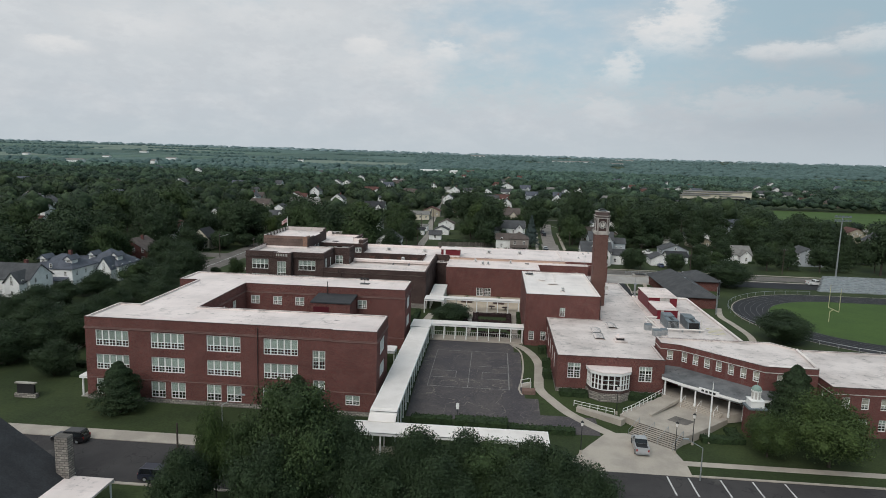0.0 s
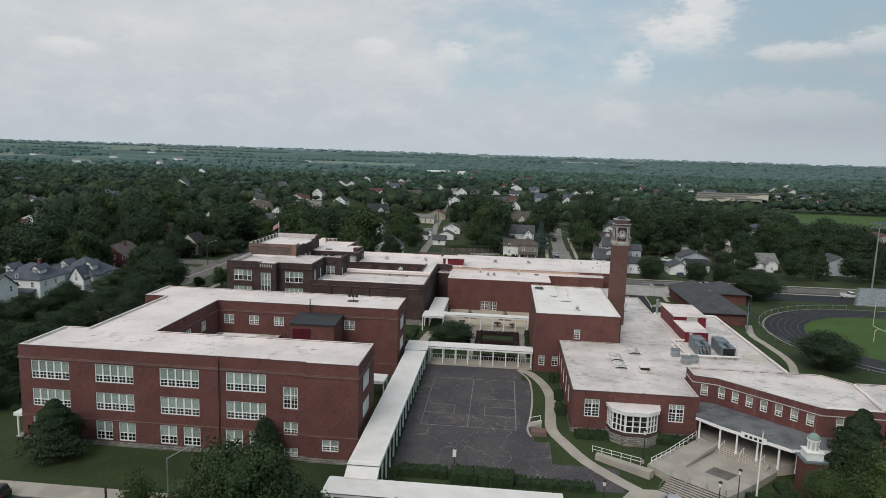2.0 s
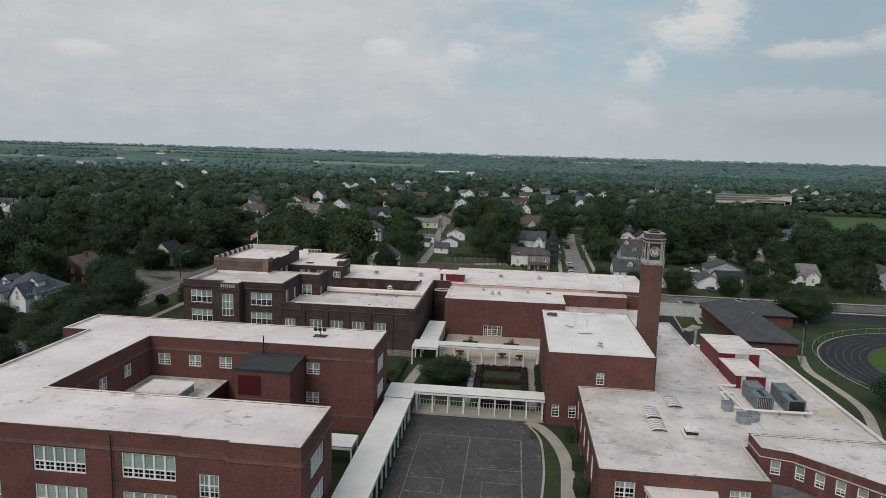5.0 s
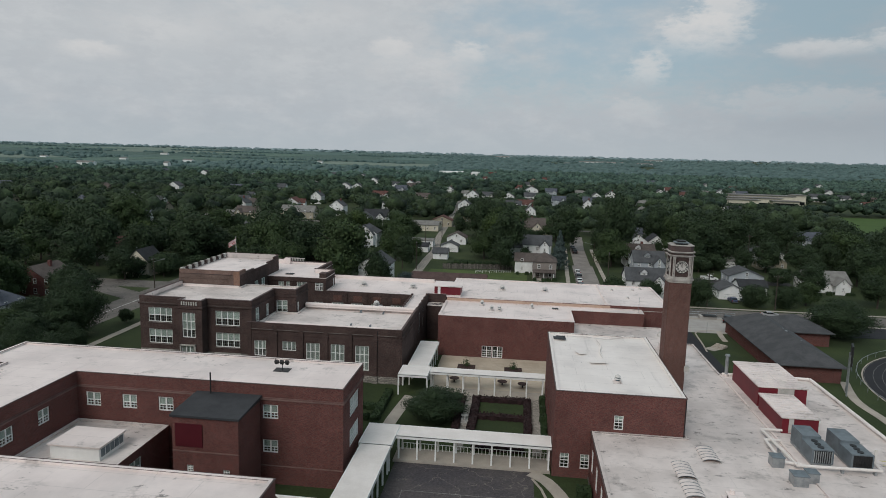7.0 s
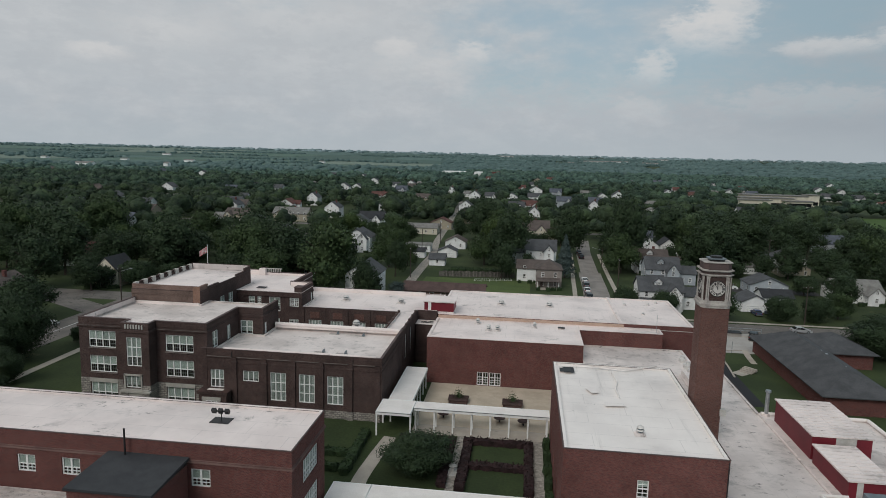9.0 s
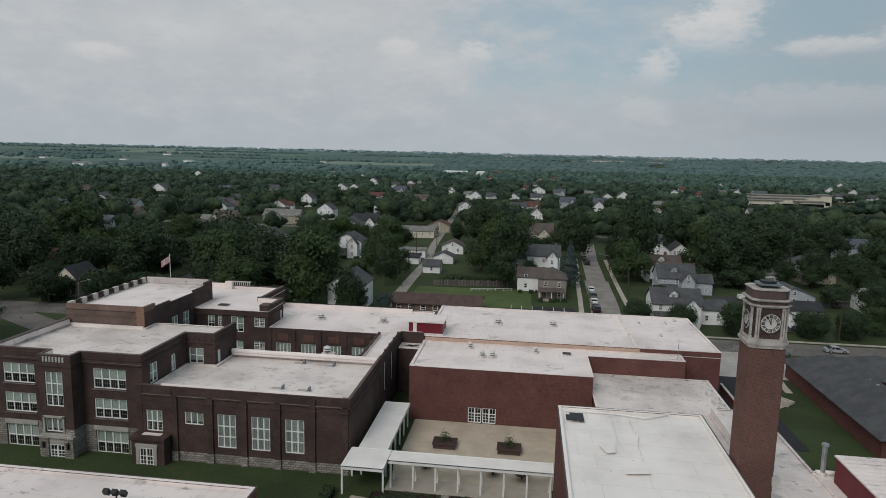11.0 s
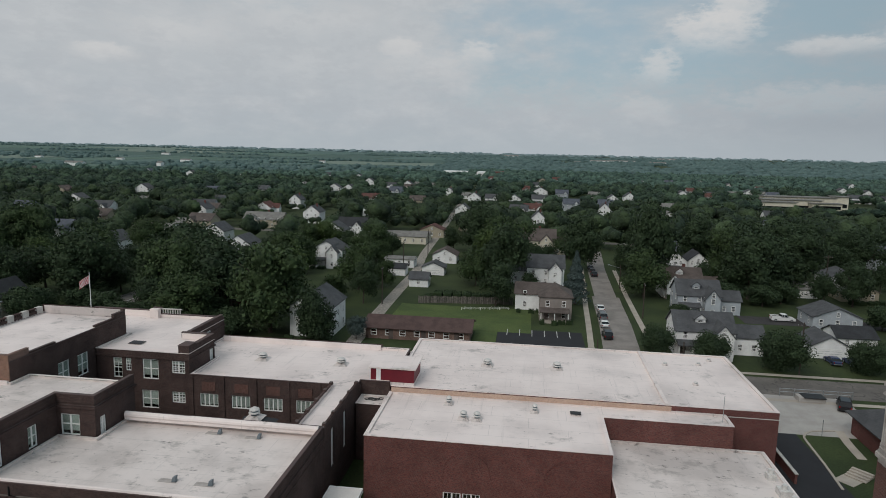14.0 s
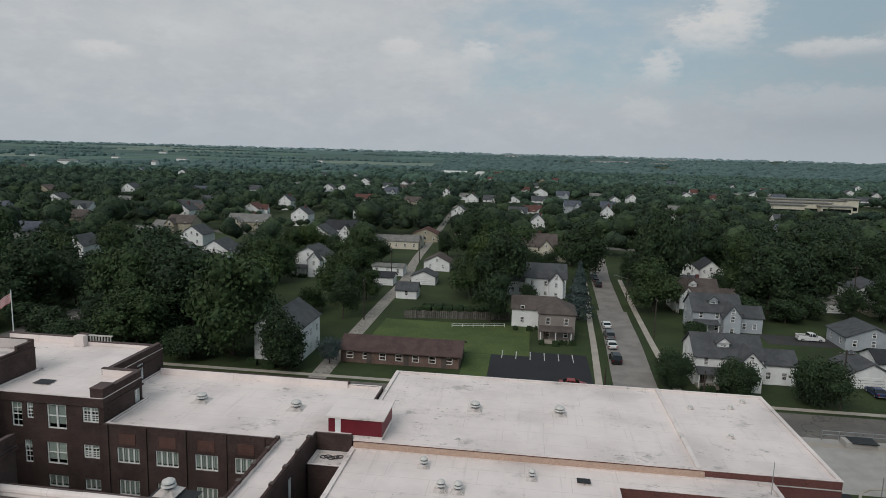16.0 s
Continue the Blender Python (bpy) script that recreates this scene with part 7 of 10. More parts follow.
ribbon("pavement_residential", [(20.9, 224), (21.4, 234), (22.4, 253.5), (23.3, 274), (24.8, 300), (26.2, 330)], 1.3, CONCRETE, 0.05, "concrete sidewalk on the residential street", "sidewalk", step=4)
ribbon("alley", [(-27.4, 221.6), (-28.2, 250), (-28.8, 285), (-29.2, 312), (-32.6, 350), (-36.5, 430), (-46, 600)], 3.2, GRAVEL_PATH, 0.04, "narrow worn alley between back yards", "alley", step=4)
road("road_cross", -420, 398, 420, 405, ASPHALT_OLD, "cross street among the houses", 0.03, step=12)
ribbon("road_west_diagonal", [(-94, 200), (-140, 222), (-200, 232), (-320, 236)], 7.0, ASPHALT_OLD, 0.035, "side street running west", "road", step=6)
YARD_CONCRETE = material("grey_yard_concrete", (0.40, 0.38, 0.355), (0.33, 0.31, 0.29), 4.0, 8, 0.9, grit=0.12)
road("north_lot", 39.5, 196, 61, 212.4, YARD_CONCRETE, "pale concrete loading yard", 0.035, "parking lot")
road("north_asphalt", 39.5, 165, 47.3, 196, ASPHALT_NEW, "dark fresh asphalt drive", 0.04, "driveway")
sheet("stall_lot", 1.6, 226.0, 20.2, 245.0, ASPHALT_NEW, 0.035, "dark asphalt parking lot with white stalls", "parking lot")
for k in range(6):
    sheet("stall_line", 3.6 + 2.75 * k, 240.0, 3.75 + 2.75 * k, 245.0, ROAD_PAINT, 0.05, "white stall line", "road marking", step=2)
ribbon("lawn_kerb", [(46.7, 179.7), (47.4, 186.6), (47.9, 193.4), (48.3, 195.5), (50.0, 197.4), (53.6, 198.2)], 0.32, CONCRETE, 0.12, "pale concrete kerb round the lawn", "kerb")
ribbon("lawn_walk", [(54.3, 198.4), (53.6, 194), (53.2, 189)], 1.2, CONCRETE, 0.05, "straight concrete path beside the lawn", "path")
ribbon("lawn_walk", [(47.6, 181.6), (49.5, 183.2), (51.2, 184.6)], 2.4, CONCRETE, 0.055, "short concrete path from the drive", "path")
garden_steps = thing("garden_steps", "low pale concrete steps beside the lawn", "steps", (50.6, 183.8, -0.3))
for k in range(4):
    Geo().block(pose(49.6 + 0.42 * k, 182.9 + 0.36 * k, -0.22 + 0.06 * k, 0, 0, 40), 0.42, 2.6, 0.14 + 0.1 * k).make("step", CONCRETE, garden_steps)
ramp_wall = thing("retaining_wall", "low brick retaining wall with pale coping", "wall", (41.6, 184.5, -0.3))
Geo().box(41.3, 180.2, -0.5, 41.6, 187.8, 1.0).make("wall_body", BRICK_NEW, ramp_wall)
Geo().box(41.24, 180.1, 1.0, 41.66, 187.9, 1.12).make("coping", CAST_STONE, ramp_wall)
sign_post = thing("sign_post", "thin steel post on the lawn", "post", (50.9, 196.0, -0.3))
Geo().tube((50.9, 196.0, -0.4), (50.9, 196.0, 2.2), 0.05).make("post", STEEL, sign_post)
dock = thing("loading_dock", "raised loading platform with dark steel deck", "platform", (55, 210.6, -0.3))
Geo().box(52.9, 209.6, -0.5, 57.0, 211.6, 0.55).make("dock_body", YARD_CONCRETE, dock)
Geo().box(53.6, 209.3, 0.555, 57.05, 211.65, 0.65).make("deck", DARK_METAL, dock)
ribbon("field_path", [(56.5, 108), (60.5, 120), (65.2, 134), (65.4, 146), (65.0, 155), (67.6, 165)], 1.6, CONCRETE, 0.05, "pale path beside the running track", "path")
sheet("far_field", 190, 420, 345, 560, FIELD_GRASS, 0.05, "bright mown playing field", "field", step=20)
# Sunlight is put into this grass colour: paler and yellower, with straw patches.
LAWN_SUNLIT = material("sunny_lawn", (0.082, 0.112, 0.034), (0.058, 0.086, 0.027), 9.0, 3.0, 0.95, grit=0.3, bump=0.6, third=(0.13, 0.13, 0.06), spots=0.64)
sheet("yard_lawn", -3.4, 226.0, 1.5, 241.9, LAWN_SUNLIT, 0.04, "bright mown lawn beside the parking lot", "lawn")
sheet("yard_lawn", -24.6, 242.0, 9.0, 264.5, LAWN_SUNLIT, 0.04, "bright mown lawn behind the low brick building", "lawn")
FENCE_WOOD = material("weathered_fence_wood", (0.16, 0.145, 0.13), (0.095, 0.085, 0.078), 0.5, 10, 0.95, grit=0.3, vary=0.3)
picket = thing("wood_fence", "weathered grey board fence round a back yard", "fence", (-8, 265, -0.3))
for k in range(54):
    x, y = -20.4 + 24.4 * k / 53, 266.2 + 3.4 * k / 53
    Geo().box(x - 0.19, y - 0.02, -0.35, x + 0.19, y + 0.02, 1.55 + 0.12 * math.sin(k * 5.1)).make("board", FENCE_WOOD, picket)
for k in range(9):
    x0 = -19.6 + 2.55 * k
    hedge(x0, 268.6 + 0.35 * k, x0 + 2.2, 271.6 + 0.35 * k + (k * 0.7) % 1.6, 1.5 + (k * 0.83) % 0.9, "overgrown garden shrub behind the board fence", name="shrub")
yard_fence = picket_rail("yard_railing", "low white rail in the back yard", [(-8.5, 260.3, -0.3), (3.3, 263, -0.3)], 0.8, 2.5)
gate_rail = thing("lot_railing", "pipe railing at the loading yard", "railing", (53, 211.6, -0.3))
for k in range(6):
    Geo().tube((50.6 + k * 2.3, 211.9, -0.4), (50.6 + k * 2.3, 211.9, 1.2), 0.06).make("post", STEEL, gate_rail)
for z in (0.6, 1.15):
    Geo().tube((50.6, 211.9, z), (62.1, 211.9, z), 0.05).make("rail", STEEL, gate_rail)

# ---- running track and field ----
def oval(r, cx=104.0, cy=156.0, run=90.0, n=28):
    left = [(cx + r * math.cos(math.pi / 2 + math.pi * i / n), cy + r * math.sin(math.pi / 2 + math.pi * i / n)) for i in range(n + 1)]
    right = [(cx + run + r * math.cos(-math.pi / 2 + math.pi * i / n), cy + r * math.sin(-math.pi / 2 + math.pi * i / n)) for i in range(n + 1)]
    return left + right


def oval_ring(name, r0, r1, z, mat, label, category, parent=None):
    a, b = oval(r0), oval(r1)
    n = len(a)
    g = Geo().add([(*p, z) for p in a] + [(*p, z) for p in b], [(i, (i + 1) % n, n + (i + 1) % n, n + i) for i in range(n)])
    g.f = [tuple(reversed(f)) for f in g.f]
    return tagged(g.make(name, mat), label, category, "", "structure")


oval_ring("running_track", 24.4, 33.8, -0.24, ASPHALT_NEW, "dark running track with white lane lines", "running track")
for k in range(7):
    oval_ring("lane_line", 24.5 + k * 1.52, 24.57 + k * 1.52, -0.225, LINE_FADED, "white lane line", "painted line")
oval_ring("track_kerb", 33.82, 34.1, -0.2, CONCRETE, "pale concrete kerb round the track", "kerb")
track_rail = thing("track_railing", "galvanised pipe railing round the running track", "railing", (70, 156, -0.3))
rim = oval(35.0)
for k, (a, b) in enumerate(zip(rim[:-1], rim[1:])):
    if a[0] < 130 and b[0] < 130:
        Geo().tube((*a, 0.75), (*b, 0.75), 0.05, n=5).make("rail", STEEL, track_rail)
        Geo().tube((*a, -0.4), (*a, 0.75), 0.05, n=5).make("post", STEEL, track_rail)
Geo().add([(*p, -0.26) for p in oval(24.4)], [tuple(range(58))]).make("infield", FIELD_GRASS)
tagged(bpy.data.objects["infield"], "bright green infield turf", "field", "", "structure")
goal = thing("goal_post", "yellow-white football goal post on the field", "goal post", (93.5, 155, -0.25))
POST = material("cream_painted_steel", (0.62, 0.58, 0.36), None, 1.0, 9, 0.5, bump=0.0)
Geo().tube((92.6, 155, -0.3), (92.6, 155, 2.4), 0.09).tube((92.6, 155, 2.4), (93.5, 155, 3.0), 0.09).make("base_post", POST, goal)
Geo().tube((93.5, 152.3, 3.0), (93.5, 157.7, 3.0), 0.08).make("crossbar", POST, goal)
for y in (152.3, 157.7):
    Geo().tube((93.5, y, 3.0), (93.5, y, 9.2), 0.07).make("upright", POST, goal)
sheet("track_lot", 83.0, 199.0, 126.0, 211.4, ASPHALT_NEW, 0.035, "dark asphalt lot beside the grandstand", "parking lot")
stand = thing("grandstand", "grey metal grandstand beside the track", "grandstand", (128, 205, -0.25))
for k in range(9):
    Geo().box(109.5 + k * 0.9, 196.5 + k * 1.6, -0.3 + k * 0.25, 180, 198.3 + k * 1.6, 0.0 + k * 0.27).make("tier", STEEL, stand)
Geo().box(117, 210.9, -0.3, 180, 211.2, 2.6).make("back_rail", STEEL, stand)
mast = thing("floodlight_mast", "tall floodlight mast beside the field", "floodlight mast", (125.9, 220.0, -0.3))
Geo().tube((125.9, 220.0, -0.4), (125.9, 220.0, 22.6), 0.3, 0.16, 10).make("pole", STEEL, mast)
for k, z in enumerate((20.8, 22.2)):
    Geo().box(123.2, 219.9, z, 128.6, 220.1, z + 0.15).make("crossarm", STEEL, mast)
    for i in range(5):
        Geo().box(123.3 + i * 1.2, 219.6, z + 0.15, 124.0 + i * 1.2, 220.0, z + 0.75).make("lamp_head", UNIT_GREY, mast)
board = thing("scoreboard", "dark scoreboard on posts beside the track", "scoreboard", (64.9, 158, -0.3))
turned = Matrix.Translation((64.9, 158.0, 0)) @ pose(0, 0, 0, 0, 0, 68)
for x in (-1.1, 1.1):
    Geo().tube(turned @ Vector((x, 0.2, -0.4)), turned @ Vector((x, 0.2, 7.2)), 0.14).make("post", STEEL, board)
Geo().block(turned @ pose(0, 0, 5.2), 3.0, 0.3, 3.6).make("panel", DARK_METAL, board)
for z in (4.2, 5.2, 6.2):
    Geo().block(turned @ pose(0, -0.18, z + 0.17), 2.4, 0.06, 0.35).make("bar", UNIT_GREY, board)


# ---- houses ----
def wallpaint(name, c):
    return material(name, c, tuple(v * 0.86 for v in c), 2.5, 5, 0.8, bump=0.15, grit=0.08)


SIDING = {"white": wallpaint("white_siding", (0.84, 0.84, 0.83)), "cream": wallpaint("cream_siding", (0.66, 0.61, 0.50)), "grey": wallpaint("blue_grey_siding", (0.40, 0.43, 0.46)), "taupe": wallpaint("taupe_siding", (0.27, 0.235, 0.215)), "tan": wallpaint("tan_siding", (0.38, 0.34, 0.26)), "brick": BRICK_NEW, "navy": wallpaint("dark_blue_siding", (0.09, 0.10, 0.13))}
SHINGLE = {"grey": material("grey_shingles", (0.088, 0.091, 0.096), (0.062, 0.064, 0.068), 2.0, 5, 0.9, grit=0.25), "slate": material("blue_grey_shingles", (0.10, 0.11, 0.135), (0.072, 0.08, 0.098), 2.0, 5, 0.85, grit=0.25), "brown": material("brown_shingles", (0.115, 0.094, 0.085), (0.082, 0.066, 0.060), 2.0, 5, 0.9, grit=0.25), "dark": material("dark_shingles", (0.04, 0.042, 0.046), (0.03, 0.031, 0.034), 2.0, 5, 0.9, grit=0.25), "worn": material("worn_grey_shingles", (0.082, 0.084, 0.088), (0.058, 0.060, 0.064), 3.0, 5, 0.9, grit=0.25), "red": material("red_brown_shingles", (0.13, 0.062, 0.052), (0.09, 0.044, 0.038), 2.0, 5, 0.9, grit=0.2), "pale": material("weathered_pale_shingles", (0.22, 0.215, 0.20), (0.16, 0.155, 0.145), 2.0, 5, 0.9, grit=0.2)}


def gable(ob, x0, y0, x1, y1, z0, eave, rise, axis, wall, roof, over=0.35, hip=False):
    """A gabled (or hipped) volume: walls and roof as parts of ob."""
    cx, cy = (x0 + x1) / 2, (y0 + y1) / 2
    g = Geo()
    if hip:
        g.box(x0, y0, z0, x1, y1, eave)
    elif axis == "x":
        g.add([(x0, y0, z0), (x1, y0, z0), (x1, y1, z0), (x0, y1, z0), (x0, y0, eave), (x1, y0, eave), (x1, y1, eave), (x0, y1, eave), (x0, cy, eave + rise), (x1, cy, eave + rise)],
              [(0, 1, 5, 4), (1, 2, 6, 9, 5), (2, 3, 7, 6), (3, 0, 4, 8, 7), (3, 2, 1, 0), (4, 5, 9, 8), (6, 7, 8, 9)])
    else:
        g.add([(x0, y0, z0), (x1, y0, z0), (x1, y1, z0), (x0, y1, z0), (x0, y0, eave), (x1, y0, eave), (x1, y1, eave), (x0, y1, eave), (cx, y0, eave + rise), (cx, y1, eave + rise)],
              [(0, 1, 5, 8, 4), (1, 2, 6, 5), (2, 3, 7, 9, 6), (3, 0, 4, 7), (3, 2, 1, 0), (5, 6, 9, 8), (7, 4, 8, 9)])
    g.make("wall", wall, ob)
    t = 0.16
    if hip:
        a, b, c, d = (x0 - over, y0 - over), (x1 + over, y0 - over), (x1 + over, y1 + over), (x0 - over, y1 + over)
        run = min(x1 - x0, y1 - y0) / 2 * 0.92
        r0, r1 = ((x0 + run, cy), (x1 - run, cy)) if x1 - x0 > y1 - y0 else ((cx, y0 + run), (cx, y1 - run))
        top = eave + rise
        rg = Geo()
        if x1 - x0 > y1 - y0:
            faces = [(a, b, r1, r0), (b, c, r1), (c, d, r0, r1), (d, a, r0)]
        else:
            faces = [(a, b, r0), (b, c, r1, r0), (c, d, r1), (d, a, r0, r1)]
        for f in faces:
            rg.add([(*p, eave if p not in (r0, r1) else top) for p in f], [tuple(range(len(f)))])
        rg.box(a[0], a[1], eave - t, c[0], c[1], eave)
        rg.make("roof", roof, ob)
        return
    half = (y1 - y0) / 2 if axis == "x" else (x1 - x0) / 2
    slope = rise / half
    for s in (-1, 1):
        lo = eave - over * slope
        if axis == "x":
            e = (y0 - over) if s < 0 else (y1 + over)
            q = [(x0 - over, e, lo), (x1 + over, e, lo), (x1 + over, cy, eave + rise), (x0 - over, cy, eave + rise)]
        else:
            e = (x0 - over) if s < 0 else (x1 + over)
            q = [(e, y0 - over, lo), (e, y1 + over, lo), (cx, y1 + over, eave + rise), (cx, y0 - over, eave + rise)]
        Geo().add([(x, y, z + 0.02) for x, y, z in q] + [(x, y, z + 0.02 + t) for x, y, z in q], [(3, 2, 1, 0), (4, 5, 6, 7), (0, 1, 5, 4), (1, 2, 6, 5), (2, 3, 7, 6), (3, 0, 4, 7)]).make("roof", roof, ob)


def house_windows(ob, x0, y0, x1, y1, z0, eave, rise=0.0, axis="x", few=False):
    floors = [0.9] if eave - z0 < 4 else [0.9, 3.6]
    for z in floors:
        for a, b in (((x0, y0), (x1, y0)), ((x0, y1), (x0, y0)), ((x1, y0), (x1, y1)))[:1 if few else 3]:
            length = math.dist(a, b)
            n = max(1, int(length / (4.5 if few else 3.2)))
            for k in range(n):
                if few:
                    far_window(ob, a, b, length * (k + 0.5) / n, z0 + z)
                else:
                    put_window(ob, a, b, length * (k + 0.5) / n, z0 + z, 0.95, 1.45, "house", deep=-0.06)
    if rise > 2 and axis == "y":
        put_window(ob, (x0, y0), (x1, y0), (x1 - x0) / 2, eave + 0.1, 0.85, 1.2, "house", deep=-0.06)


def house(x, y, w, d, h, rise, axis, wall, roof, label, wing=0, porch=False, chimney=False, hip=False, garage=False, windows=True, name="house", category="house", few=False, dormers=0, ell=0):
    z = ground_z(x, y)
    ob = thing(name, label, category, (x, y, z), "houses" if name == "house" else "outbuildings")
    x0, x1, y0, y1 = x - w / 2, x + w / 2, y - d / 2, y + d / 2
    wm, rm = SIDING[wall], SHINGLE[roof]
    gable(ob, x0, y0, x1, y1, z - 0.3, z + h, rise, axis, wm, rm, hip=hip)
    if windows:
        house_windows(ob, x0, y0, x1, y1, z, z + h, rise, axis, few)
    if wing:
        wx0, wx1 = (x + w * 0.08, x + w * 0.42) if wing > 0 else (x - w * 0.42, x - w * 0.08)
        gable(ob, wx0, y0 - 2.6, wx1, y, z - 0.3, z + h - 0.3, rise * 0.72, "y", wm, rm)
        house_windows(ob, wx0, y0 - 2.6, wx1, y0, z, z + h, 3, "y", few)
    for k in range(dormers):
        dx = x0 + w * (k + 0.5) / dormers + (w * 0.04 if k % 2 else -w * 0.06)
        mid = z + h + rise * 0.42
        Geo().box(dx - 1.0, y0 + d * 0.20, z + h, dx + 1.0, y0 + d * 0.42, mid + 0.9).make("dormer", wm, ob)
        gable(ob, dx - 1.1, y0 + d * 0.16, dx + 1.1, y0 + d * 0.5, mid + 0.86, mid + 0.9, 0.95, "y", wm, rm, 0.25)
        put_window(ob, (dx - 1.0, y0 + d * 0.20), (dx + 1.0, y0 + d * 0.20), 1.0, mid - 0.45, 1.1, 1.1, "house", deep=-0.06)
    if ell:
        ex0, ex1 = (x1 - 0.2, x1 + ell) if ell > 0 else (x0 + ell, x0 + 0.2)
        gable(ob, ex0, y - d * 0.22, ex1, y + d * 0.42, z - 0.3, z + h * 0.72, rise * 0.62, "x", wm, rm)
        for k in range(2):
            put_window(ob, (ex0, y - d * 0.22), (ex1, y - d * 0.22), (ex1 - ex0) * (0.3 + 0.4 * k), z + 0.9, 0.95, 1.45, "house", deep=-0.06)
    if porch:
        px0, px1 = x0 + 0.3, x0 + w * (0.5 if wing else 0.9)
        Geo().box(px0, y0 - 2.2, z - 0.2, px1, y0, z + 0.35).make("porch_floor", CONCRETE, ob)
        Geo().add([(px0 - 0.2, y0 - 2.5, z + 2.6), (px1 + 0.2, y0 - 2.5, z + 2.6), (px1 + 0.2, y0, z + 3.2), (px0 - 0.2, y0, z + 3.2), (px0 - 0.2, y0 - 2.5, z + 2.75), (px1 + 0.2, y0 - 2.5, z + 2.75), (px1 + 0.2, y0, z + 3.35), (px0 - 0.2, y0, z + 3.35)], [(3, 2, 1, 0), (4, 5, 6, 7), (0, 1, 5, 4), (1, 2, 6, 5), (2, 3, 7, 6), (3, 0, 4, 7)]).make("porch_roof", rm, ob)
        n = max(2, int((px1 - px0) / 2.4))
        for k in range(n + 1):
            xx = px0 + 0.1 + (px1 - px0 - 0.2) * k / n
            Geo().box(xx - 0.09, y0 - 2.3, z + 0.3, xx + 0.09, y0 - 2.12, z + 2.65).make("porch_post", WHITE_PAINT, ob)
        Geo().box(px0 + 0.8, y0 - 0.06, z + 0.35, px0 + 1.75, y0 + 0.02, z + 2.4).make("door", SHINGLE["brown"], ob)
    if chimney:
        Geo().box(x + 0.8, y + 0.6, z + h, x + 1.6, y + 1.4, z + h + rise + 0.9).make("chimney", BRICK_NEW, ob)
    if garage:
        Geo().box(x - 2.3, y0 - 0.05, z, x + 2.3, y0 + 0.02, z + 2.1).make("garage_door", WHITE_PAINT, ob)
        for k in range(4):
            Geo().box(x - 2.3, y0 - 0.07, z + 0.5 * k + 0.02, x + 2.3, y0 - 0.05, z + 0.5 * k + 0.06).make("seam", UNIT_GREY, ob)
    return ob


TOWN = [
    (43.4, 237, 11.5, 9, 5.2, 3.0, "x", "white", "grey", 1, True, False), (50.8, 272.5, 10.5, 9, 5.2, 3.2, "x", "grey", "grey", 1, True, False), (51.3, 294, 11, 9, 5.0, 3.0, "x", "white", "brown", -1, True, True),
    (56.6, 331, 8, 10, 5.0, 3.0, "y", "white", "grey", 0, True, False), (64.6, 332, 8, 9, 4.5, 3.2, "y", "white", "dark", 0, False, False), (14.6, 258.6, 7.6, 9, 6.0, 2.4, "x", "taupe", "brown", 0, True, False),
    (9.6, 268.6, 9.6, 8, 4.2, 2.2, "x", "white", "brown", 0, False, False), (13, 300.5, 11, 10, 5.8, 3.2, "x", "white", "grey", 1, False, False), (10.5, 362, 15, 12, 6.0, 4.0, "x", "cream", "brown", 1, False, True),
    (-45, 378, 18, 8, 3.2, 1.8, "x", "cream", "pale", 0, False, False), (-37, 402, 11, 9, 3.4, 2.4, "y", "tan", "red", 0, False, False), (-60, 316, 11, 10, 5.8, 3.0, "y", "white", "grey", 1, True, False),
    (-72, 390, 13, 10, 5.5, 3.4, "x", "white", "dark", 1, False, False), (-37.5, 235, 9, 11, 6.5, 3.0, "y", "white", "grey", 0, False, False), (-106, 312, 14, 10, 5.0, 3.6, "x", "white", "grey", 1, True, False),
    (-96, 326, 10, 10, 4.8, 3.2, "y", "white", "grey", 0, False, False), (80.6, 265.5, 11, 9, 2.9, 2.2, "y", "grey", "grey", 0, False, False), (106, 318, 12, 10, 3.6, 2.2, "y", "white", "grey", 0, False, False),
    (-155, 372, 13, 8, 3.0, 2.0, "x", "white", "pale", 0, True, False), (-155, 392, 8, 8, 3.0, 2.4, "x", "white", "pale", 0, False, False), (-124, 414, 20, 10, 4.2, 3.2, "x", "tan", "pale", -1, False, True),
    (-181, 341, 15, 11, 6.0, 3.0, "x", "white", "slate", 0, False, False), (-172, 448, 14, 9, 5.0, 3.0, "x", "cream", "brown", 1, False, False), (13, 533, 9, 9, 5.0, 3.0, "y", "white", "grey", 0, False, False),
    (-111, 452, 8, 8, 5.0, 3.0, "y", "white", "grey", 0, False, False), (103, 259, 13, 10, 3.2, 3.0, "x", "white", "pale", 1, False, False), (130, 255, 12, 10, 4.2, 3.0, "y", "grey", "grey", 0, False, False),
    (186, 305, 10, 9, 5.5, 3.4, "y", "white", "grey", 0, False, False), (194, 344, 14, 11, 4.4, 3.2, "y", "tan", "red", 0, False, False), (101, 299, 10, 8, 3.0, 2.4, "y", "tan", "pale", 0, False, False),
    (-119.5, 156.5, 12.5, 12, 5.7, 3.3, "y", "white", "slate", 0, True, True), (-113.5, 169.5, 12, 12, 4.6, 4.2, "x", "white", "slate", 1, True, False), (-123, 143, 12, 9, 4.8, 3.4, "x", "white", "grey", 1, False, True),
    (-122, 200, 13, 11, 4.0, 4.0, "y", "brick", "brown", 0, False, True), (-112, 232, 7.5, 9, 4.6, 3.6, "y", "cream", "dark", 0, True, False), (-64, 258, 9, 8, 4.4, 3.6, "y", "brick", "red", 0, False, False),
]
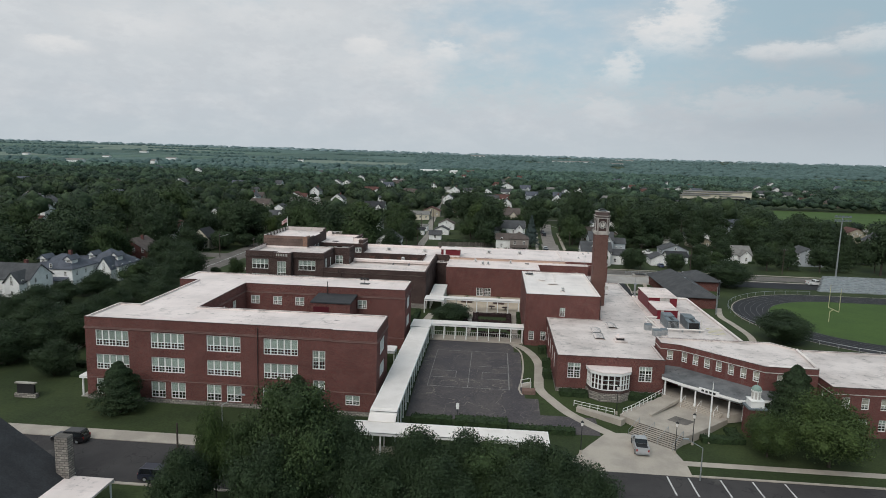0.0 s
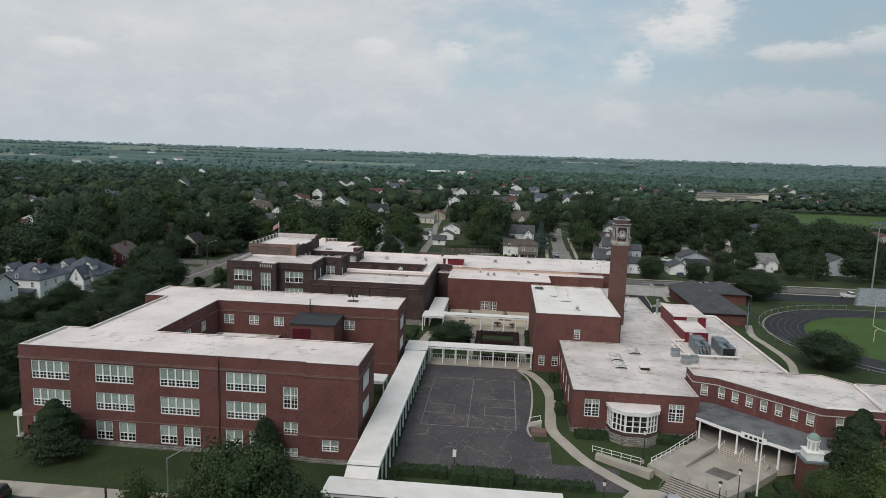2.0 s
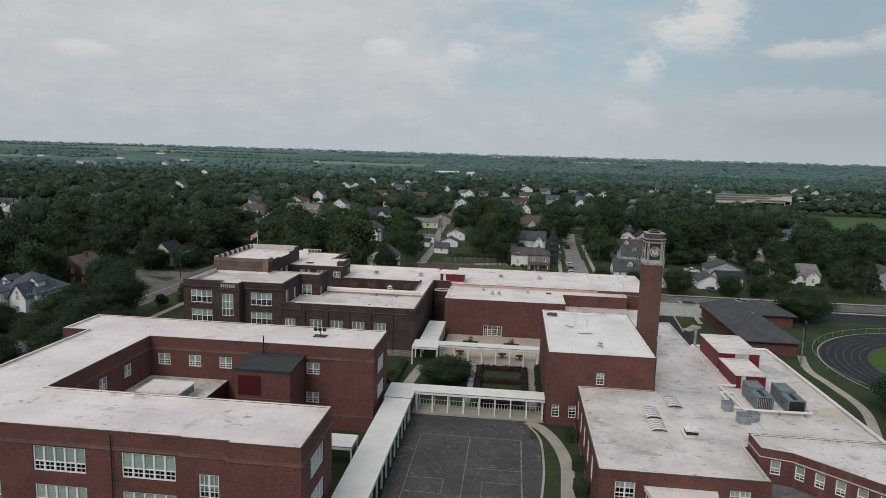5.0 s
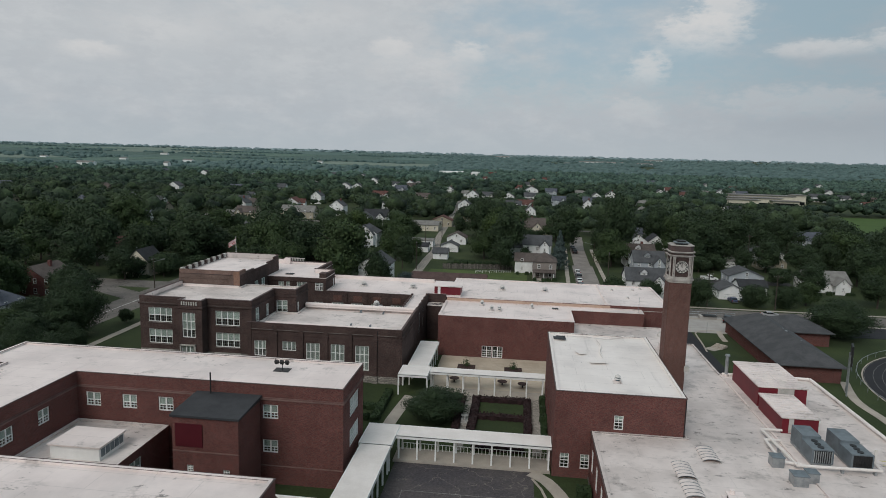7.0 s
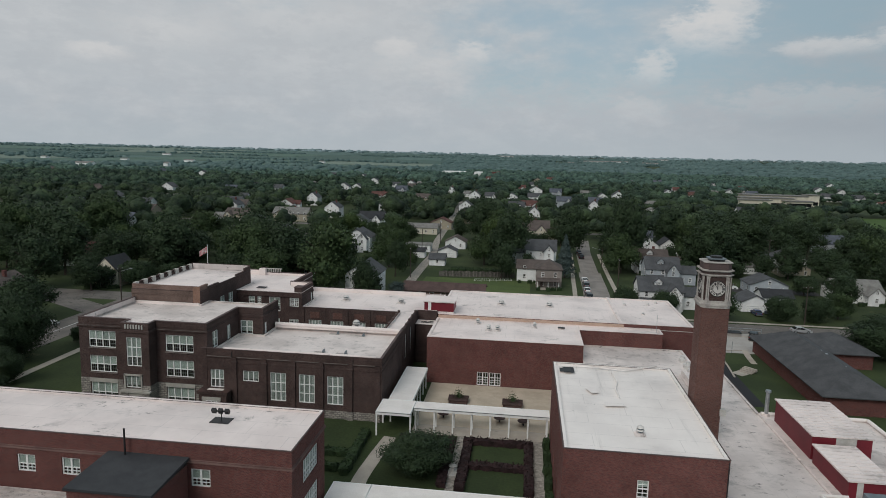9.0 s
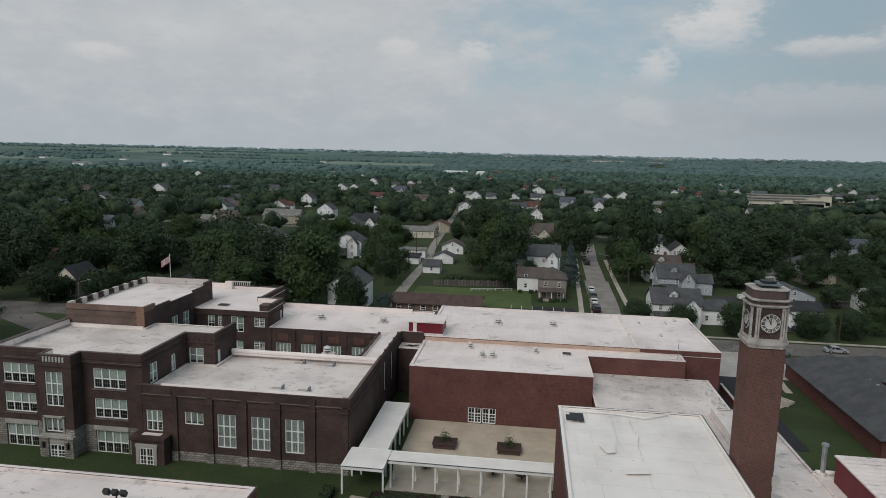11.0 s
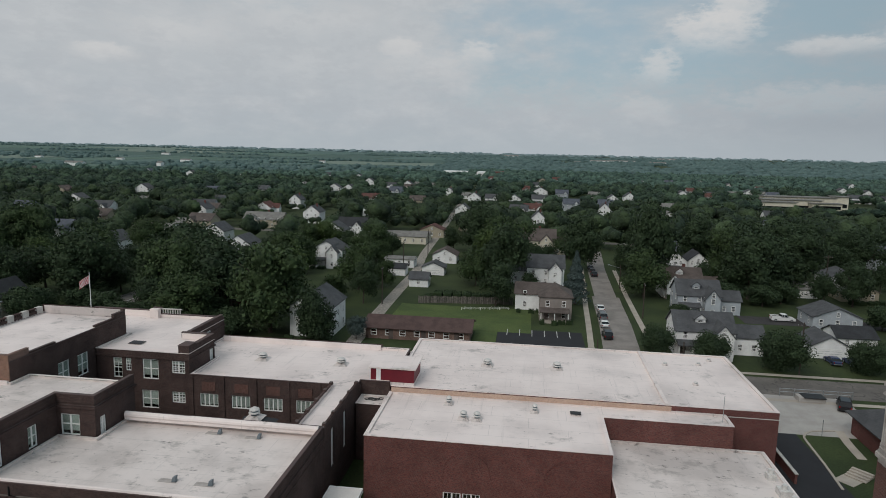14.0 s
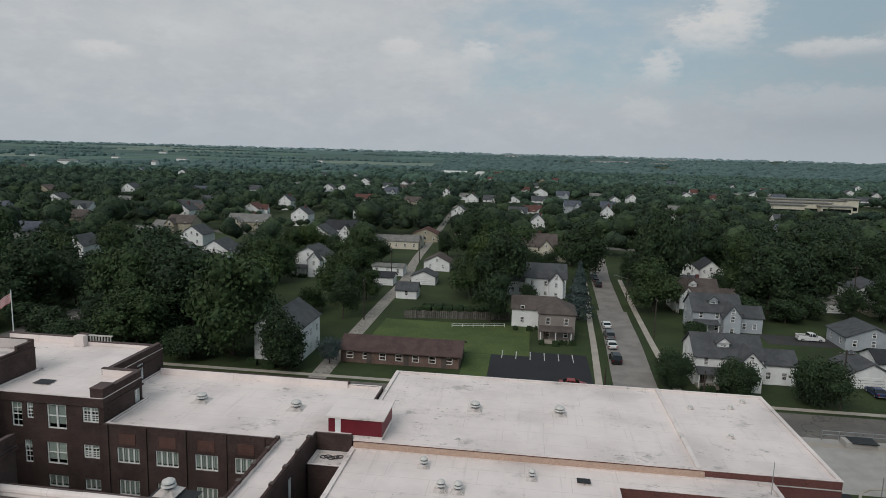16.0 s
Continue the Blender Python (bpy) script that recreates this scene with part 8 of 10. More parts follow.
for n, (x, y, w, d, h, rise, axis, wall, roof, wing, porch, chim) in enumerate(TOWN):
    words = {"white": "white clapboard", "cream": "cream clapboard", "grey": "blue-grey clapboard", "taupe": "taupe clapboard", "tan": "tan clapboard", "brick": "red brick"}[wall]
    tint = {"grey": "grey shingle", "slate": "slate-blue shingle", "brown": "brown shingle", "dark": "dark shingle", "red": "red-brown shingle", "pale": "pale weathered"}[roof]
    house(x, y, w, d, h, rise, axis, wall, roof, f"{words} house with {tint} roof" + (" and front porch" if porch else " and front gable" if wing else ""), wing, porch, chim, hip=(n in (5, 30, 31)), dormers={0: 1, 1: 1, 30: 2, 31: 2, 2: 1, 14: 1, 11: 1}.get(n, 0), ell={0: 6.5, 1: 5.5, 2: 5.0, 7: -5.0, 8: 4.0, 14: 5.0, 31: -5.0}.get(n, 0))
for x, y, w, d, h, rise, axis, wall, roof, gar in ((-24, 288.5, 5.6, 5, 2.4, 1.7, "x", "white", "grey", False), (-22.6, 308.5, 7.2, 6, 2.5, 1.6, "y", "white", "grey", True), (-22, 333, 8.6, 8, 3.0, 2.2, "y", "white", "brown", False), (-35, 304.5, 8, 5, 2.4, 1.2, "x", "white", "dark", True), (-36, 320, 10, 6, 2.8, 0.6, "x", "white", "pale", False), (68.6, 240.2, 7.2, 8, 2.6, 1.9, "y", "white", "grey", True), (77.0, 247, 8, 7, 2.7, 1.7, "x", "white", "dark", False), (-40, 386, 8, 6, 2.8, 1.4, "x", "cream", "pale", False), (88, 300, 7, 6, 2.6, 1.6, "x", "white", "pale", True), (14, 340, 7, 6, 2.6, 1.5, "x", "white", "grey", True)):
    house(x, y, w, d, h, rise, axis, wall, roof, f"small {wall} outbuilding with {'wide door' if gar else 'gable roof'}", 0, False, False, garage=gar, windows=not gar, name="garage" if gar else "shed", category="garage" if gar else "shed")

shrub_rng = random.Random(21)
for x, y, w, d, *_ in TOWN:
    if not (225 < y < 345 and abs(x) < 125):
        continue
    for k in range(4):
        sx = x - w / 2 + w * (k + shrub_rng.uniform(0.1, 0.5)) / 4
        size = shrub_rng.uniform(0.9, 1.9)
        if abs(x - 13.4) < 8 and y < 275:
            size *= 0.7
        sy = y - d / 2 - (3.0 if k < 2 else 1.6) - size
        hedge(sx, sy, sx + size * 1.4, sy + size, shrub_rng.uniform(0.7, 1.3), "dark garden shrub beside a house", name="shrub")

ranch = thing("ranch_building", "long low brick building with brown shingle roof", "house", (-15, 236, -0.3))
gable(ranch, -26.0, 231.5, -3.8, 240.5, -0.6, 2.2, 1.5, "x", BRICK_TAN, material("dull_brown_shingles", (0.10, 0.064, 0.058), (0.072, 0.046, 0.042), 2.0, 5, 0.9, grit=0.25), 0.6)
for k in range(7):
    put_window(ranch, (-26, 231.5), (-3.8, 231.5), 1.8 + k * 3.1, 0.5, 1.3, 1.3, "house", deep=-0.06)
for x in (-21, -14, -7):
    Geo().box(x, 231.42, -0.3, x + 0.95, 231.52, 1.8).make("door", SHINGLE["brown"], ranch)
lodge = thing("field_house", "low brick field house with charcoal hip roof", "building", (61, 178, -0.3))
gable(lodge, 55.7, 163.9, 66.4, 198, -0.6, 2.9, 3.0, "y", BRICK, SHINGLE["worn"], 0.8, True)
gable(lodge, 64.5, 189.5, 75.4, 200.8, -0.6, 2.85, 2.6, "x", BRICK, SHINGLE["worn"], 0.8, True)
for x, y, z in ((62, 172, 5.1), (61.5, 178, 5.5), (62.2, 182, 5.0), (63, 188, 4.5)):
    Geo().tube((x, y, z - 0.4), (x, y, z + 0.3), 0.28, n=8).make("vent", STEEL, lodge)
# the house on the near side of the street
near_house = thing("house", "near house with dark shingle roof and stone chimney", "house", (-58, 44, -1.8))
gable(near_house, -66, 30.0, -46.4, 49.4, -2.2, 1.3, 6.9, "y", SIDING["grey"], SHINGLE["dark"], 0.6)
Geo().box(-46.9, 48.2, -2.0, -45.3, 49.3, 6.3).make("chimney", STONE, near_house)
for k in range(4):
    put_window(near_house, (-46.4, 49.4), (-66, 49.4), 3 + 4.5 * k, -0.9, 1.2, 1.4, "house", deep=-0.06)
Geo().tube((-45.7, 49.9, 1.0), (-45.7, 30, 1.0), 0.08, n=6).make("gutter", WHITE_PAINT, near_house)
carport = thing("carport", "flat white-roofed carport beside the near house", "carport", (-43.5, 43, -1.8))
Geo().box(-47.3, 36.5, 0.9, -40.2, 49.0, 1.15).make("roof", MEMBRANE, carport)
Geo().box(-47.3, 48.9, 0.6, -40.2, 49.05, 0.9).make("fascia", WHITE_PAINT, carport)
for x, y in ((-46.9, 48.7), (-40.5, 48.7), (-40.5, 42), (-46.9, 42)):
    Geo().box(x - 0.08, y - 0.08, -2.0, x + 0.08, y + 0.08, 0.9).make("post", WHITE_PAINT, carport)
Geo().box(-47.2, 40.0, -2.0, -40.4, 40.2, 0.9).make("back_wall", SIDING["white"], carport)

# the large buildings far off
far_school = thing("distant_school", "distant long low school with stepped pale roofs", "building", (225, 660, -0.3))
for k, (x0, y0, x1, y1, top) in enumerate(((186, 640, 212, 650, 6.0), (192, 653, 236, 664, 7.2), (198, 668, 252, 682, 8.8), (226, 646, 248, 656, 5.4), (252, 668, 262, 680, 10.0))):
    Geo().box(x0, y0, -0.6, x1, y1, top).make("block", SIDING["cream"], far_school)
    Geo().box(x0 - 1, y0 - 1, top, x1 + 1, y1 + 1, top + 0.5).make("roof", SHINGLE["pale"], far_school)
    Geo().box(x0 + 1, y0 - 0.2, 1.2, x1 - 1, y0 - 0.05, 2.9 + 0.3 * k).make("window_band", DARK_GLASS, far_school)
depot = thing("distant_store", "distant flat white store with a red end bay", "building", (-90, 1180, 0))
Geo().box(-135, 1165, -1, -60, 1200, 8).make("block", SIDING["white"], depot)
Geo().box(-60, 1163, -1, -38, 1200, 9).make("end_bay", SIDING["brick"], depot)
for x, y, w, tall in ((-784, 1160, 34, 6), (-1265, 2274, 28, 5), (-823, 1607, 25, 5), (-689, 1269, 9, 6), (-1216, 1610, 16, 4), (174, 2543, 30, 6), (273, 2827, 70, 7), (364, 2850, 110, 7), (662, 3482, 90, 8), (-99, 3537, 70, 8), (1201, 3719, 26, 7), (-1010, 1630, 18, 4), (-560, 1850, 14, 5), (480, 2700, 60, 7)):
    barn = thing("distant_barn", "distant white farm building among the fields", "barn", (x, y, ground_z(x, y)), "farm buildings")
    gable(barn, x - w / 2, y - 6, x + w / 2, y + 6, ground_z(x, y) - 1, ground_z(x, y) + tall, tall * 0.45, "x", SIDING["white"], SHINGLE["pale"], 0.5)
# Aerial haze is mixed into these crop colours, turning them paler and bluer.
HAZY_FIELDS = [material("crop_field_" + k, c, tuple(v * 0.82 for v in c), 60, 0.5, 0.95, grit=0.15, bump=0.0) for k, c in (("green", (0.092, 0.155, 0.122)), ("pale", (0.165, 0.215, 0.175)), ("deep", (0.070, 0.122, 0.102)), ("blue_green", (0.090, 0.152, 0.135)))]
rng = random.Random(21)
FIELD_ROWS = (960, 1110, 1280, 1500, 1780, 2120, 2560, 3100, 3700, 4400)
for near_edge, far_edge in zip(FIELD_ROWS, FIELD_ROWS[1:]):
    x = -0.98 * far_edge
    while x < -0.10 * near_edge - 20:
        w = rng.uniform(0.10, 0.26) * near_edge
        sheet("crop_field", x, near_edge + rng.uniform(4, 20), min(x + w - 8, -0.08 * near_edge), far_edge - rng.uniform(2, 12), HAZY_FIELDS[rng.choice((0, 0, 1, 2, 2, 3, 3))], 0.4, "distant crop field", "field", step=90)
        x += w
for k in range(12):
    y = rng.uniform(1900, 4200)
    x = rng.uniform(-0.05, 0.62) * y
    sheet("crop_field", x, y, x + rng.uniform(150, 420), y + rng.uniform(80, 200), HAZY_FIELDS[k % 4], 0.4, "distant crop field", "field", step=90)

for x, y, h, lamp in ((-29.4, 262, 10, 0), (-33.4, 311, 10, 0), (-30.5, 345, 10, 0), (35.2, 298.4, 7.2, -3.4), (36.2, 262, 9, 0), (58.5, 224.5, 10, 0), (76.5, 224.5, 10, 0), (92, 296, 13, 0), (-81.6, 205, 9, 0), (-97.2, 212, 9, 3.0), (38.0, 226.5, 4.5, 0), (21.8, 226.5, 4.0, 0), (110, 226, 10, 0), (150, 240, 10, 0)):
    utility_pole(x, y, h, "weathered wooden utility pole by the street", 1 if h > 8 else 0, 0 if x > 40 else 90, None, lamp)

# ---- vehicles ----
TYRE = material("black_tyre_rubber", (0.018, 0.018, 0.018), None, 0.5, 20, 0.85, bump=0.0)
TAIL = material("red_tail_lamp", (0.30, 0.01, 0.01), None, 1.0, 9, 0.3, bump=0.0, grit=0.0)
HEAD = material("clear_headlamp", (0.6, 0.62, 0.62), None, 1.0, 9, 0.15, bump=0.0, grit=0.0)
PAINT = {}
for key, c in (("black", (0.012, 0.012, 0.014)), ("navy", (0.014, 0.018, 0.034)), ("silver", (0.36, 0.37, 0.38)), ("white", (0.72, 0.72, 0.71)), ("grey", (0.12, 0.125, 0.13)), ("red", (0.25, 0.02, 0.02)), ("blue", (0.03, 0.05, 0.12))):
    PAINT[key] = material(key + "_car_paint", c, c, 1.0, 5, 0.28, bump=0.0, grit=0.03, spec=0.5)
SHAPES = {  # length, width, lower body height, roof height, cabin from and to at the belt, and at the roof
    "suv": (4.9, 1.95, 1.05, 1.80, -2.30, 1.05, -2.05, 0.40), "van": (5.1, 2.0, 1.05, 1.78, -2.45, 1.55, -2.25, 0.65), "sedan": (4.7, 1.8, 0.92, 1.42, -1.75, 1.10, -1.05, 0.25), "pickup": (5.6, 2.0, 1.12, 1.86, -0.65, 1.35, -0.45, 0.75),
}


def vehicle(kind, colour, x, y, heading, label):
    length, wide, belt, top, b0, b1, t0, t1 = SHAPES[kind]
    z = ground_z(x, y) + 0.04
    ob = thing("car" if kind != "pickup" else "pickup_truck", label, "car" if kind != "pickup" else "truck", (x, y, z), "parked vehicles")
    m = pose(x, y, z, 0, 0, heading)
    paint, hl, hw = PAINT[colour], length / 2, wide / 2

    def loft(profile, w0, w1=None):
        """A side profile (along, up, share of the width) drawn across the car."""
        g = Geo()
        pts = [m @ Vector((px, s * w0 * share, pz)) for s in (-1, 1) for px, pz, share in profile]
        n = len(profile)
        return g.add(pts, [(i, (i + 1) % n, n + (i + 1) % n, n + i) for i in range(n)] + [tuple(range(n - 1, -1, -1)), tuple(range(n, 2 * n))])

    nose = belt - 0.14
    loft([(-hl, 0.42, 0.94), (-hl + 0.06, 0.30, 0.96), (hl - 0.08, 0.28, 0.94), (hl, 0.45, 0.90), (hl - 0.04, nose - 0.16, 0.90), (hl - 0.35, nose, 0.93), (b1 + 0.05, belt, 1.0), (b0 - 0.05, belt, 1.0), (-hl + 0.05, belt - 0.04, 0.97), (-hl, belt - 0.25, 0.95)], hw).make("body", paint, ob)
    loft([(b1, belt - 0.01, 0.95), (b0, belt - 0.01, 0.95), (t0, top - 0.08, 0.80), (t1, top - 0.08, 0.80)], hw).make("glasshouse", DARK_GLASS, ob, "dark tinted windows")
    loft([(t1 + 0.1, top - 0.10, 0.82), (t0 - 0.06, top - 0.10, 0.82), (t0 + 0.12, top, 0.72), (t1 - 0.15, top, 0.72)], hw).make("roof", paint, ob)
    for px in (b0 + 0.15, (b0 + b1) / 2 - 0.2, b1 - 0.25):
        for s in (-1, 1):
            tx = t0 + (px - b0) / (b1 - b0) * (t1 - t0)
            Geo().tube(m @ Vector((px, s * hw * 0.955, belt)), m @ Vector((tx, s * hw * 0.81, top - 0.08)), 0.05, n=4).make("pillar", paint, ob)
    for ax in (-hl + 0.95, hl - 0.95):
        for s in (-1, 1):
            a, b = m @ Vector((ax, s * (hw - 0.24), 0.34)), m @ Vector((ax, s * (hw + 0.015), 0.34))
            wheel = Geo().tube(a, b, 0.35, n=14).make("wheel", TYRE, ob)
            ORIGIN[wheel.name] = Vector((x, y, z))
            Geo().tube(b, m @ Vector((ax, s * (hw + 0.03), 0.34)), 0.21, n=10).make("rim", STEEL, wheel)
    for s in (-1, 1):
        Geo().block(m @ pose(hl - 0.06, s * hw * 0.7, nose - 0.26), 0.1, 0.34, 0.16).make("headlight", HEAD, ob)
        Geo().block(m @ pose(-hl + 0.02, s * hw * 0.82, belt - 0.3), 0.08, 0.2, 0.3).make("tail_light", TAIL, ob)
        Geo().block(m @ pose(b1 - 0.1, s * (hw + 0.08), belt), 0.12, 0.2, 0.16).make("mirror", paint, ob)
    Geo().block(m @ pose(hl - 0.02, 0, 0.36), 0.14, wide * 0.86, 0.2).make("bumper", DARK_METAL if colour in ("black", "navy") else STEEL, ob)
    Geo().block(m @ pose(-hl + 0.02, 0, 0.36), 0.14, wide * 0.86, 0.2).make("bumper", DARK_METAL if colour in ("black", "navy") else STEEL, ob)
    if kind == "pickup":
        Geo().block(m @ pose((-hl + b0) / 2 + 0.02, 0, belt + 0.003), hl + b0 - 0.22, wide * 0.8, 0.02).make("bed_floor", DARK_METAL, ob)
        for s in (-1, 1):
            Geo().block(m @ pose((-hl + b0) / 2, s * hw * 0.92, belt - 0.05), hl + b0 - 0.06, 0.1, 0.3).make("bed_side", paint, ob)
        Geo().block(m @ pose(-hl + 0.08, 0, belt - 0.05), 0.1, wide * 0.86, 0.3).make("tailgate", paint, ob)
    return ob


vehicle("suv", "black", -55.6, 63.6, 180, "black sport utility vehicle parked at the kerb")
vehicle("van", "navy", -37.6, 54.8, 0, "dark blue minivan parked across the street")
vehicle("sedan", "grey", -27.0, 63.4, 180, "dark grey car parked at the kerb")
vehicle("sedan", "silver", -20.5, 63.4, 180, "silver car parked at the kerb under the tree")
vehicle("suv", "black", -33.6, 50.6, 0, "black car parked in front of the near house")
vehicle("pickup", "silver", 26.6, 72.6, 86, "silver pickup truck standing on the concrete apron")
vehicle("sedan", "black", 17.2, 56.0, 0, "black car on the street")
for y, kind, colour in ((242.5, "suv", "black"), (252.3, "sedan", "white"), (259.5, "suv", "grey"), (268.5, "sedan", "white"), (317, "suv", "black"), (323.5, "sedan", "grey"), (330, "sedan", "black")):
    vehicle(kind, colour, 25.5 + (y - 242) * 0.04 if y < 280 else 29.3, y, 92, f"{colour} car parked on the residential street")
sheet("side_drive", 60.5, 262.5, 97, 270.5, ASPHALT, 0.03, "dark asphalt drive behind the houses", "driveway")
vehicle("pickup", "white", 70.5, 267.0, 0, "white pickup truck in a side drive")
vehicle("sedan", "red", 16.5, 226.3, 0, "red car in the parking lot")
vehicle("suv", "black", 59.2, 208.2, 70, "black car in the loading yard")
vehicle("sedan", "blue", 68.0, 233.2, 90, "blue car in front of the garage")
vehicle("sedan", "blue", 71.4, 233.0, 90, "dark blue car in front of the garage")
vehicle("sedan", "silver", 72.5, 216.4, 0, "silver car on the street behind the school")
vehicle("suv", "black", 36.2, 215.8, 180, "dark car on the street behind the school")
vehicle("pickup", "white", 113.6, 208.6, 8, "white pickup truck parked beside the grandstand")
vehicle("sedan", "black", -97.5, 152, 90, "black car parked by the house")
vehicle("sedan", "white", -98.2, 186, 60, "white car in a side drive")
vehicle("sedan", "grey", -36.0, 299.5, 0, "grey car parked behind the garage")
vehicle("suv", "silver", 93.0, 248.5, 30, "silver car parked beside the white house")

# ---- trees ----
def ico_sphere():
    bm = bmesh.new()
    bmesh.ops.create_icosphere(bm, subdivisions=2, radius=1.0)
    bm.verts.ensure_lookup_table()
    v = np.array([p.co[:] for p in bm.verts])
    f = np.array([[q.index for q in p.verts] for p in bm.faces])
    bm.free()
    bm = bmesh.new()
    bmesh.ops.create_icosphere(bm, subdivisions=1, radius=1.0)
    v1, f1 = np.array([p.co[:] for p in bm.verts]), np.array([[q.index for q in p.verts] for p in bm.faces])
    bm.free()
    return v, f, v1, f1


ICO_V, ICO_F, ICO1_V, ICO1_F = ico_sphere()


def mesh_of(name, verts, faces, mat):
    """A mesh from arrays; faces: a list of index arrays of one width each."""
    me = bpy.data.meshes.new(name)
    me.from_pydata(np.asarray(verts).tolist(), [], [row for block in faces for row in block.tolist()])
    me.polygons.foreach_set("use_smooth", [block.shape[1] == 3 for block in faces for _ in block])
    me.materials.append(mat)
    return me


def leaf_quads(rs, centre, normal, size):
    """Leaf sprays: small bent diamonds at the centres, facing roughly along the normals."""
    n = len(centre)
    nrm = normal + rs.normal(0, 0.55, (n, 3))
    nrm /= np.linalg.norm(nrm, axis=1)[:, None] + 1e-9
    u = np.cross(nrm, rs.normal(0, 1, (n, 3)))
    u /= np.linalg.norm(u, axis=1)[:, None] + 1e-9
    w = np.cross(nrm, u)
    s = size * rs.uniform(0.55, 1.25, (n, 1))
    a = centre - u * s * 0.6
    b = centre + w * s * 0.42 - nrm * s * 0.12
    c = centre + u * s * 0.6
    d = centre - w * s * 0.42 - nrm * s * 0.12
    verts = np.stack([a, b, c, d], 1).reshape(-1, 3)
    return verts, np.arange(4 * n).reshape(-1, 4)


def crown_arrays(seed, h, r, habit, leaves, size):
    rs = np.random.RandomState(seed)
    verts, faces, base = [], [], 0
    if habit in ("cone", "cedar"):
        n = leaves
        t = rs.uniform(0, 1, n) ** 0.75
        ang = rs.uniform(0, 2 * np.pi, n)
        tier = 1 + 0.16 * np.sin(t * 40 + rs.uniform(0, 0.6, n))
        tip = 1 - t if habit == "cone" else (1 - t) ** 0.62 * np.clip(0.55 + 2.4 * t, 0, 1) * (1 + 0.22 * np.sin(3 * ang + 9 * t))
        rad = r * tip * tier * rs.uniform(0.72, 1.06, n) + 0.12
        pos = np.stack([rad * np.cos(ang), rad * np.sin(ang), h * (0.06 + 0.94 * t)], 1)
        nrm = np.stack([np.cos(ang), np.sin(ang), np.full(n, 0.45)], 1)
        v, f = leaf_quads(rs, pos, nrm, size)
        core = ICO1_V * np.array([r * 0.55, r * 0.55, h * 0.42]) + np.array([0, 0, h * 0.45])
        core[:, :2] *= np.clip(1.25 - (core[:, 2:3] / h), 0.05, 1.2)
        return np.concatenate([core, v]), [ICO1_F, f + len(core)]
    blobs = []
    if habit == "column":
        m = 9
        for k in range(m):
            t = k / (m - 1)
            rr = r * (0.55 + 0.45 * math.sin(math.pi * min(1, 0.15 + 0.8 * t))) * (1 - 0.45 * t)
            blobs.append((rs.uniform(-0.2, 0.2) * r, rs.uniform(-0.2, 0.2) * r, h * (0.14 + 0.78 * t), max(0.5, rr * 0.9)))
    else:
        m = {"round": 15, "spread": 20, "tall": 20, "full": 26}[habit]
        zc, zr = {"round": (0.53, 0.44), "spread": (0.56, 0.40), "tall": (0.53, 0.45), "full": (0.52, 0.46)}[habit]
        for k in range(m):
            d = rs.normal(0, 1, 3)
            d /= np.linalg.norm(d)
            q = rs.uniform(0.35, 1.0) ** 0.6
            rr = r * rs.uniform(0.22, 0.46)
            blobs.append((d[0] * q * r * 0.72, d[1] * q * r * 0.72, h * (zc + d[2] * q * zr * 0.8), rr))
        blobs.append((0, 0, h * zc, r * 0.62))
    vs, fs = [], []
    count = 0
    for bx, by, bz, br in blobs:
        lump = ICO1_V * br * 0.66 * rs.uniform(0.8, 1.12, (len(ICO1_V), 1)) * np.array([1, 1, 0.85]) + np.array([bx, by, bz])
        vs.append(lump)
        fs.append(ICO1_F + count)
        count += len(lump)
    weight = np.array([b[3] ** 2 for b in blobs])
    pick = rs.choice(len(blobs), leaves, p=weight / weight.sum())
    d = rs.normal(0, 1, (leaves, 3))
    d[:, 2] = d[:, 2] + 0.25
    d /= np.linalg.norm(d, axis=1)[:, None]
    arr = np.array(blobs)
    rad = arr[pick, 3:4] * (0.62 + 0.68 * rs.rand(leaves, 1) ** 1.3)
    pos = arr[pick, :3] + d * rad * np.array([1, 1, 0.85])
    keep = np.ones(leaves, bool)
    for bx, by, bz, br in blobs:
        keep &= np.linalg.norm((pos - np.array([bx, by, bz])) / np.array([1, 1, 0.85]), axis=1) > br * 0.60
    pos, d = pos[keep], d[keep]
    lv, lf = leaf_quads(rs, pos, d, size)
    return np.concatenate(vs + [lv]), [np.concatenate(fs), lf + count]


def trunk_geo(seed, h, r, habit):
    rng = random.Random(seed)
    g = Geo()
    base = max(0.12, h * 0.022)
    top = h * (0.5 if habit not in ("cone", "cedar", "column") else 0.85)
    lean = Vector((rng.uniform(-0.3, 0.3), rng.uniform(-0.3, 0.3), 0))
    g.tube((0, 0, -0.3), (0, 0, 0.3), base * 1.5, base, 8)
    g.tube((0, 0, 0.3), lean * 0.5 + Vector((0, 0, top * 0.5)), base, base * 0.75, 8).tube(lean * 0.5 + Vector((0, 0, top * 0.5)), lean + Vector((0, 0, top)), base * 0.75, base * 0.35, 8)
    if habit not in ("cone", "cedar", "column"):
        for k in range(7):
            a = rng.uniform(0, 2 * math.pi)
            p = lean * 0.6 + Vector((0, 0, top * rng.uniform(0.5, 1.0)))
            q = p + Vector((math.cos(a) * r * 0.6, math.sin(a) * r * 0.6, h * rng.uniform(0.1, 0.3)))
            g.tube(p, q, base * 0.45, base * 0.12, 6)
    return g


KINDS = {}


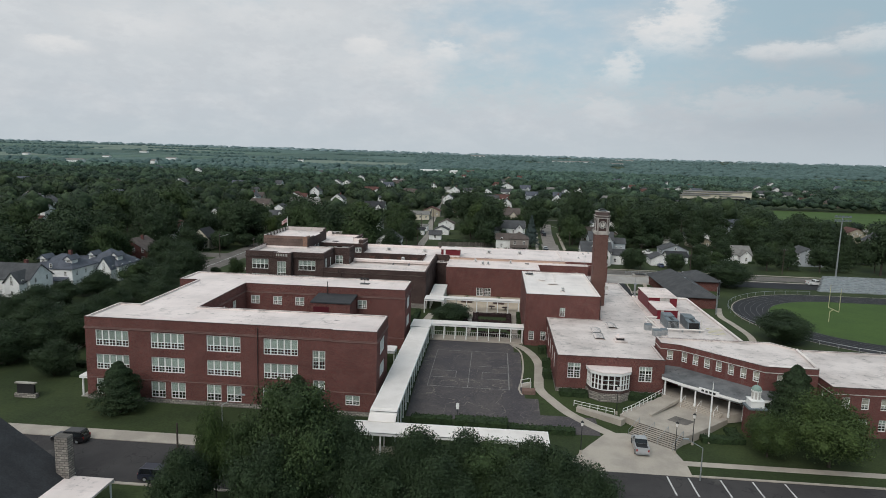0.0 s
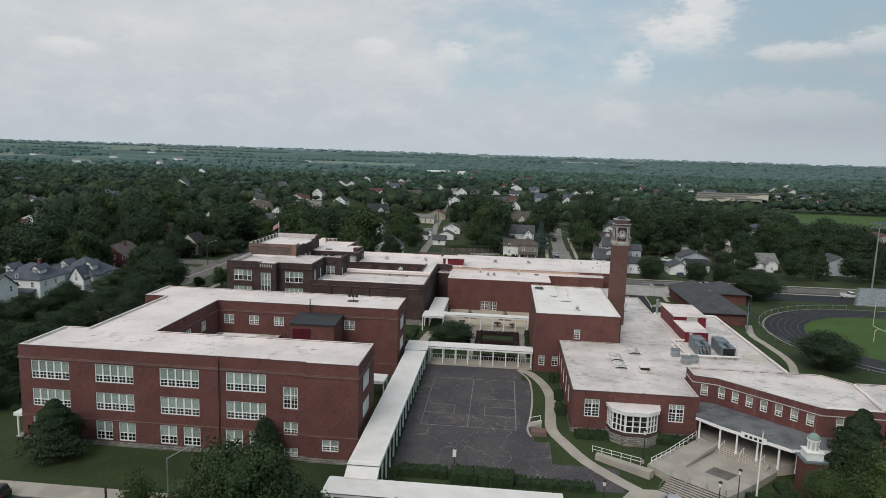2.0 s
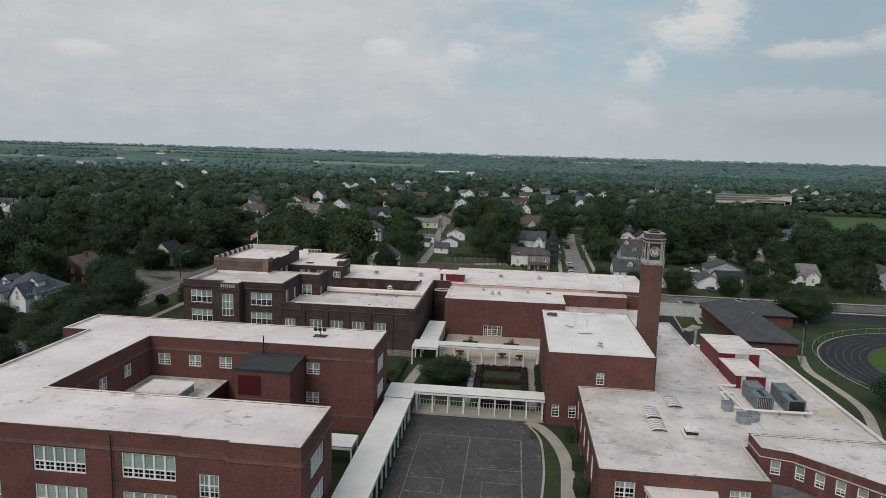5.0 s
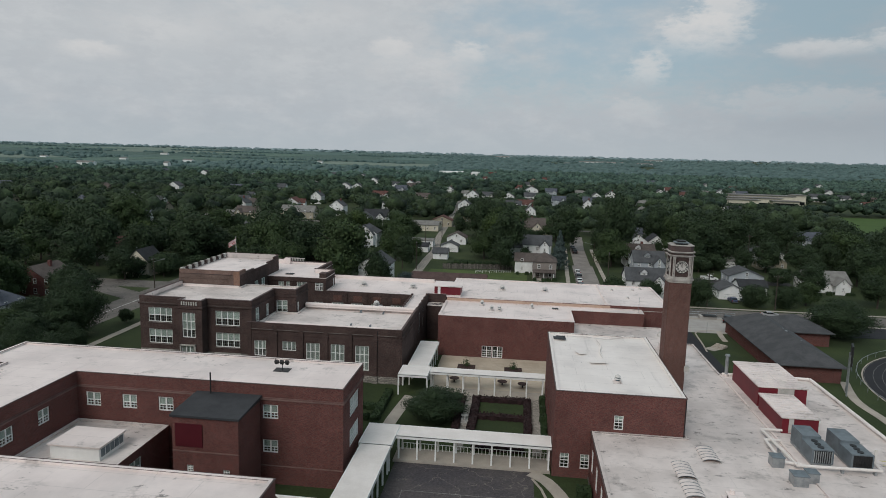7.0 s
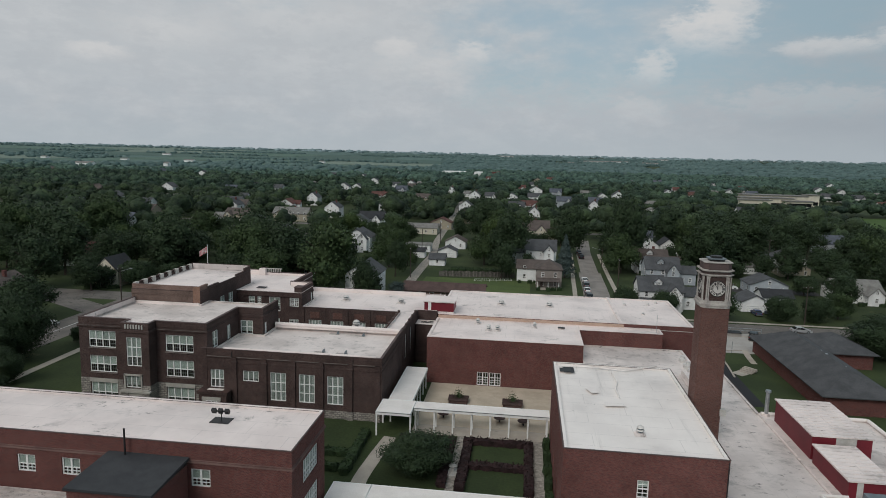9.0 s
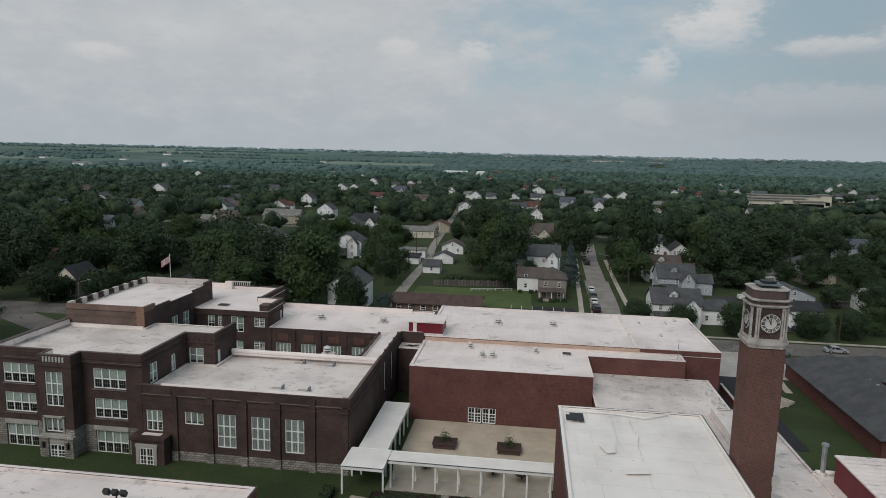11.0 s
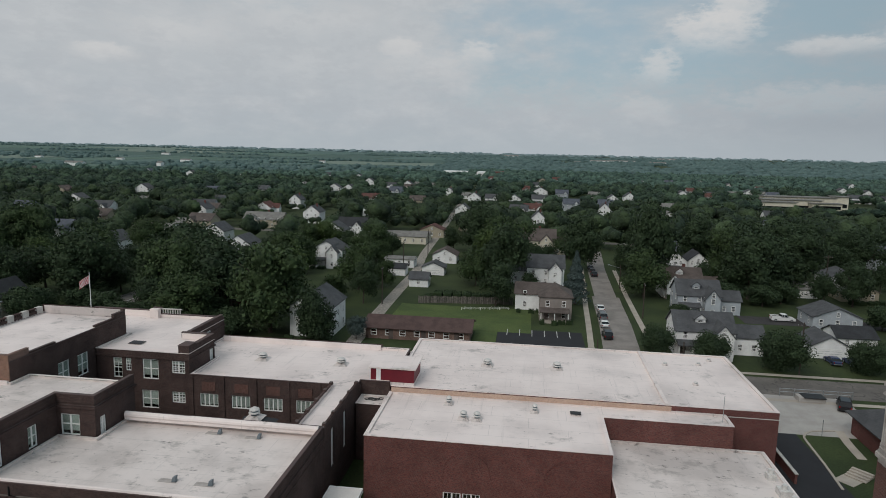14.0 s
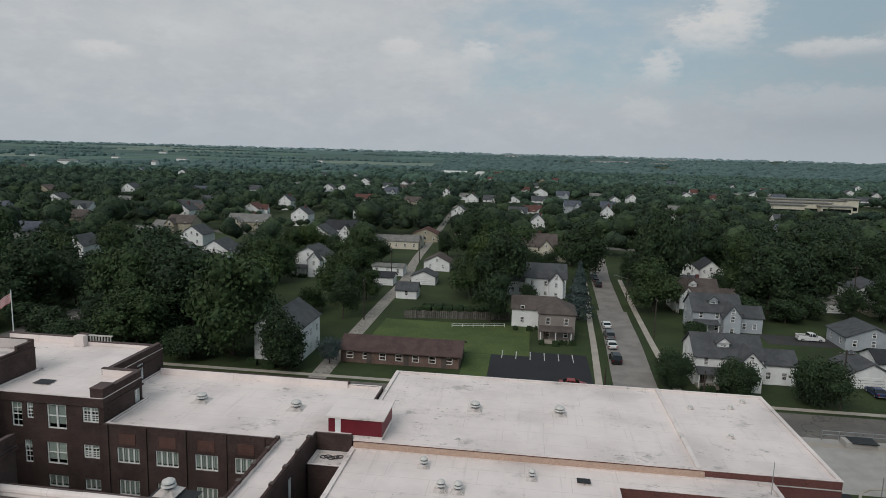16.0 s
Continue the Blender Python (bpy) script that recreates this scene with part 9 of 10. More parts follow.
def tree_kind(key, h, r, habit, leaves, size, mat, seed):
    me = mesh_of("crown", *crown_arrays(seed, h, r, habit, leaves, size), mat)
    g = trunk_geo(seed, h, r, habit)
    tr = bpy.data.meshes.new("trunk")
    tr.from_pydata(g.v, [], g.f)
    tr.materials.append(BARK)
    KINDS[key] = (tr, me, h, r)


def plant(key, x, y, h, r, label, turn=0.0, group="trees"):
    tr, me, h0, r0 = KINDS[key]
    z = ground_z(x, y) - (0.9 if key == "clipped" else 0.05)
    ob = thing("tree", label, "tree", (x, y, z), group)
    ob.rotation_euler = (0, 0, turn)
    ob.scale = (r / r0, r / r0, h / h0)
    for nm, data in (("trunk", tr), ("crown", me)):
        part_ob = new(nm, data)
        part_ob.parent = ob
    return ob


tree_kind("near_a", 12, 6, "spread", 24000, 0.25, LEAF, 11)
tree_kind("near_b", 10, 5, "round", 20000, 0.24, LEAF_DARK, 12)
tree_kind("near_light", 9, 6, "spread", 22000, 0.24, LEAF_LIGHT, 13)
tree_kind("near_full", 11, 5, "full", 30000, 0.22, LEAF, 15)
tree_kind("near_full_dark", 10, 5, "full", 28000, 0.22, LEAF_DARK, 16)
tree_kind("near_column", 8, 2.6, "column", 16000, 0.20, LEAF_DARK, 14)
for n, (mat, habit) in enumerate(((LEAF, "round"), (LEAF_DARK, "round"), (LEAF_LIGHT, "spread"), (LEAF, "tall"), (LEAF_DARK, "tall"), (LEAF, "spread"))):
    tree_kind(f"mid_{n}", 13, 6.5, habit, 5200, 0.50, mat, 30 + n)
tree_kind("cedar", 9, 3.6, "cedar", 17000, 0.24, LEAF_DARK, 45)
tree_kind("spruce", 14, 3.4, "cone", 6000, 0.40, LEAF_BLUE, 41)
tree_kind("grey_leaf", 6, 3, "spread", 6000, 0.22, LEAF_BLUE, 46)
tree_kind("pine", 12, 3.4, "cone", 5000, 0.40, LEAF_DARK, 42)
tree_kind("clipped", 6, 3.6, "round", 10000, 0.21, LEAF_DARK, 44)
tree_kind("bush", 6, 3.6, "round", 6000, 0.32, LEAF_DARK, 43)

FRONT_ROW = tuple(("near_full_dark", x, y, h, r, "dense dark street tree in the front row") for x, y, h, r in ((-30.5, 46.5, 9.0, 4.0), (-20.5, 46.0, 10.5, 5.0), (-9.0, 47.0, 9.0, 4.6), (-0.5, 46.2, 9.6, 4.8), (1.2, 51.6, 10.4, 4.4), (8.6, 47.2, 9.6, 4.8), (9.4, 51.8, 10.2, 4.4), (15.4, 48.5, 8.6, 4.2), (-15.6, 50.0, 11.5, 4.4))) + tuple(
    ("near_full_dark", x, y, h, r, "dark leafy tree beside the side street") for x, y, h, r in ((-82.0, 112.0, 8.2, 5.2), (-98.5, 108.0, 8.6, 6.0), (-101.0, 121.0, 8.0, 5.6), (-83.5, 144.0, 8.2, 5.0), (-79.0, 152.0, 6.5, 3.6), (-104.0, 133.0, 6.5, 4.6), (-103.5, 146.5, 6.6, 4.6), (-101.5, 167.0, 6.4, 4.4), (-108.0, 112.0, 8.5, 6.0), (-73.5, 116.0, 5.5, 3.6))) + (
    ("mid_1", 107.6, 234.0, 10.0, 6.2, "dark street tree before the houses"), ("pine", 117.6, 239.0, 12.5, 4.2, "dark pointed conifer before the houses"), ("mid_4", 128.4, 237.0, 10.5, 6.0, "dark street tree before the houses"), ("pine", 136.8, 240.0, 11.0, 4.0, "dark pointed conifer before the houses"),
    ("bush", -83.0, 176.0, 3.6, 1.9, "young dark tree at the kerb"))
PLANTED = FRONT_ROW + tuple(("bush", x, 226.5 + 2.5 * (k % 3), 6.5 + (k * 1.7) % 2.5, 5.2, "low dark tree behind the school") for k, x in enumerate((-112, -104, -86, -78, -70, -62, -54))) + (
        ("near_full", -18.4, 51.0, 16.2, 6.2, "large dark green street tree"), ("near_full", -24.3, 51.8, 11.2, 4.4, "full green street tree beside the kerb"), ("near_light", -28.6, 51.2, 11.0, 3.0, "airy light green street tree"),
        ("near_full_dark", -12.2, 51.3, 11.6, 4.4, "dense dark street tree"), ("near_full_dark", -3.4, 51.0, 10.8, 4.8, "broad dark tree before the covered walkway"), ("near_full", 5.0, 51.0, 10.0, 5.4, "broad green tree before the covered walkway"), ("near_full_dark", 12.2, 51.2, 9.4, 4.6, "low dark tree at the kerb"), ("near_light", -7.8, 52.2, 6.2, 2.0, "thin airy young tree"),
        ("near_light", 44.8, 72.6, 6.4, 4.3, "green spreading lawn tree"), ("near_light", 52.4, 70.5, 9.9, 6.5, "green lawn tree by the east wing"), ("cedar", 51.6, 81.0, 11.2, 4.0, "tall dark narrow evergreen by the entrance"),
        ("cedar", -54.6, 74.5, 8.4, 3.9, "dark evergreen on the front lawn"), ("near_column", -26.0, 76.6, 7.2, 2.2, "narrow dark evergreen by the brick wall"), ("near_full_dark", -5.6, 133.6, 5.4, 5.4, "dark spreading tree in the garden"),
        ("near_full_dark", 71.5, 131.5, 7.6, 7.6, "round dark tree beside the running track"), ("near_full_dark", 81.0, 198.0, 9.2, 8.6, "large dark tree beside the field house"), ("near_full_dark", -86.6, 163.6, 13.2, 7.2, "round tree at the street corner"), ("near_full_dark", -75.5, 128.0, 8.5, 5.5, "bushy tree by the side street"),
        ("near_full_dark", -74.0, 140.0, 8.0, 5.0, "bushy tree by the side street"), ("near_full_dark", -79.5, 103.0, 9.0, 5.6, "dark tree by the side street"), ("near_full_dark", -88.0, 92.0, 8.6, 6.5, "large dark tree by the side street"), ("near_full_dark", -91.0, 106.0, 8.8, 6.5, "large dark tree by the side street"), ("near_a", -100.0, 95.0, 9.0, 6.5, "large dark tree by the side street"), ("near_full_dark", -84.0, 122.0, 8.2, 5.6, "dark tree by the side street"), ("near_full_dark", -85.0, 136.0, 8.4, 6.0, "dark tree by the side street"), ("mid_3", -76.8, 177.0, 6.5, 2.9, "young street tree at the crossing"),
        ("mid_3", -72.0, 187.0, 5.0, 2.0, "young tree on the lawn"), ("clipped", 33.6, 230.5, 7.6, 4.1, "round clipped tree by the street"), ("clipped", 43.0, 226.6, 7.8, 4.2, "round clipped tree by the street"), ("clipped", 55.6, 226.5, 9.6, 5.2, "round dark tree by the street"),
        ("clipped", 71.5, 227.5, 8.0, 4.4, "round dark tree by the street"), ("clipped", 80.0, 228.0, 8.0, 4.4, "round dark tree by the street"), ("mid_4", 42.4, 296.0, 25.0, 8.4, "tall dark tree on the residential street"), ("mid_4", 70.0, 292.0, 19.0, 10.0, "large dark tree behind the houses"),
        ("mid_1", 86.0, 304.0, 19.5, 10.0, "large dark tree behind the houses"), ("mid_3", 68.0, 308.0, 19.0, 7.0, "tall pointed tree behind the houses"), ("spruce", 20.4, 274.0, 14.5, 3.8, "blue-green spruce beside the street"), ("mid_2", -3.0, 300.0, 20.0, 8.6, "large green back-yard tree"), ("mid_2", 0.0, 318.0, 17.0, 7.0, "large green back-yard tree"),
        ("mid_0", -47.0, 231.0, 22.5, 10.5, "large spreading tree behind the school"), ("mid_1", -34.6, 225.0, 12.0, 5.2, "lighter green tree before the white house"), ("bush", -34.0, 225.2, 6.0, 4.4, "low dark tree before the white house"), ("grey_leaf", -27.6, 229.8, 5.2, 2.8, "small grey-green tree by the alley"), ("mid_1", -34.4, 262.0, 12.0, 4.9, "dark tree beside the alley"), ("mid_2", -49.0, 333.0, 10.0, 5.8, "light green tree by the garage"),
        ("mid_1", -60.0, 240.0, 19.0, 10.0, "dark tree behind the school"), ("mid_4", -73.0, 248.0, 19.0, 10.0, "dark tree behind the school"), ("mid_5", -64.0, 227.0, 13.0, 7.5, "dark tree behind the school"), ("mid_4", -84.0, 264.0, 19.0, 10.0, "dark tree in the yards"), ("mid_0", -60.0, 268.0, 12.0, 5.5, "green tree in the yards"), ("mid_2", -53.0, 250.0, 17.5, 8.0, "broad light green tree"),
        ("mid_1", -73.0, 232.0, 11.0, 6.0, "dark tree by the street"), ("mid_0", 88.0, 233.0, 8.0, 4.5, "small tree before the white house"), ("mid_1", 119.0, 244.0, 9.0, 5.0, "dark tree by the houses"), ("mid_4", 118.0, 268.0, 13.0, 7.0, "dark tree by the houses"), ("pine", 146.0, 252.0, 13.0, 4.0, "dark conifer beside the field"), ("pine", 158.0, 262.0, 11.0, 4.0, "dark conifer beside the field"),
        ("mid_1", -104.0, 190.0, 11.0, 6.5, "dark tree by the side street"), ("mid_0", -101.0, 160.0, 7.0, 4.5, "bushy tree before the white house"), ("mid_4", -132.0, 170.0, 16.0, 8.0, "tall dark tree behind the houses"), ("mid_1", -136.0, 150.0, 15.0, 8.0, "tall dark tree behind the houses"),
        ("mid_4", -104.0, 248.0, 18.0, 9.5, "large dark tree in the west yards"), ("mid_1", -120.0, 256.0, 13.0, 8.0, "large dark tree in the west yards"), ("mid_4", -110.0, 268.0, 11.5, 7.0, "large dark tree in the west yards"), ("mid_1", -98.0, 287.0, 8.5, 5.0, "large dark tree in the west yards"), ("mid_4", -84.0, 287.0, 10.5, 6.5, "large dark tree in the west yards"), ("mid_1", -70.0, 274.0, 13.0, 8.0, "large dark tree in the west yards"),
        ("mid_0", -126.0, 276.0, 11.0, 7.0, "large green tree in the west yards"), ("mid_4", -134.0, 240.0, 17.0, 9.0, "large dark tree in the west yards"), ("mid_1", -120.0, 244.0, 15.0, 7.5, "large dark tree in the west yards"), ("mid_1", 78.0, 322.0, 19.0, 9.5, "large dark tree behind the houses"), ("mid_4", 92.0, 330.0, 19.0, 9.5, "large dark tree behind the houses"), ("mid_1", 84.0, 345.0, 18.0, 9.0, "large dark tree behind the houses"),
        ("mid_4", 70.0, 350.0, 18.0, 8.5, "large dark tree behind the houses"), ("mid_1", 54.0, 350.0, 17.0, 8.0, "large dark tree behind the houses"), ("mid_4", 106.0, 346.0, 18.0, 9.5, "large dark tree behind the houses"), ("mid_1", 122.0, 338.0, 17.0, 9.0, "large dark tree behind the houses"), ("mid_4", 124.0, 304.0, 15.0, 8.0, "large dark tree behind the houses"), ("mid_1", 140.0, 320.0, 17.0, 9.0, "large dark tree behind the houses"),
        ("mid_0", 84.0, 371.0, 15.0, 6.8, "lighter green pointed tree"), ("mid_4", 96.0, 288.0, 12.0, 6.0, "dark tree beside the drive"), ("mid_1", 134.0, 282.0, 13.0, 7.0, "dark tree by the houses"), ("mid_4", 152.0, 296.0, 15.0, 8.0, "dark tree by the houses"), ("mid_1", 160.0, 330.0, 16.0, 9.0, "dark tree by the houses"), ("near_full_dark", -84.5, 97.0, 8.0, 5.5, "dark tree by the side street"), ("near_full_dark", -75.5, 88.5, 6.5, 4.6, "dark tree by the side street"),
        ("mid_4", -86, 150, 8.4, 5.2, "dark tree by the side street"), ("mid_1", -86.5, 157.5, 8, 4.8, "dark tree by the side street"), ("mid_1", -102, 173, 6.2, 4.2, "bushy tree before the white house"), ("mid_4", -101.5, 181, 7.4, 4.8, "bushy tree before the white house"), ("bush", -103.5, 151, 3.6, 3.2, "low bushy tree before the white house"), ("bush", -105.5, 143, 4.0, 3.4, "low bushy tree before the white house"), ("mid_4", -108, 190, 9, 5.5, "dark tree beside the brick house"), ("mid_1", -131, 186, 15, 8, "tall dark tree behind the houses"), ("mid_4", -128, 220, 15, 8, "tall dark tree behind the houses"), ("mid_4", -145, 166, 15, 8.5, "tall dark tree behind the houses"), ("mid_1", -146, 184, 16, 9, "tall dark tree behind the houses"), ("mid_4", -142, 204, 16, 9, "tall dark tree behind the houses"), ("mid_1", -112, 221, 10, 6, "dark tree behind the brick house"), ("mid_4", 94, 246, 10, 5.5, "dark tree beside the white house"),
        ("bush", -98, 240, 6, 4.6, "low dark tree in the west yards"), ("bush", -106, 236, 6, 5, "low dark tree in the west yards"), ("mid_1", -101, 260, 8, 5.2, "dark tree in the west yards"), ("mid_4", -112, 284, 9, 6, "dark tree in the west yards"), ("bush", 62, 284, 6.5, 5.0, "low dark tree behind the blue house"), ("bush", 71, 283, 6.5, 5.2, "low dark tree behind the drive"), ("bush", 77.5, 288, 7, 5.2, "low dark tree behind the drive"), ("mid_1", 46, 308, 13, 7, "dark tree beside the street"), ("bush", 44.5, 262, 4.4, 3.0, "low dark shrub tree by the porch"), ("bush", 91, 262, 6.5, 4.5, "low dark tree behind the garage"))
for key, x, y, h, r, label in PLANTED:
    plant(key, x, y, h, r, label, (x * 7.3 + y * 3.1) % 6.28)


# ---- the rest of the town: random houses and trees that keep clear of streets and one another ----
rng = random.Random(5)
taken = [(x, y, 0.55 * max(w, d) + 1.0) for x, y, w, d, *_ in TOWN] + [(-24, 288, 4), (-22.6, 308, 5), (-22, 333, 6), (-35, 304, 5), (-36, 320, 6), (70, 240, 6), (72, 251, 6), (88, 300, 5), (14, 340, 5), (-45, 378, 9), (-112, 132, 12), (-104, 142, 10), (-116, 122, 10), (-104, 156, 8), (-106, 128, 10)]


def clear_of_streets(x, y, pad):
    if 210 - pad < y < 224 + pad or 397 - pad < y < 406 + pad or -99 - pad < x < -88 + pad and y < 226:
        return False
    if y >= 226 and abs(x + 93.5) < 3.5 + pad * 0.4:
        return False
    street = 28.2 + (y - 222) * (4.6 / 120)
    if 352 > y > 220 and abs(x - street) < 3.5 + pad:
        return False
    if y > 220 and abs(x + 27 + max(0, y - 312) * 0.05) < 1.5 + pad:
        return False
    return True


def open_ground(x, y):
    """Yards, lots and fields that stay free of trees."""
    if x > 40 and y < 112 or -82 < x < 62 and y < 224:
        return True
    if 62 <= x < 200 and 110 < y < 224:
        return True
    if -24 < x < 8 and 222 < y < 264 or 0 < x < 24 and 222 < y < 250:
        return True
    if -26 < x < -5 and 264 <= y < 284 or 34 < x < 66 and 222 < y < 272 or 60 < x < 95 and 222 < y < 282:
        return True
    if 188 < x < 350 and 415 < y < 565 or 172 < x < 296 and 600 < y < 712 or 95 < x < 112 and 224 < y < 256:
        return True
    return abs(x) > 0.92 * y + 60


HOUSE_KINDS = {  # depth, eaves, rise, ridge axis, wall, roof, wing
    "broad": (9, 5.0, 3.0, "x", "white", "grey", 1), "tall": (10, 6.0, 3.4, "y", "white", "grey", 0), "low": (9, 3.0, 2.4, "x", "white", "pale", 0), "tan": (10, 4.6, 3.0, "x", "tan", "brown", -1), "red": (10, 4.4, 3.2, "x", "white", "red", 1), "cottage": (10, 4.4, 3.2, "y", "white", "grey", 0), "blue": (9, 5.2, 3.2, "x", "grey", "slate", 1),
}
WEST_END = ((-205, 401, 12.6, "tan"), (-186, 470, 15, "broad"), (-170, 437, 9.5, "tall"), (-148, 396, 12, "tan"), (-124, 363, 9.2, "cottage"), (-253, 511, 15, "low"), (-146, 324, 8, "cottage"), (-108, 441, 9, "tall"), (-146, 519, 8, "tall"), (-108, 576, 17, "red"), (-159, 693, 10, "cottage"), (-230, 440, 12, "broad"), (-262, 420, 11, "blue"))
MIDTOWN = ((-131, 738, 13, "broad"), (-116, 757, 11, "tall"), (-101, 811, 17, "low"), (-61, 654, 11, "tall"), (-73, 567, 11, "tan"), (-48, 662, 10, "low"), (-34, 509, 9, "cottage"), (-35, 601, 9, "tall"), (-22, 606, 10, "broad"), (-5, 615, 10, "cottage"), (16, 703, 13, "tall"), (15, 614, 13, "broad"), (10, 527, 14, "red"), (12, 452, 7, "tall"))
EAST_END = ((66, 729, 10, "low"), (54, 527, 7, "tall"), (74, 654, 9, "cottage"), (88, 658, 9, "tall"), (107, 601, 12, "low"), (214, 809, 14, "low"), (231, 816, 14, "cottage"), (248, 824, 13, "low"), (311, 760, 20, "broad"), (111, 418, 7, "cottage"), (125, 419, 7, "tall"), (60, 575, 10, "blue"))
names = {"white": "white clapboard", "cream": "cream clapboard", "grey": "blue-grey clapboard", "tan": "tan clapboard"}
open_view = [(x, 425) for x in (195, 207, 219, 231, 243, 255, 267, 279, 291)] + [(x, y) for x, y, *_ in TOWN if y > 240] + [(190, 640), (205, 640), (220, 640), (235, 640), (250, 640), (270, 660), (-120, 1160), (-80, 1160), (-45, 1160)]
for x, y, w, kind in WEST_END + MIDTOWN + EAST_END:
    d, h, rise, axis, wall, roof, wing = HOUSE_KINDS[kind]
    house(x, y, w, d, h, rise, axis, wall, roof, f"{names[wall]} house with {roof} roof among the trees", wing, kind == "broad", kind in ("tall", "red"), few=True)
    taken.append((x, y, 7.5))
    open_view.append((x, y))

spots = []
tries = 0
while len(spots) < 104 and tries < 9000:
    tries += 1
    y = 250 + 800 * rng.random() ** 1.05
    x = rng.uniform(-0.80, 0.58) * (y + 20)
    if y < 345 and x > -125:
        continue
    if open_ground(x, y) or not clear_of_streets(x, y, 7) or any((x - a) ** 2 + (y - b) ** 2 < (c + 8) ** 2 for a, b, c in taken):
        continue
    spots.append((x, y))
    taken.append((x, y, 7.0))
    if rng.random() < 0.4:
        open_view.append((x, y))
proto = {}
kinds = list(HOUSE_KINDS)
for n, (x, y) in enumerate(spots):
    k = kinds[n % len(kinds)]
    d, h, rise, axis, wall, roof, wing = HOUSE_KINDS[k]
    if k not in proto:
        proto[k] = house(x, y, 11, d, h, rise, axis, wall, roof, f"{names[wall]} house with {roof} roof among the trees", wing, few=True)
    else:
        copy_thing(proto[k], pose(x, y, ground_z(x, y), 0, 0, rng.choice((0, 90, 180, 4, -5))))

FRONT = np.array(open_view, float)
TO_STREET = np.array([8.0, 110.0]) - FRONT
REACH = np.linalg.norm(TO_STREET, axis=1)
TO_STREET /= REACH[:, None]


def tree_limit(x, y):
    """How tall a tree may grow in the front gardens and yards before the houses."""
    off = np.array([x, y]) - FRONT
    along = (off * TO_STREET).sum(1)
    across = np.abs(off[:, 0] * TO_STREET[:, 1] - off[:, 1] * TO_STREET[:, 0])
    inside = (along > 0) & (along < 120) & (across < 6.0)
    if not inside.any():
        return 99.0
    return float((3.2 + along[inside] * 36.0 / REACH[inside]).min())


town_trees = [(x, y, r * 0.8, h) for key, x, y, h, r, label in PLANTED]
tries = 0
while len(town_trees) < 600 and tries < 60000:
    tries += 1
    y = 60 + 360 * rng.random() ** 0.75
    x = rng.uniform(-0.90, 0.66) * (y + 60)
    r = rng.uniform(4.2, 9.6)
    if open_ground(x, y) or y < 90 and x > -95 or not clear_of_streets(x, y, r * 0.45) or any((x - a) ** 2 + (y - b) ** 2 < (c + r * 0.55) ** 2 for a, b, c in taken):
        continue
    if any((x - a) ** 2 + (y - b) ** 2 < (0.44 * (r + c)) ** 2 for a, b, c, _ in town_trees):
        continue
    h = min(20.0, r * rng.uniform(1.75, 2.35))
    limit = tree_limit(x, y)
    if limit < 4.5:
        continue
    if h > limit:
        h, r = limit, min(r, limit * 0.5)
    town_trees.append((x, y, r, h))
town_trees = [q for q in town_trees[len(PLANTED):] if not (-42 < q[0] < -14 and 290 < q[1] < 350) and not (-63 < q[0] < -40 and 268 < q[1] < 312) and not (26 < q[0] < 42 and 345 < q[1] < 378)]
town_trees.sort(key=lambda q: math.hypot(q[0] - 8, q[1] - 130))
words = ("full green town tree", "dark green town tree", "light green town tree", "tall green town tree", "tall dark town tree", "broad green town tree")
OBJECT_TREES = 165
for n, (x, y, r, h) in enumerate(town_trees[:OBJECT_TREES]):
    k = rng.choice((1, 1, 4, 4, 0) if x > 40 else (0, 0, 1, 1, 2, 3, 4, 5))
    plant("pine" if n % 17 == 5 else f"mid_{k}", x, y, h, r, "dark conifer among the houses" if n % 17 == 5 else words[k], rng.uniform(0, 6.28), "town trees")


# ---- far woods: thousands of crowns joined ----
def canopy_mass(name, label, crowns, mat, sprays, size, lobes, seed, sit=0.56):
    rs = np.random.RandomState(seed)
    lumps = [ICO1_V * rs.uniform(0.72, 1.22, (len(ICO1_V), 1)) for k in range(8)]
    vs, fs, qs, n = [], [], [], 0
    for x, y, r, h in crowns:
        centre = np.array([x, y, ground_z(x, y) + h * sit])
        reach = np.array([r, r, h * 0.44])
        for sub in range(lobes):
            d = rs.normal(0, 1, 3)
            d[2] = abs(d[2]) * 0.8
            d /= np.linalg.norm(d)
            q = rs.uniform(0.40, 0.62) if sub else 0.70
            p = lumps[rs.randint(8)] * reach * q + centre + (d * reach * (0.92 - q) if sub else 0)
            vs.append(p)
            fs.append(ICO1_F + n)
            n += len(p)
        if sprays:
            d = rs.normal(0, 1, (sprays, 3))
            d[:, 2] = np.abs(d[:, 2]) - 0.15
            d /= np.linalg.norm(d, axis=1)[:, None]
            swell = 0.80 + 0.16 * np.sin(d[:, :1] * 5 + x) * np.sin(d[:, 1:2] * 5 + y) + 0.12 * rs.rand(sprays, 1)
            lv, lf = leaf_quads(rs, d * reach * swell + centre, d, r * size)
            vs.append(lv)
            qs.append(lf + n)
            n += len(lv)
    ob = new(name, mesh_of(name, np.concatenate(vs), [np.concatenate(fs)] + ([np.concatenate(qs)] if qs else []), mat))
    return tagged(ob, label, "woods", "", "stuff")


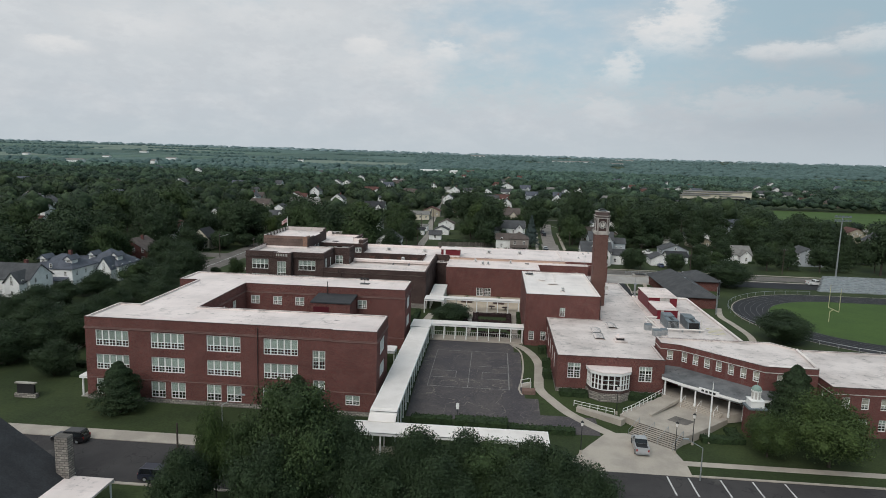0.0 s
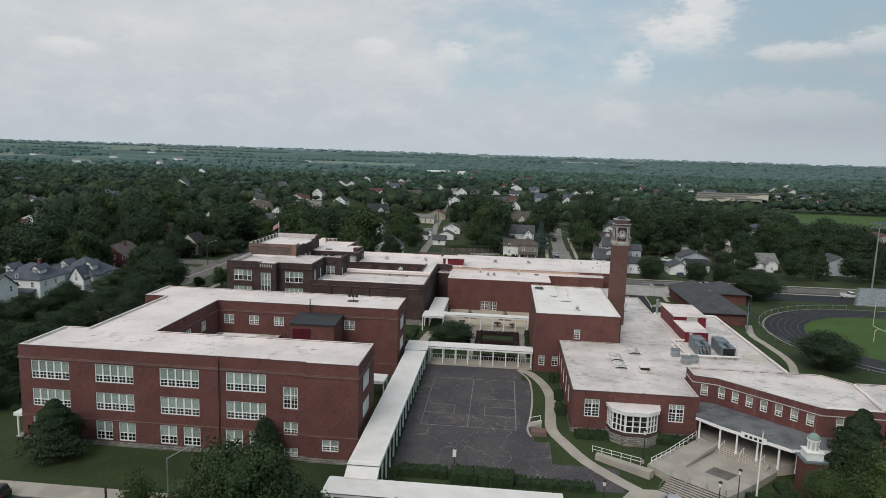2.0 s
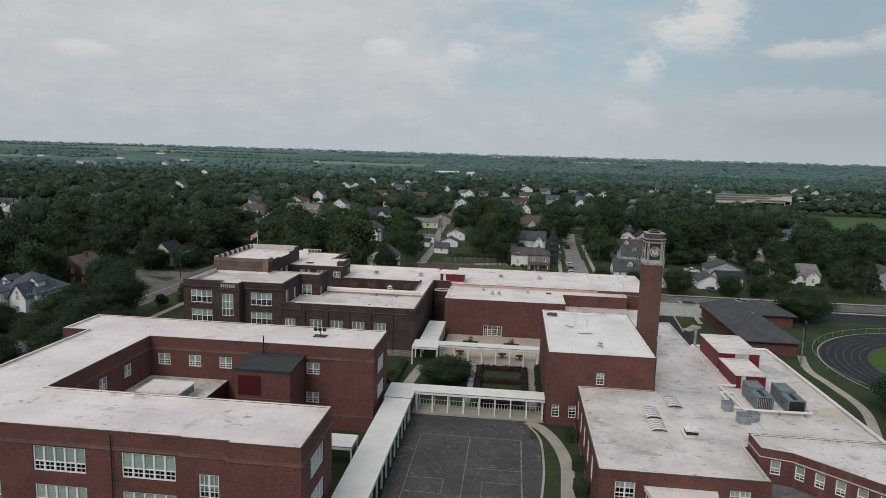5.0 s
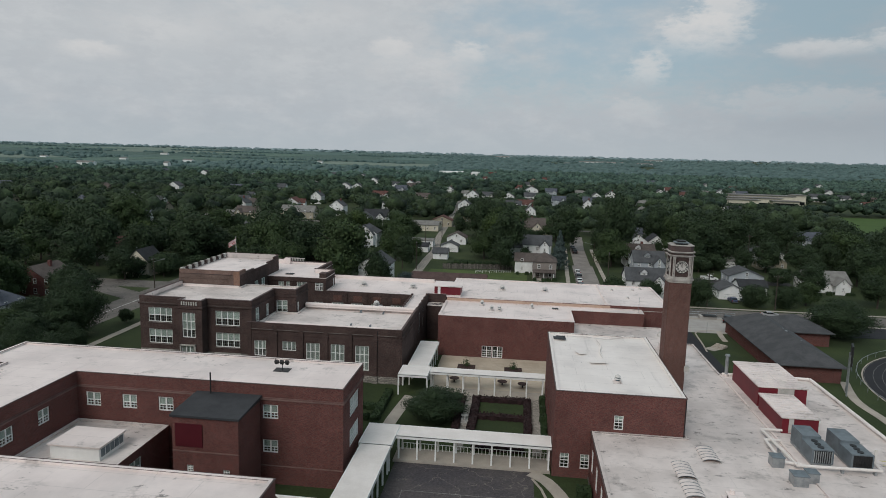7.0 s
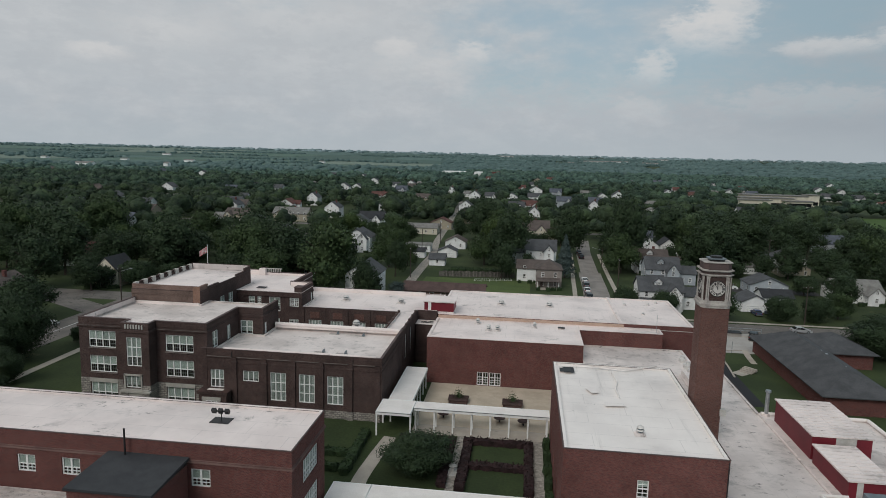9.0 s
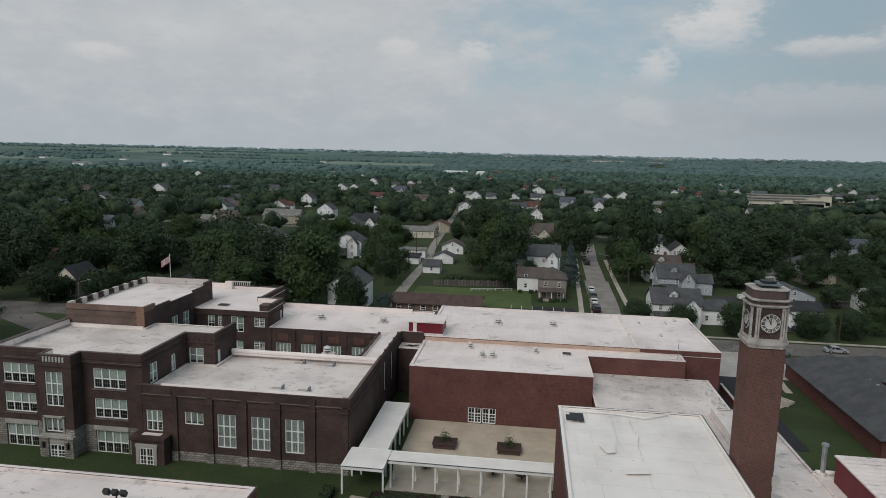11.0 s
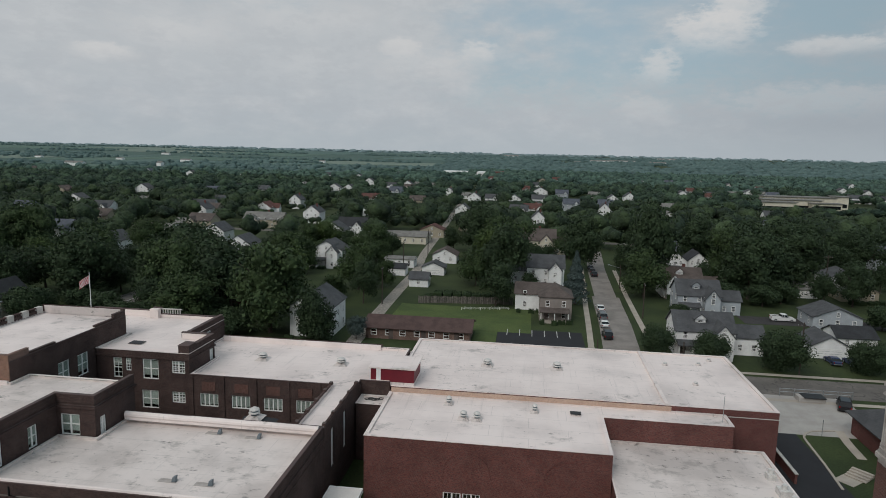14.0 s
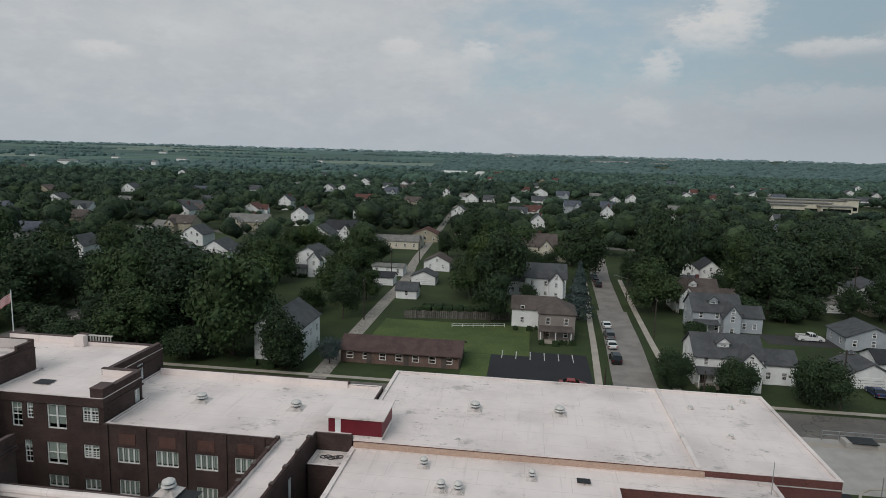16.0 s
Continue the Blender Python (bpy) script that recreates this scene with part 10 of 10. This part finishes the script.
crowns = []
grid = {}
rs = np.random.RandomState(9)
for _ in range(34000):
    y = 400 + 900 * rs.rand() ** 0.8
    x = rs.uniform(-0.92, 0.70) * (y + 40)
    bearing = (x - 8) / (y - 116)
    if bearing < -0.1 and y > (960 if bearing < -0.25 else 1120) + 60 * noise.noise(Vector((x * 0.006, 2.0, 1.0))):
        continue
    r = rs.uniform(3.2, 7.4)
    if open_ground(x, y) or not clear_of_streets(x, y, 2.5):
        continue
    key = (int(x // 9.5), int(y // 9.5))
    if key in grid:
        continue
    if any((x - a) ** 2 + (y - b) ** 2 < (c + 2.5) ** 2 for a, b, c in taken if abs(b - y) < 14):
        continue
    if noise.noise(Vector((x * 0.012, y * 0.012, 3.0))) > 0.40 and y < 1000:
        continue
    h = min(13.5, r * rs.uniform(1.4, 2.1))
    limit = tree_limit(x, y)
    if limit < 4.0:
        continue
    if h > limit:
        h, r = limit, min(r, limit * 0.6)
    grid[key] = True
    crowns.append((x, y, r, h))
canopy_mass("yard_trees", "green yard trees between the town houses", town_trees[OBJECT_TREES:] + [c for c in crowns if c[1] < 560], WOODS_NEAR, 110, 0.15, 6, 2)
# From here outwards the leaf colours carry painted haze.
canopy_mass("town_canopy", "dense green canopy of town trees", [c for c in crowns if 560 <= c[1] < 820], HAZY_WOODS, 60, 0.20, 5, 3)
canopy_mass("wood_canopy", "distant green canopy of woods", [c for c in crowns if c[1] >= 820], HAZY_WOODS_FAR, 7, 0.30, 4, 4)
belts = []
for _ in range(6500):
    y = 1260 + 2500 * rs.rand() ** 0.7
    x = rs.uniform(-0.12, 0.75) * y
    if noise.noise(Vector((x * 0.004, y * 0.003, 7.0))) > 0.34:
        continue
    r = rs.uniform(9, 17) * (1 + y / 5000)
    belts.append((x, y, r, rs.uniform(15, 28)))
for edge in FIELD_ROWS[1:]:
    x = -0.98 * edge
    while x < -0.08 * edge:
        run = rs.uniform(0.04, 0.20) * edge
        if rs.rand() < 0.55:
            deep = rs.choice((8, 14, 30, 70))
            for k in range(int(run / 7) * (2 if deep > 15 else 1)):
                belts.append((x + rs.uniform(0, run), edge + rs.normal(0, deep), rs.uniform(9, 15), rs.uniform(14, 26)))
        x += run
horizon = [(x, rs.uniform(3900, 4700), rs.uniform(26, 44), rs.uniform(24, 40)) for x in np.arange(-4500, 3400, 14)]
canopy_mass("horizon_woods", "low wooded ridge along the horizon", horizon, HAZY_WOODS_HORIZON, 0, 0.3, 2, 6, 0.05)
canopy_mass("far_woods", "far tree belts and woods towards the horizon", belts, HAZY_WOODS_BLUE, 0, 0.3, 2, 5, 0.05)
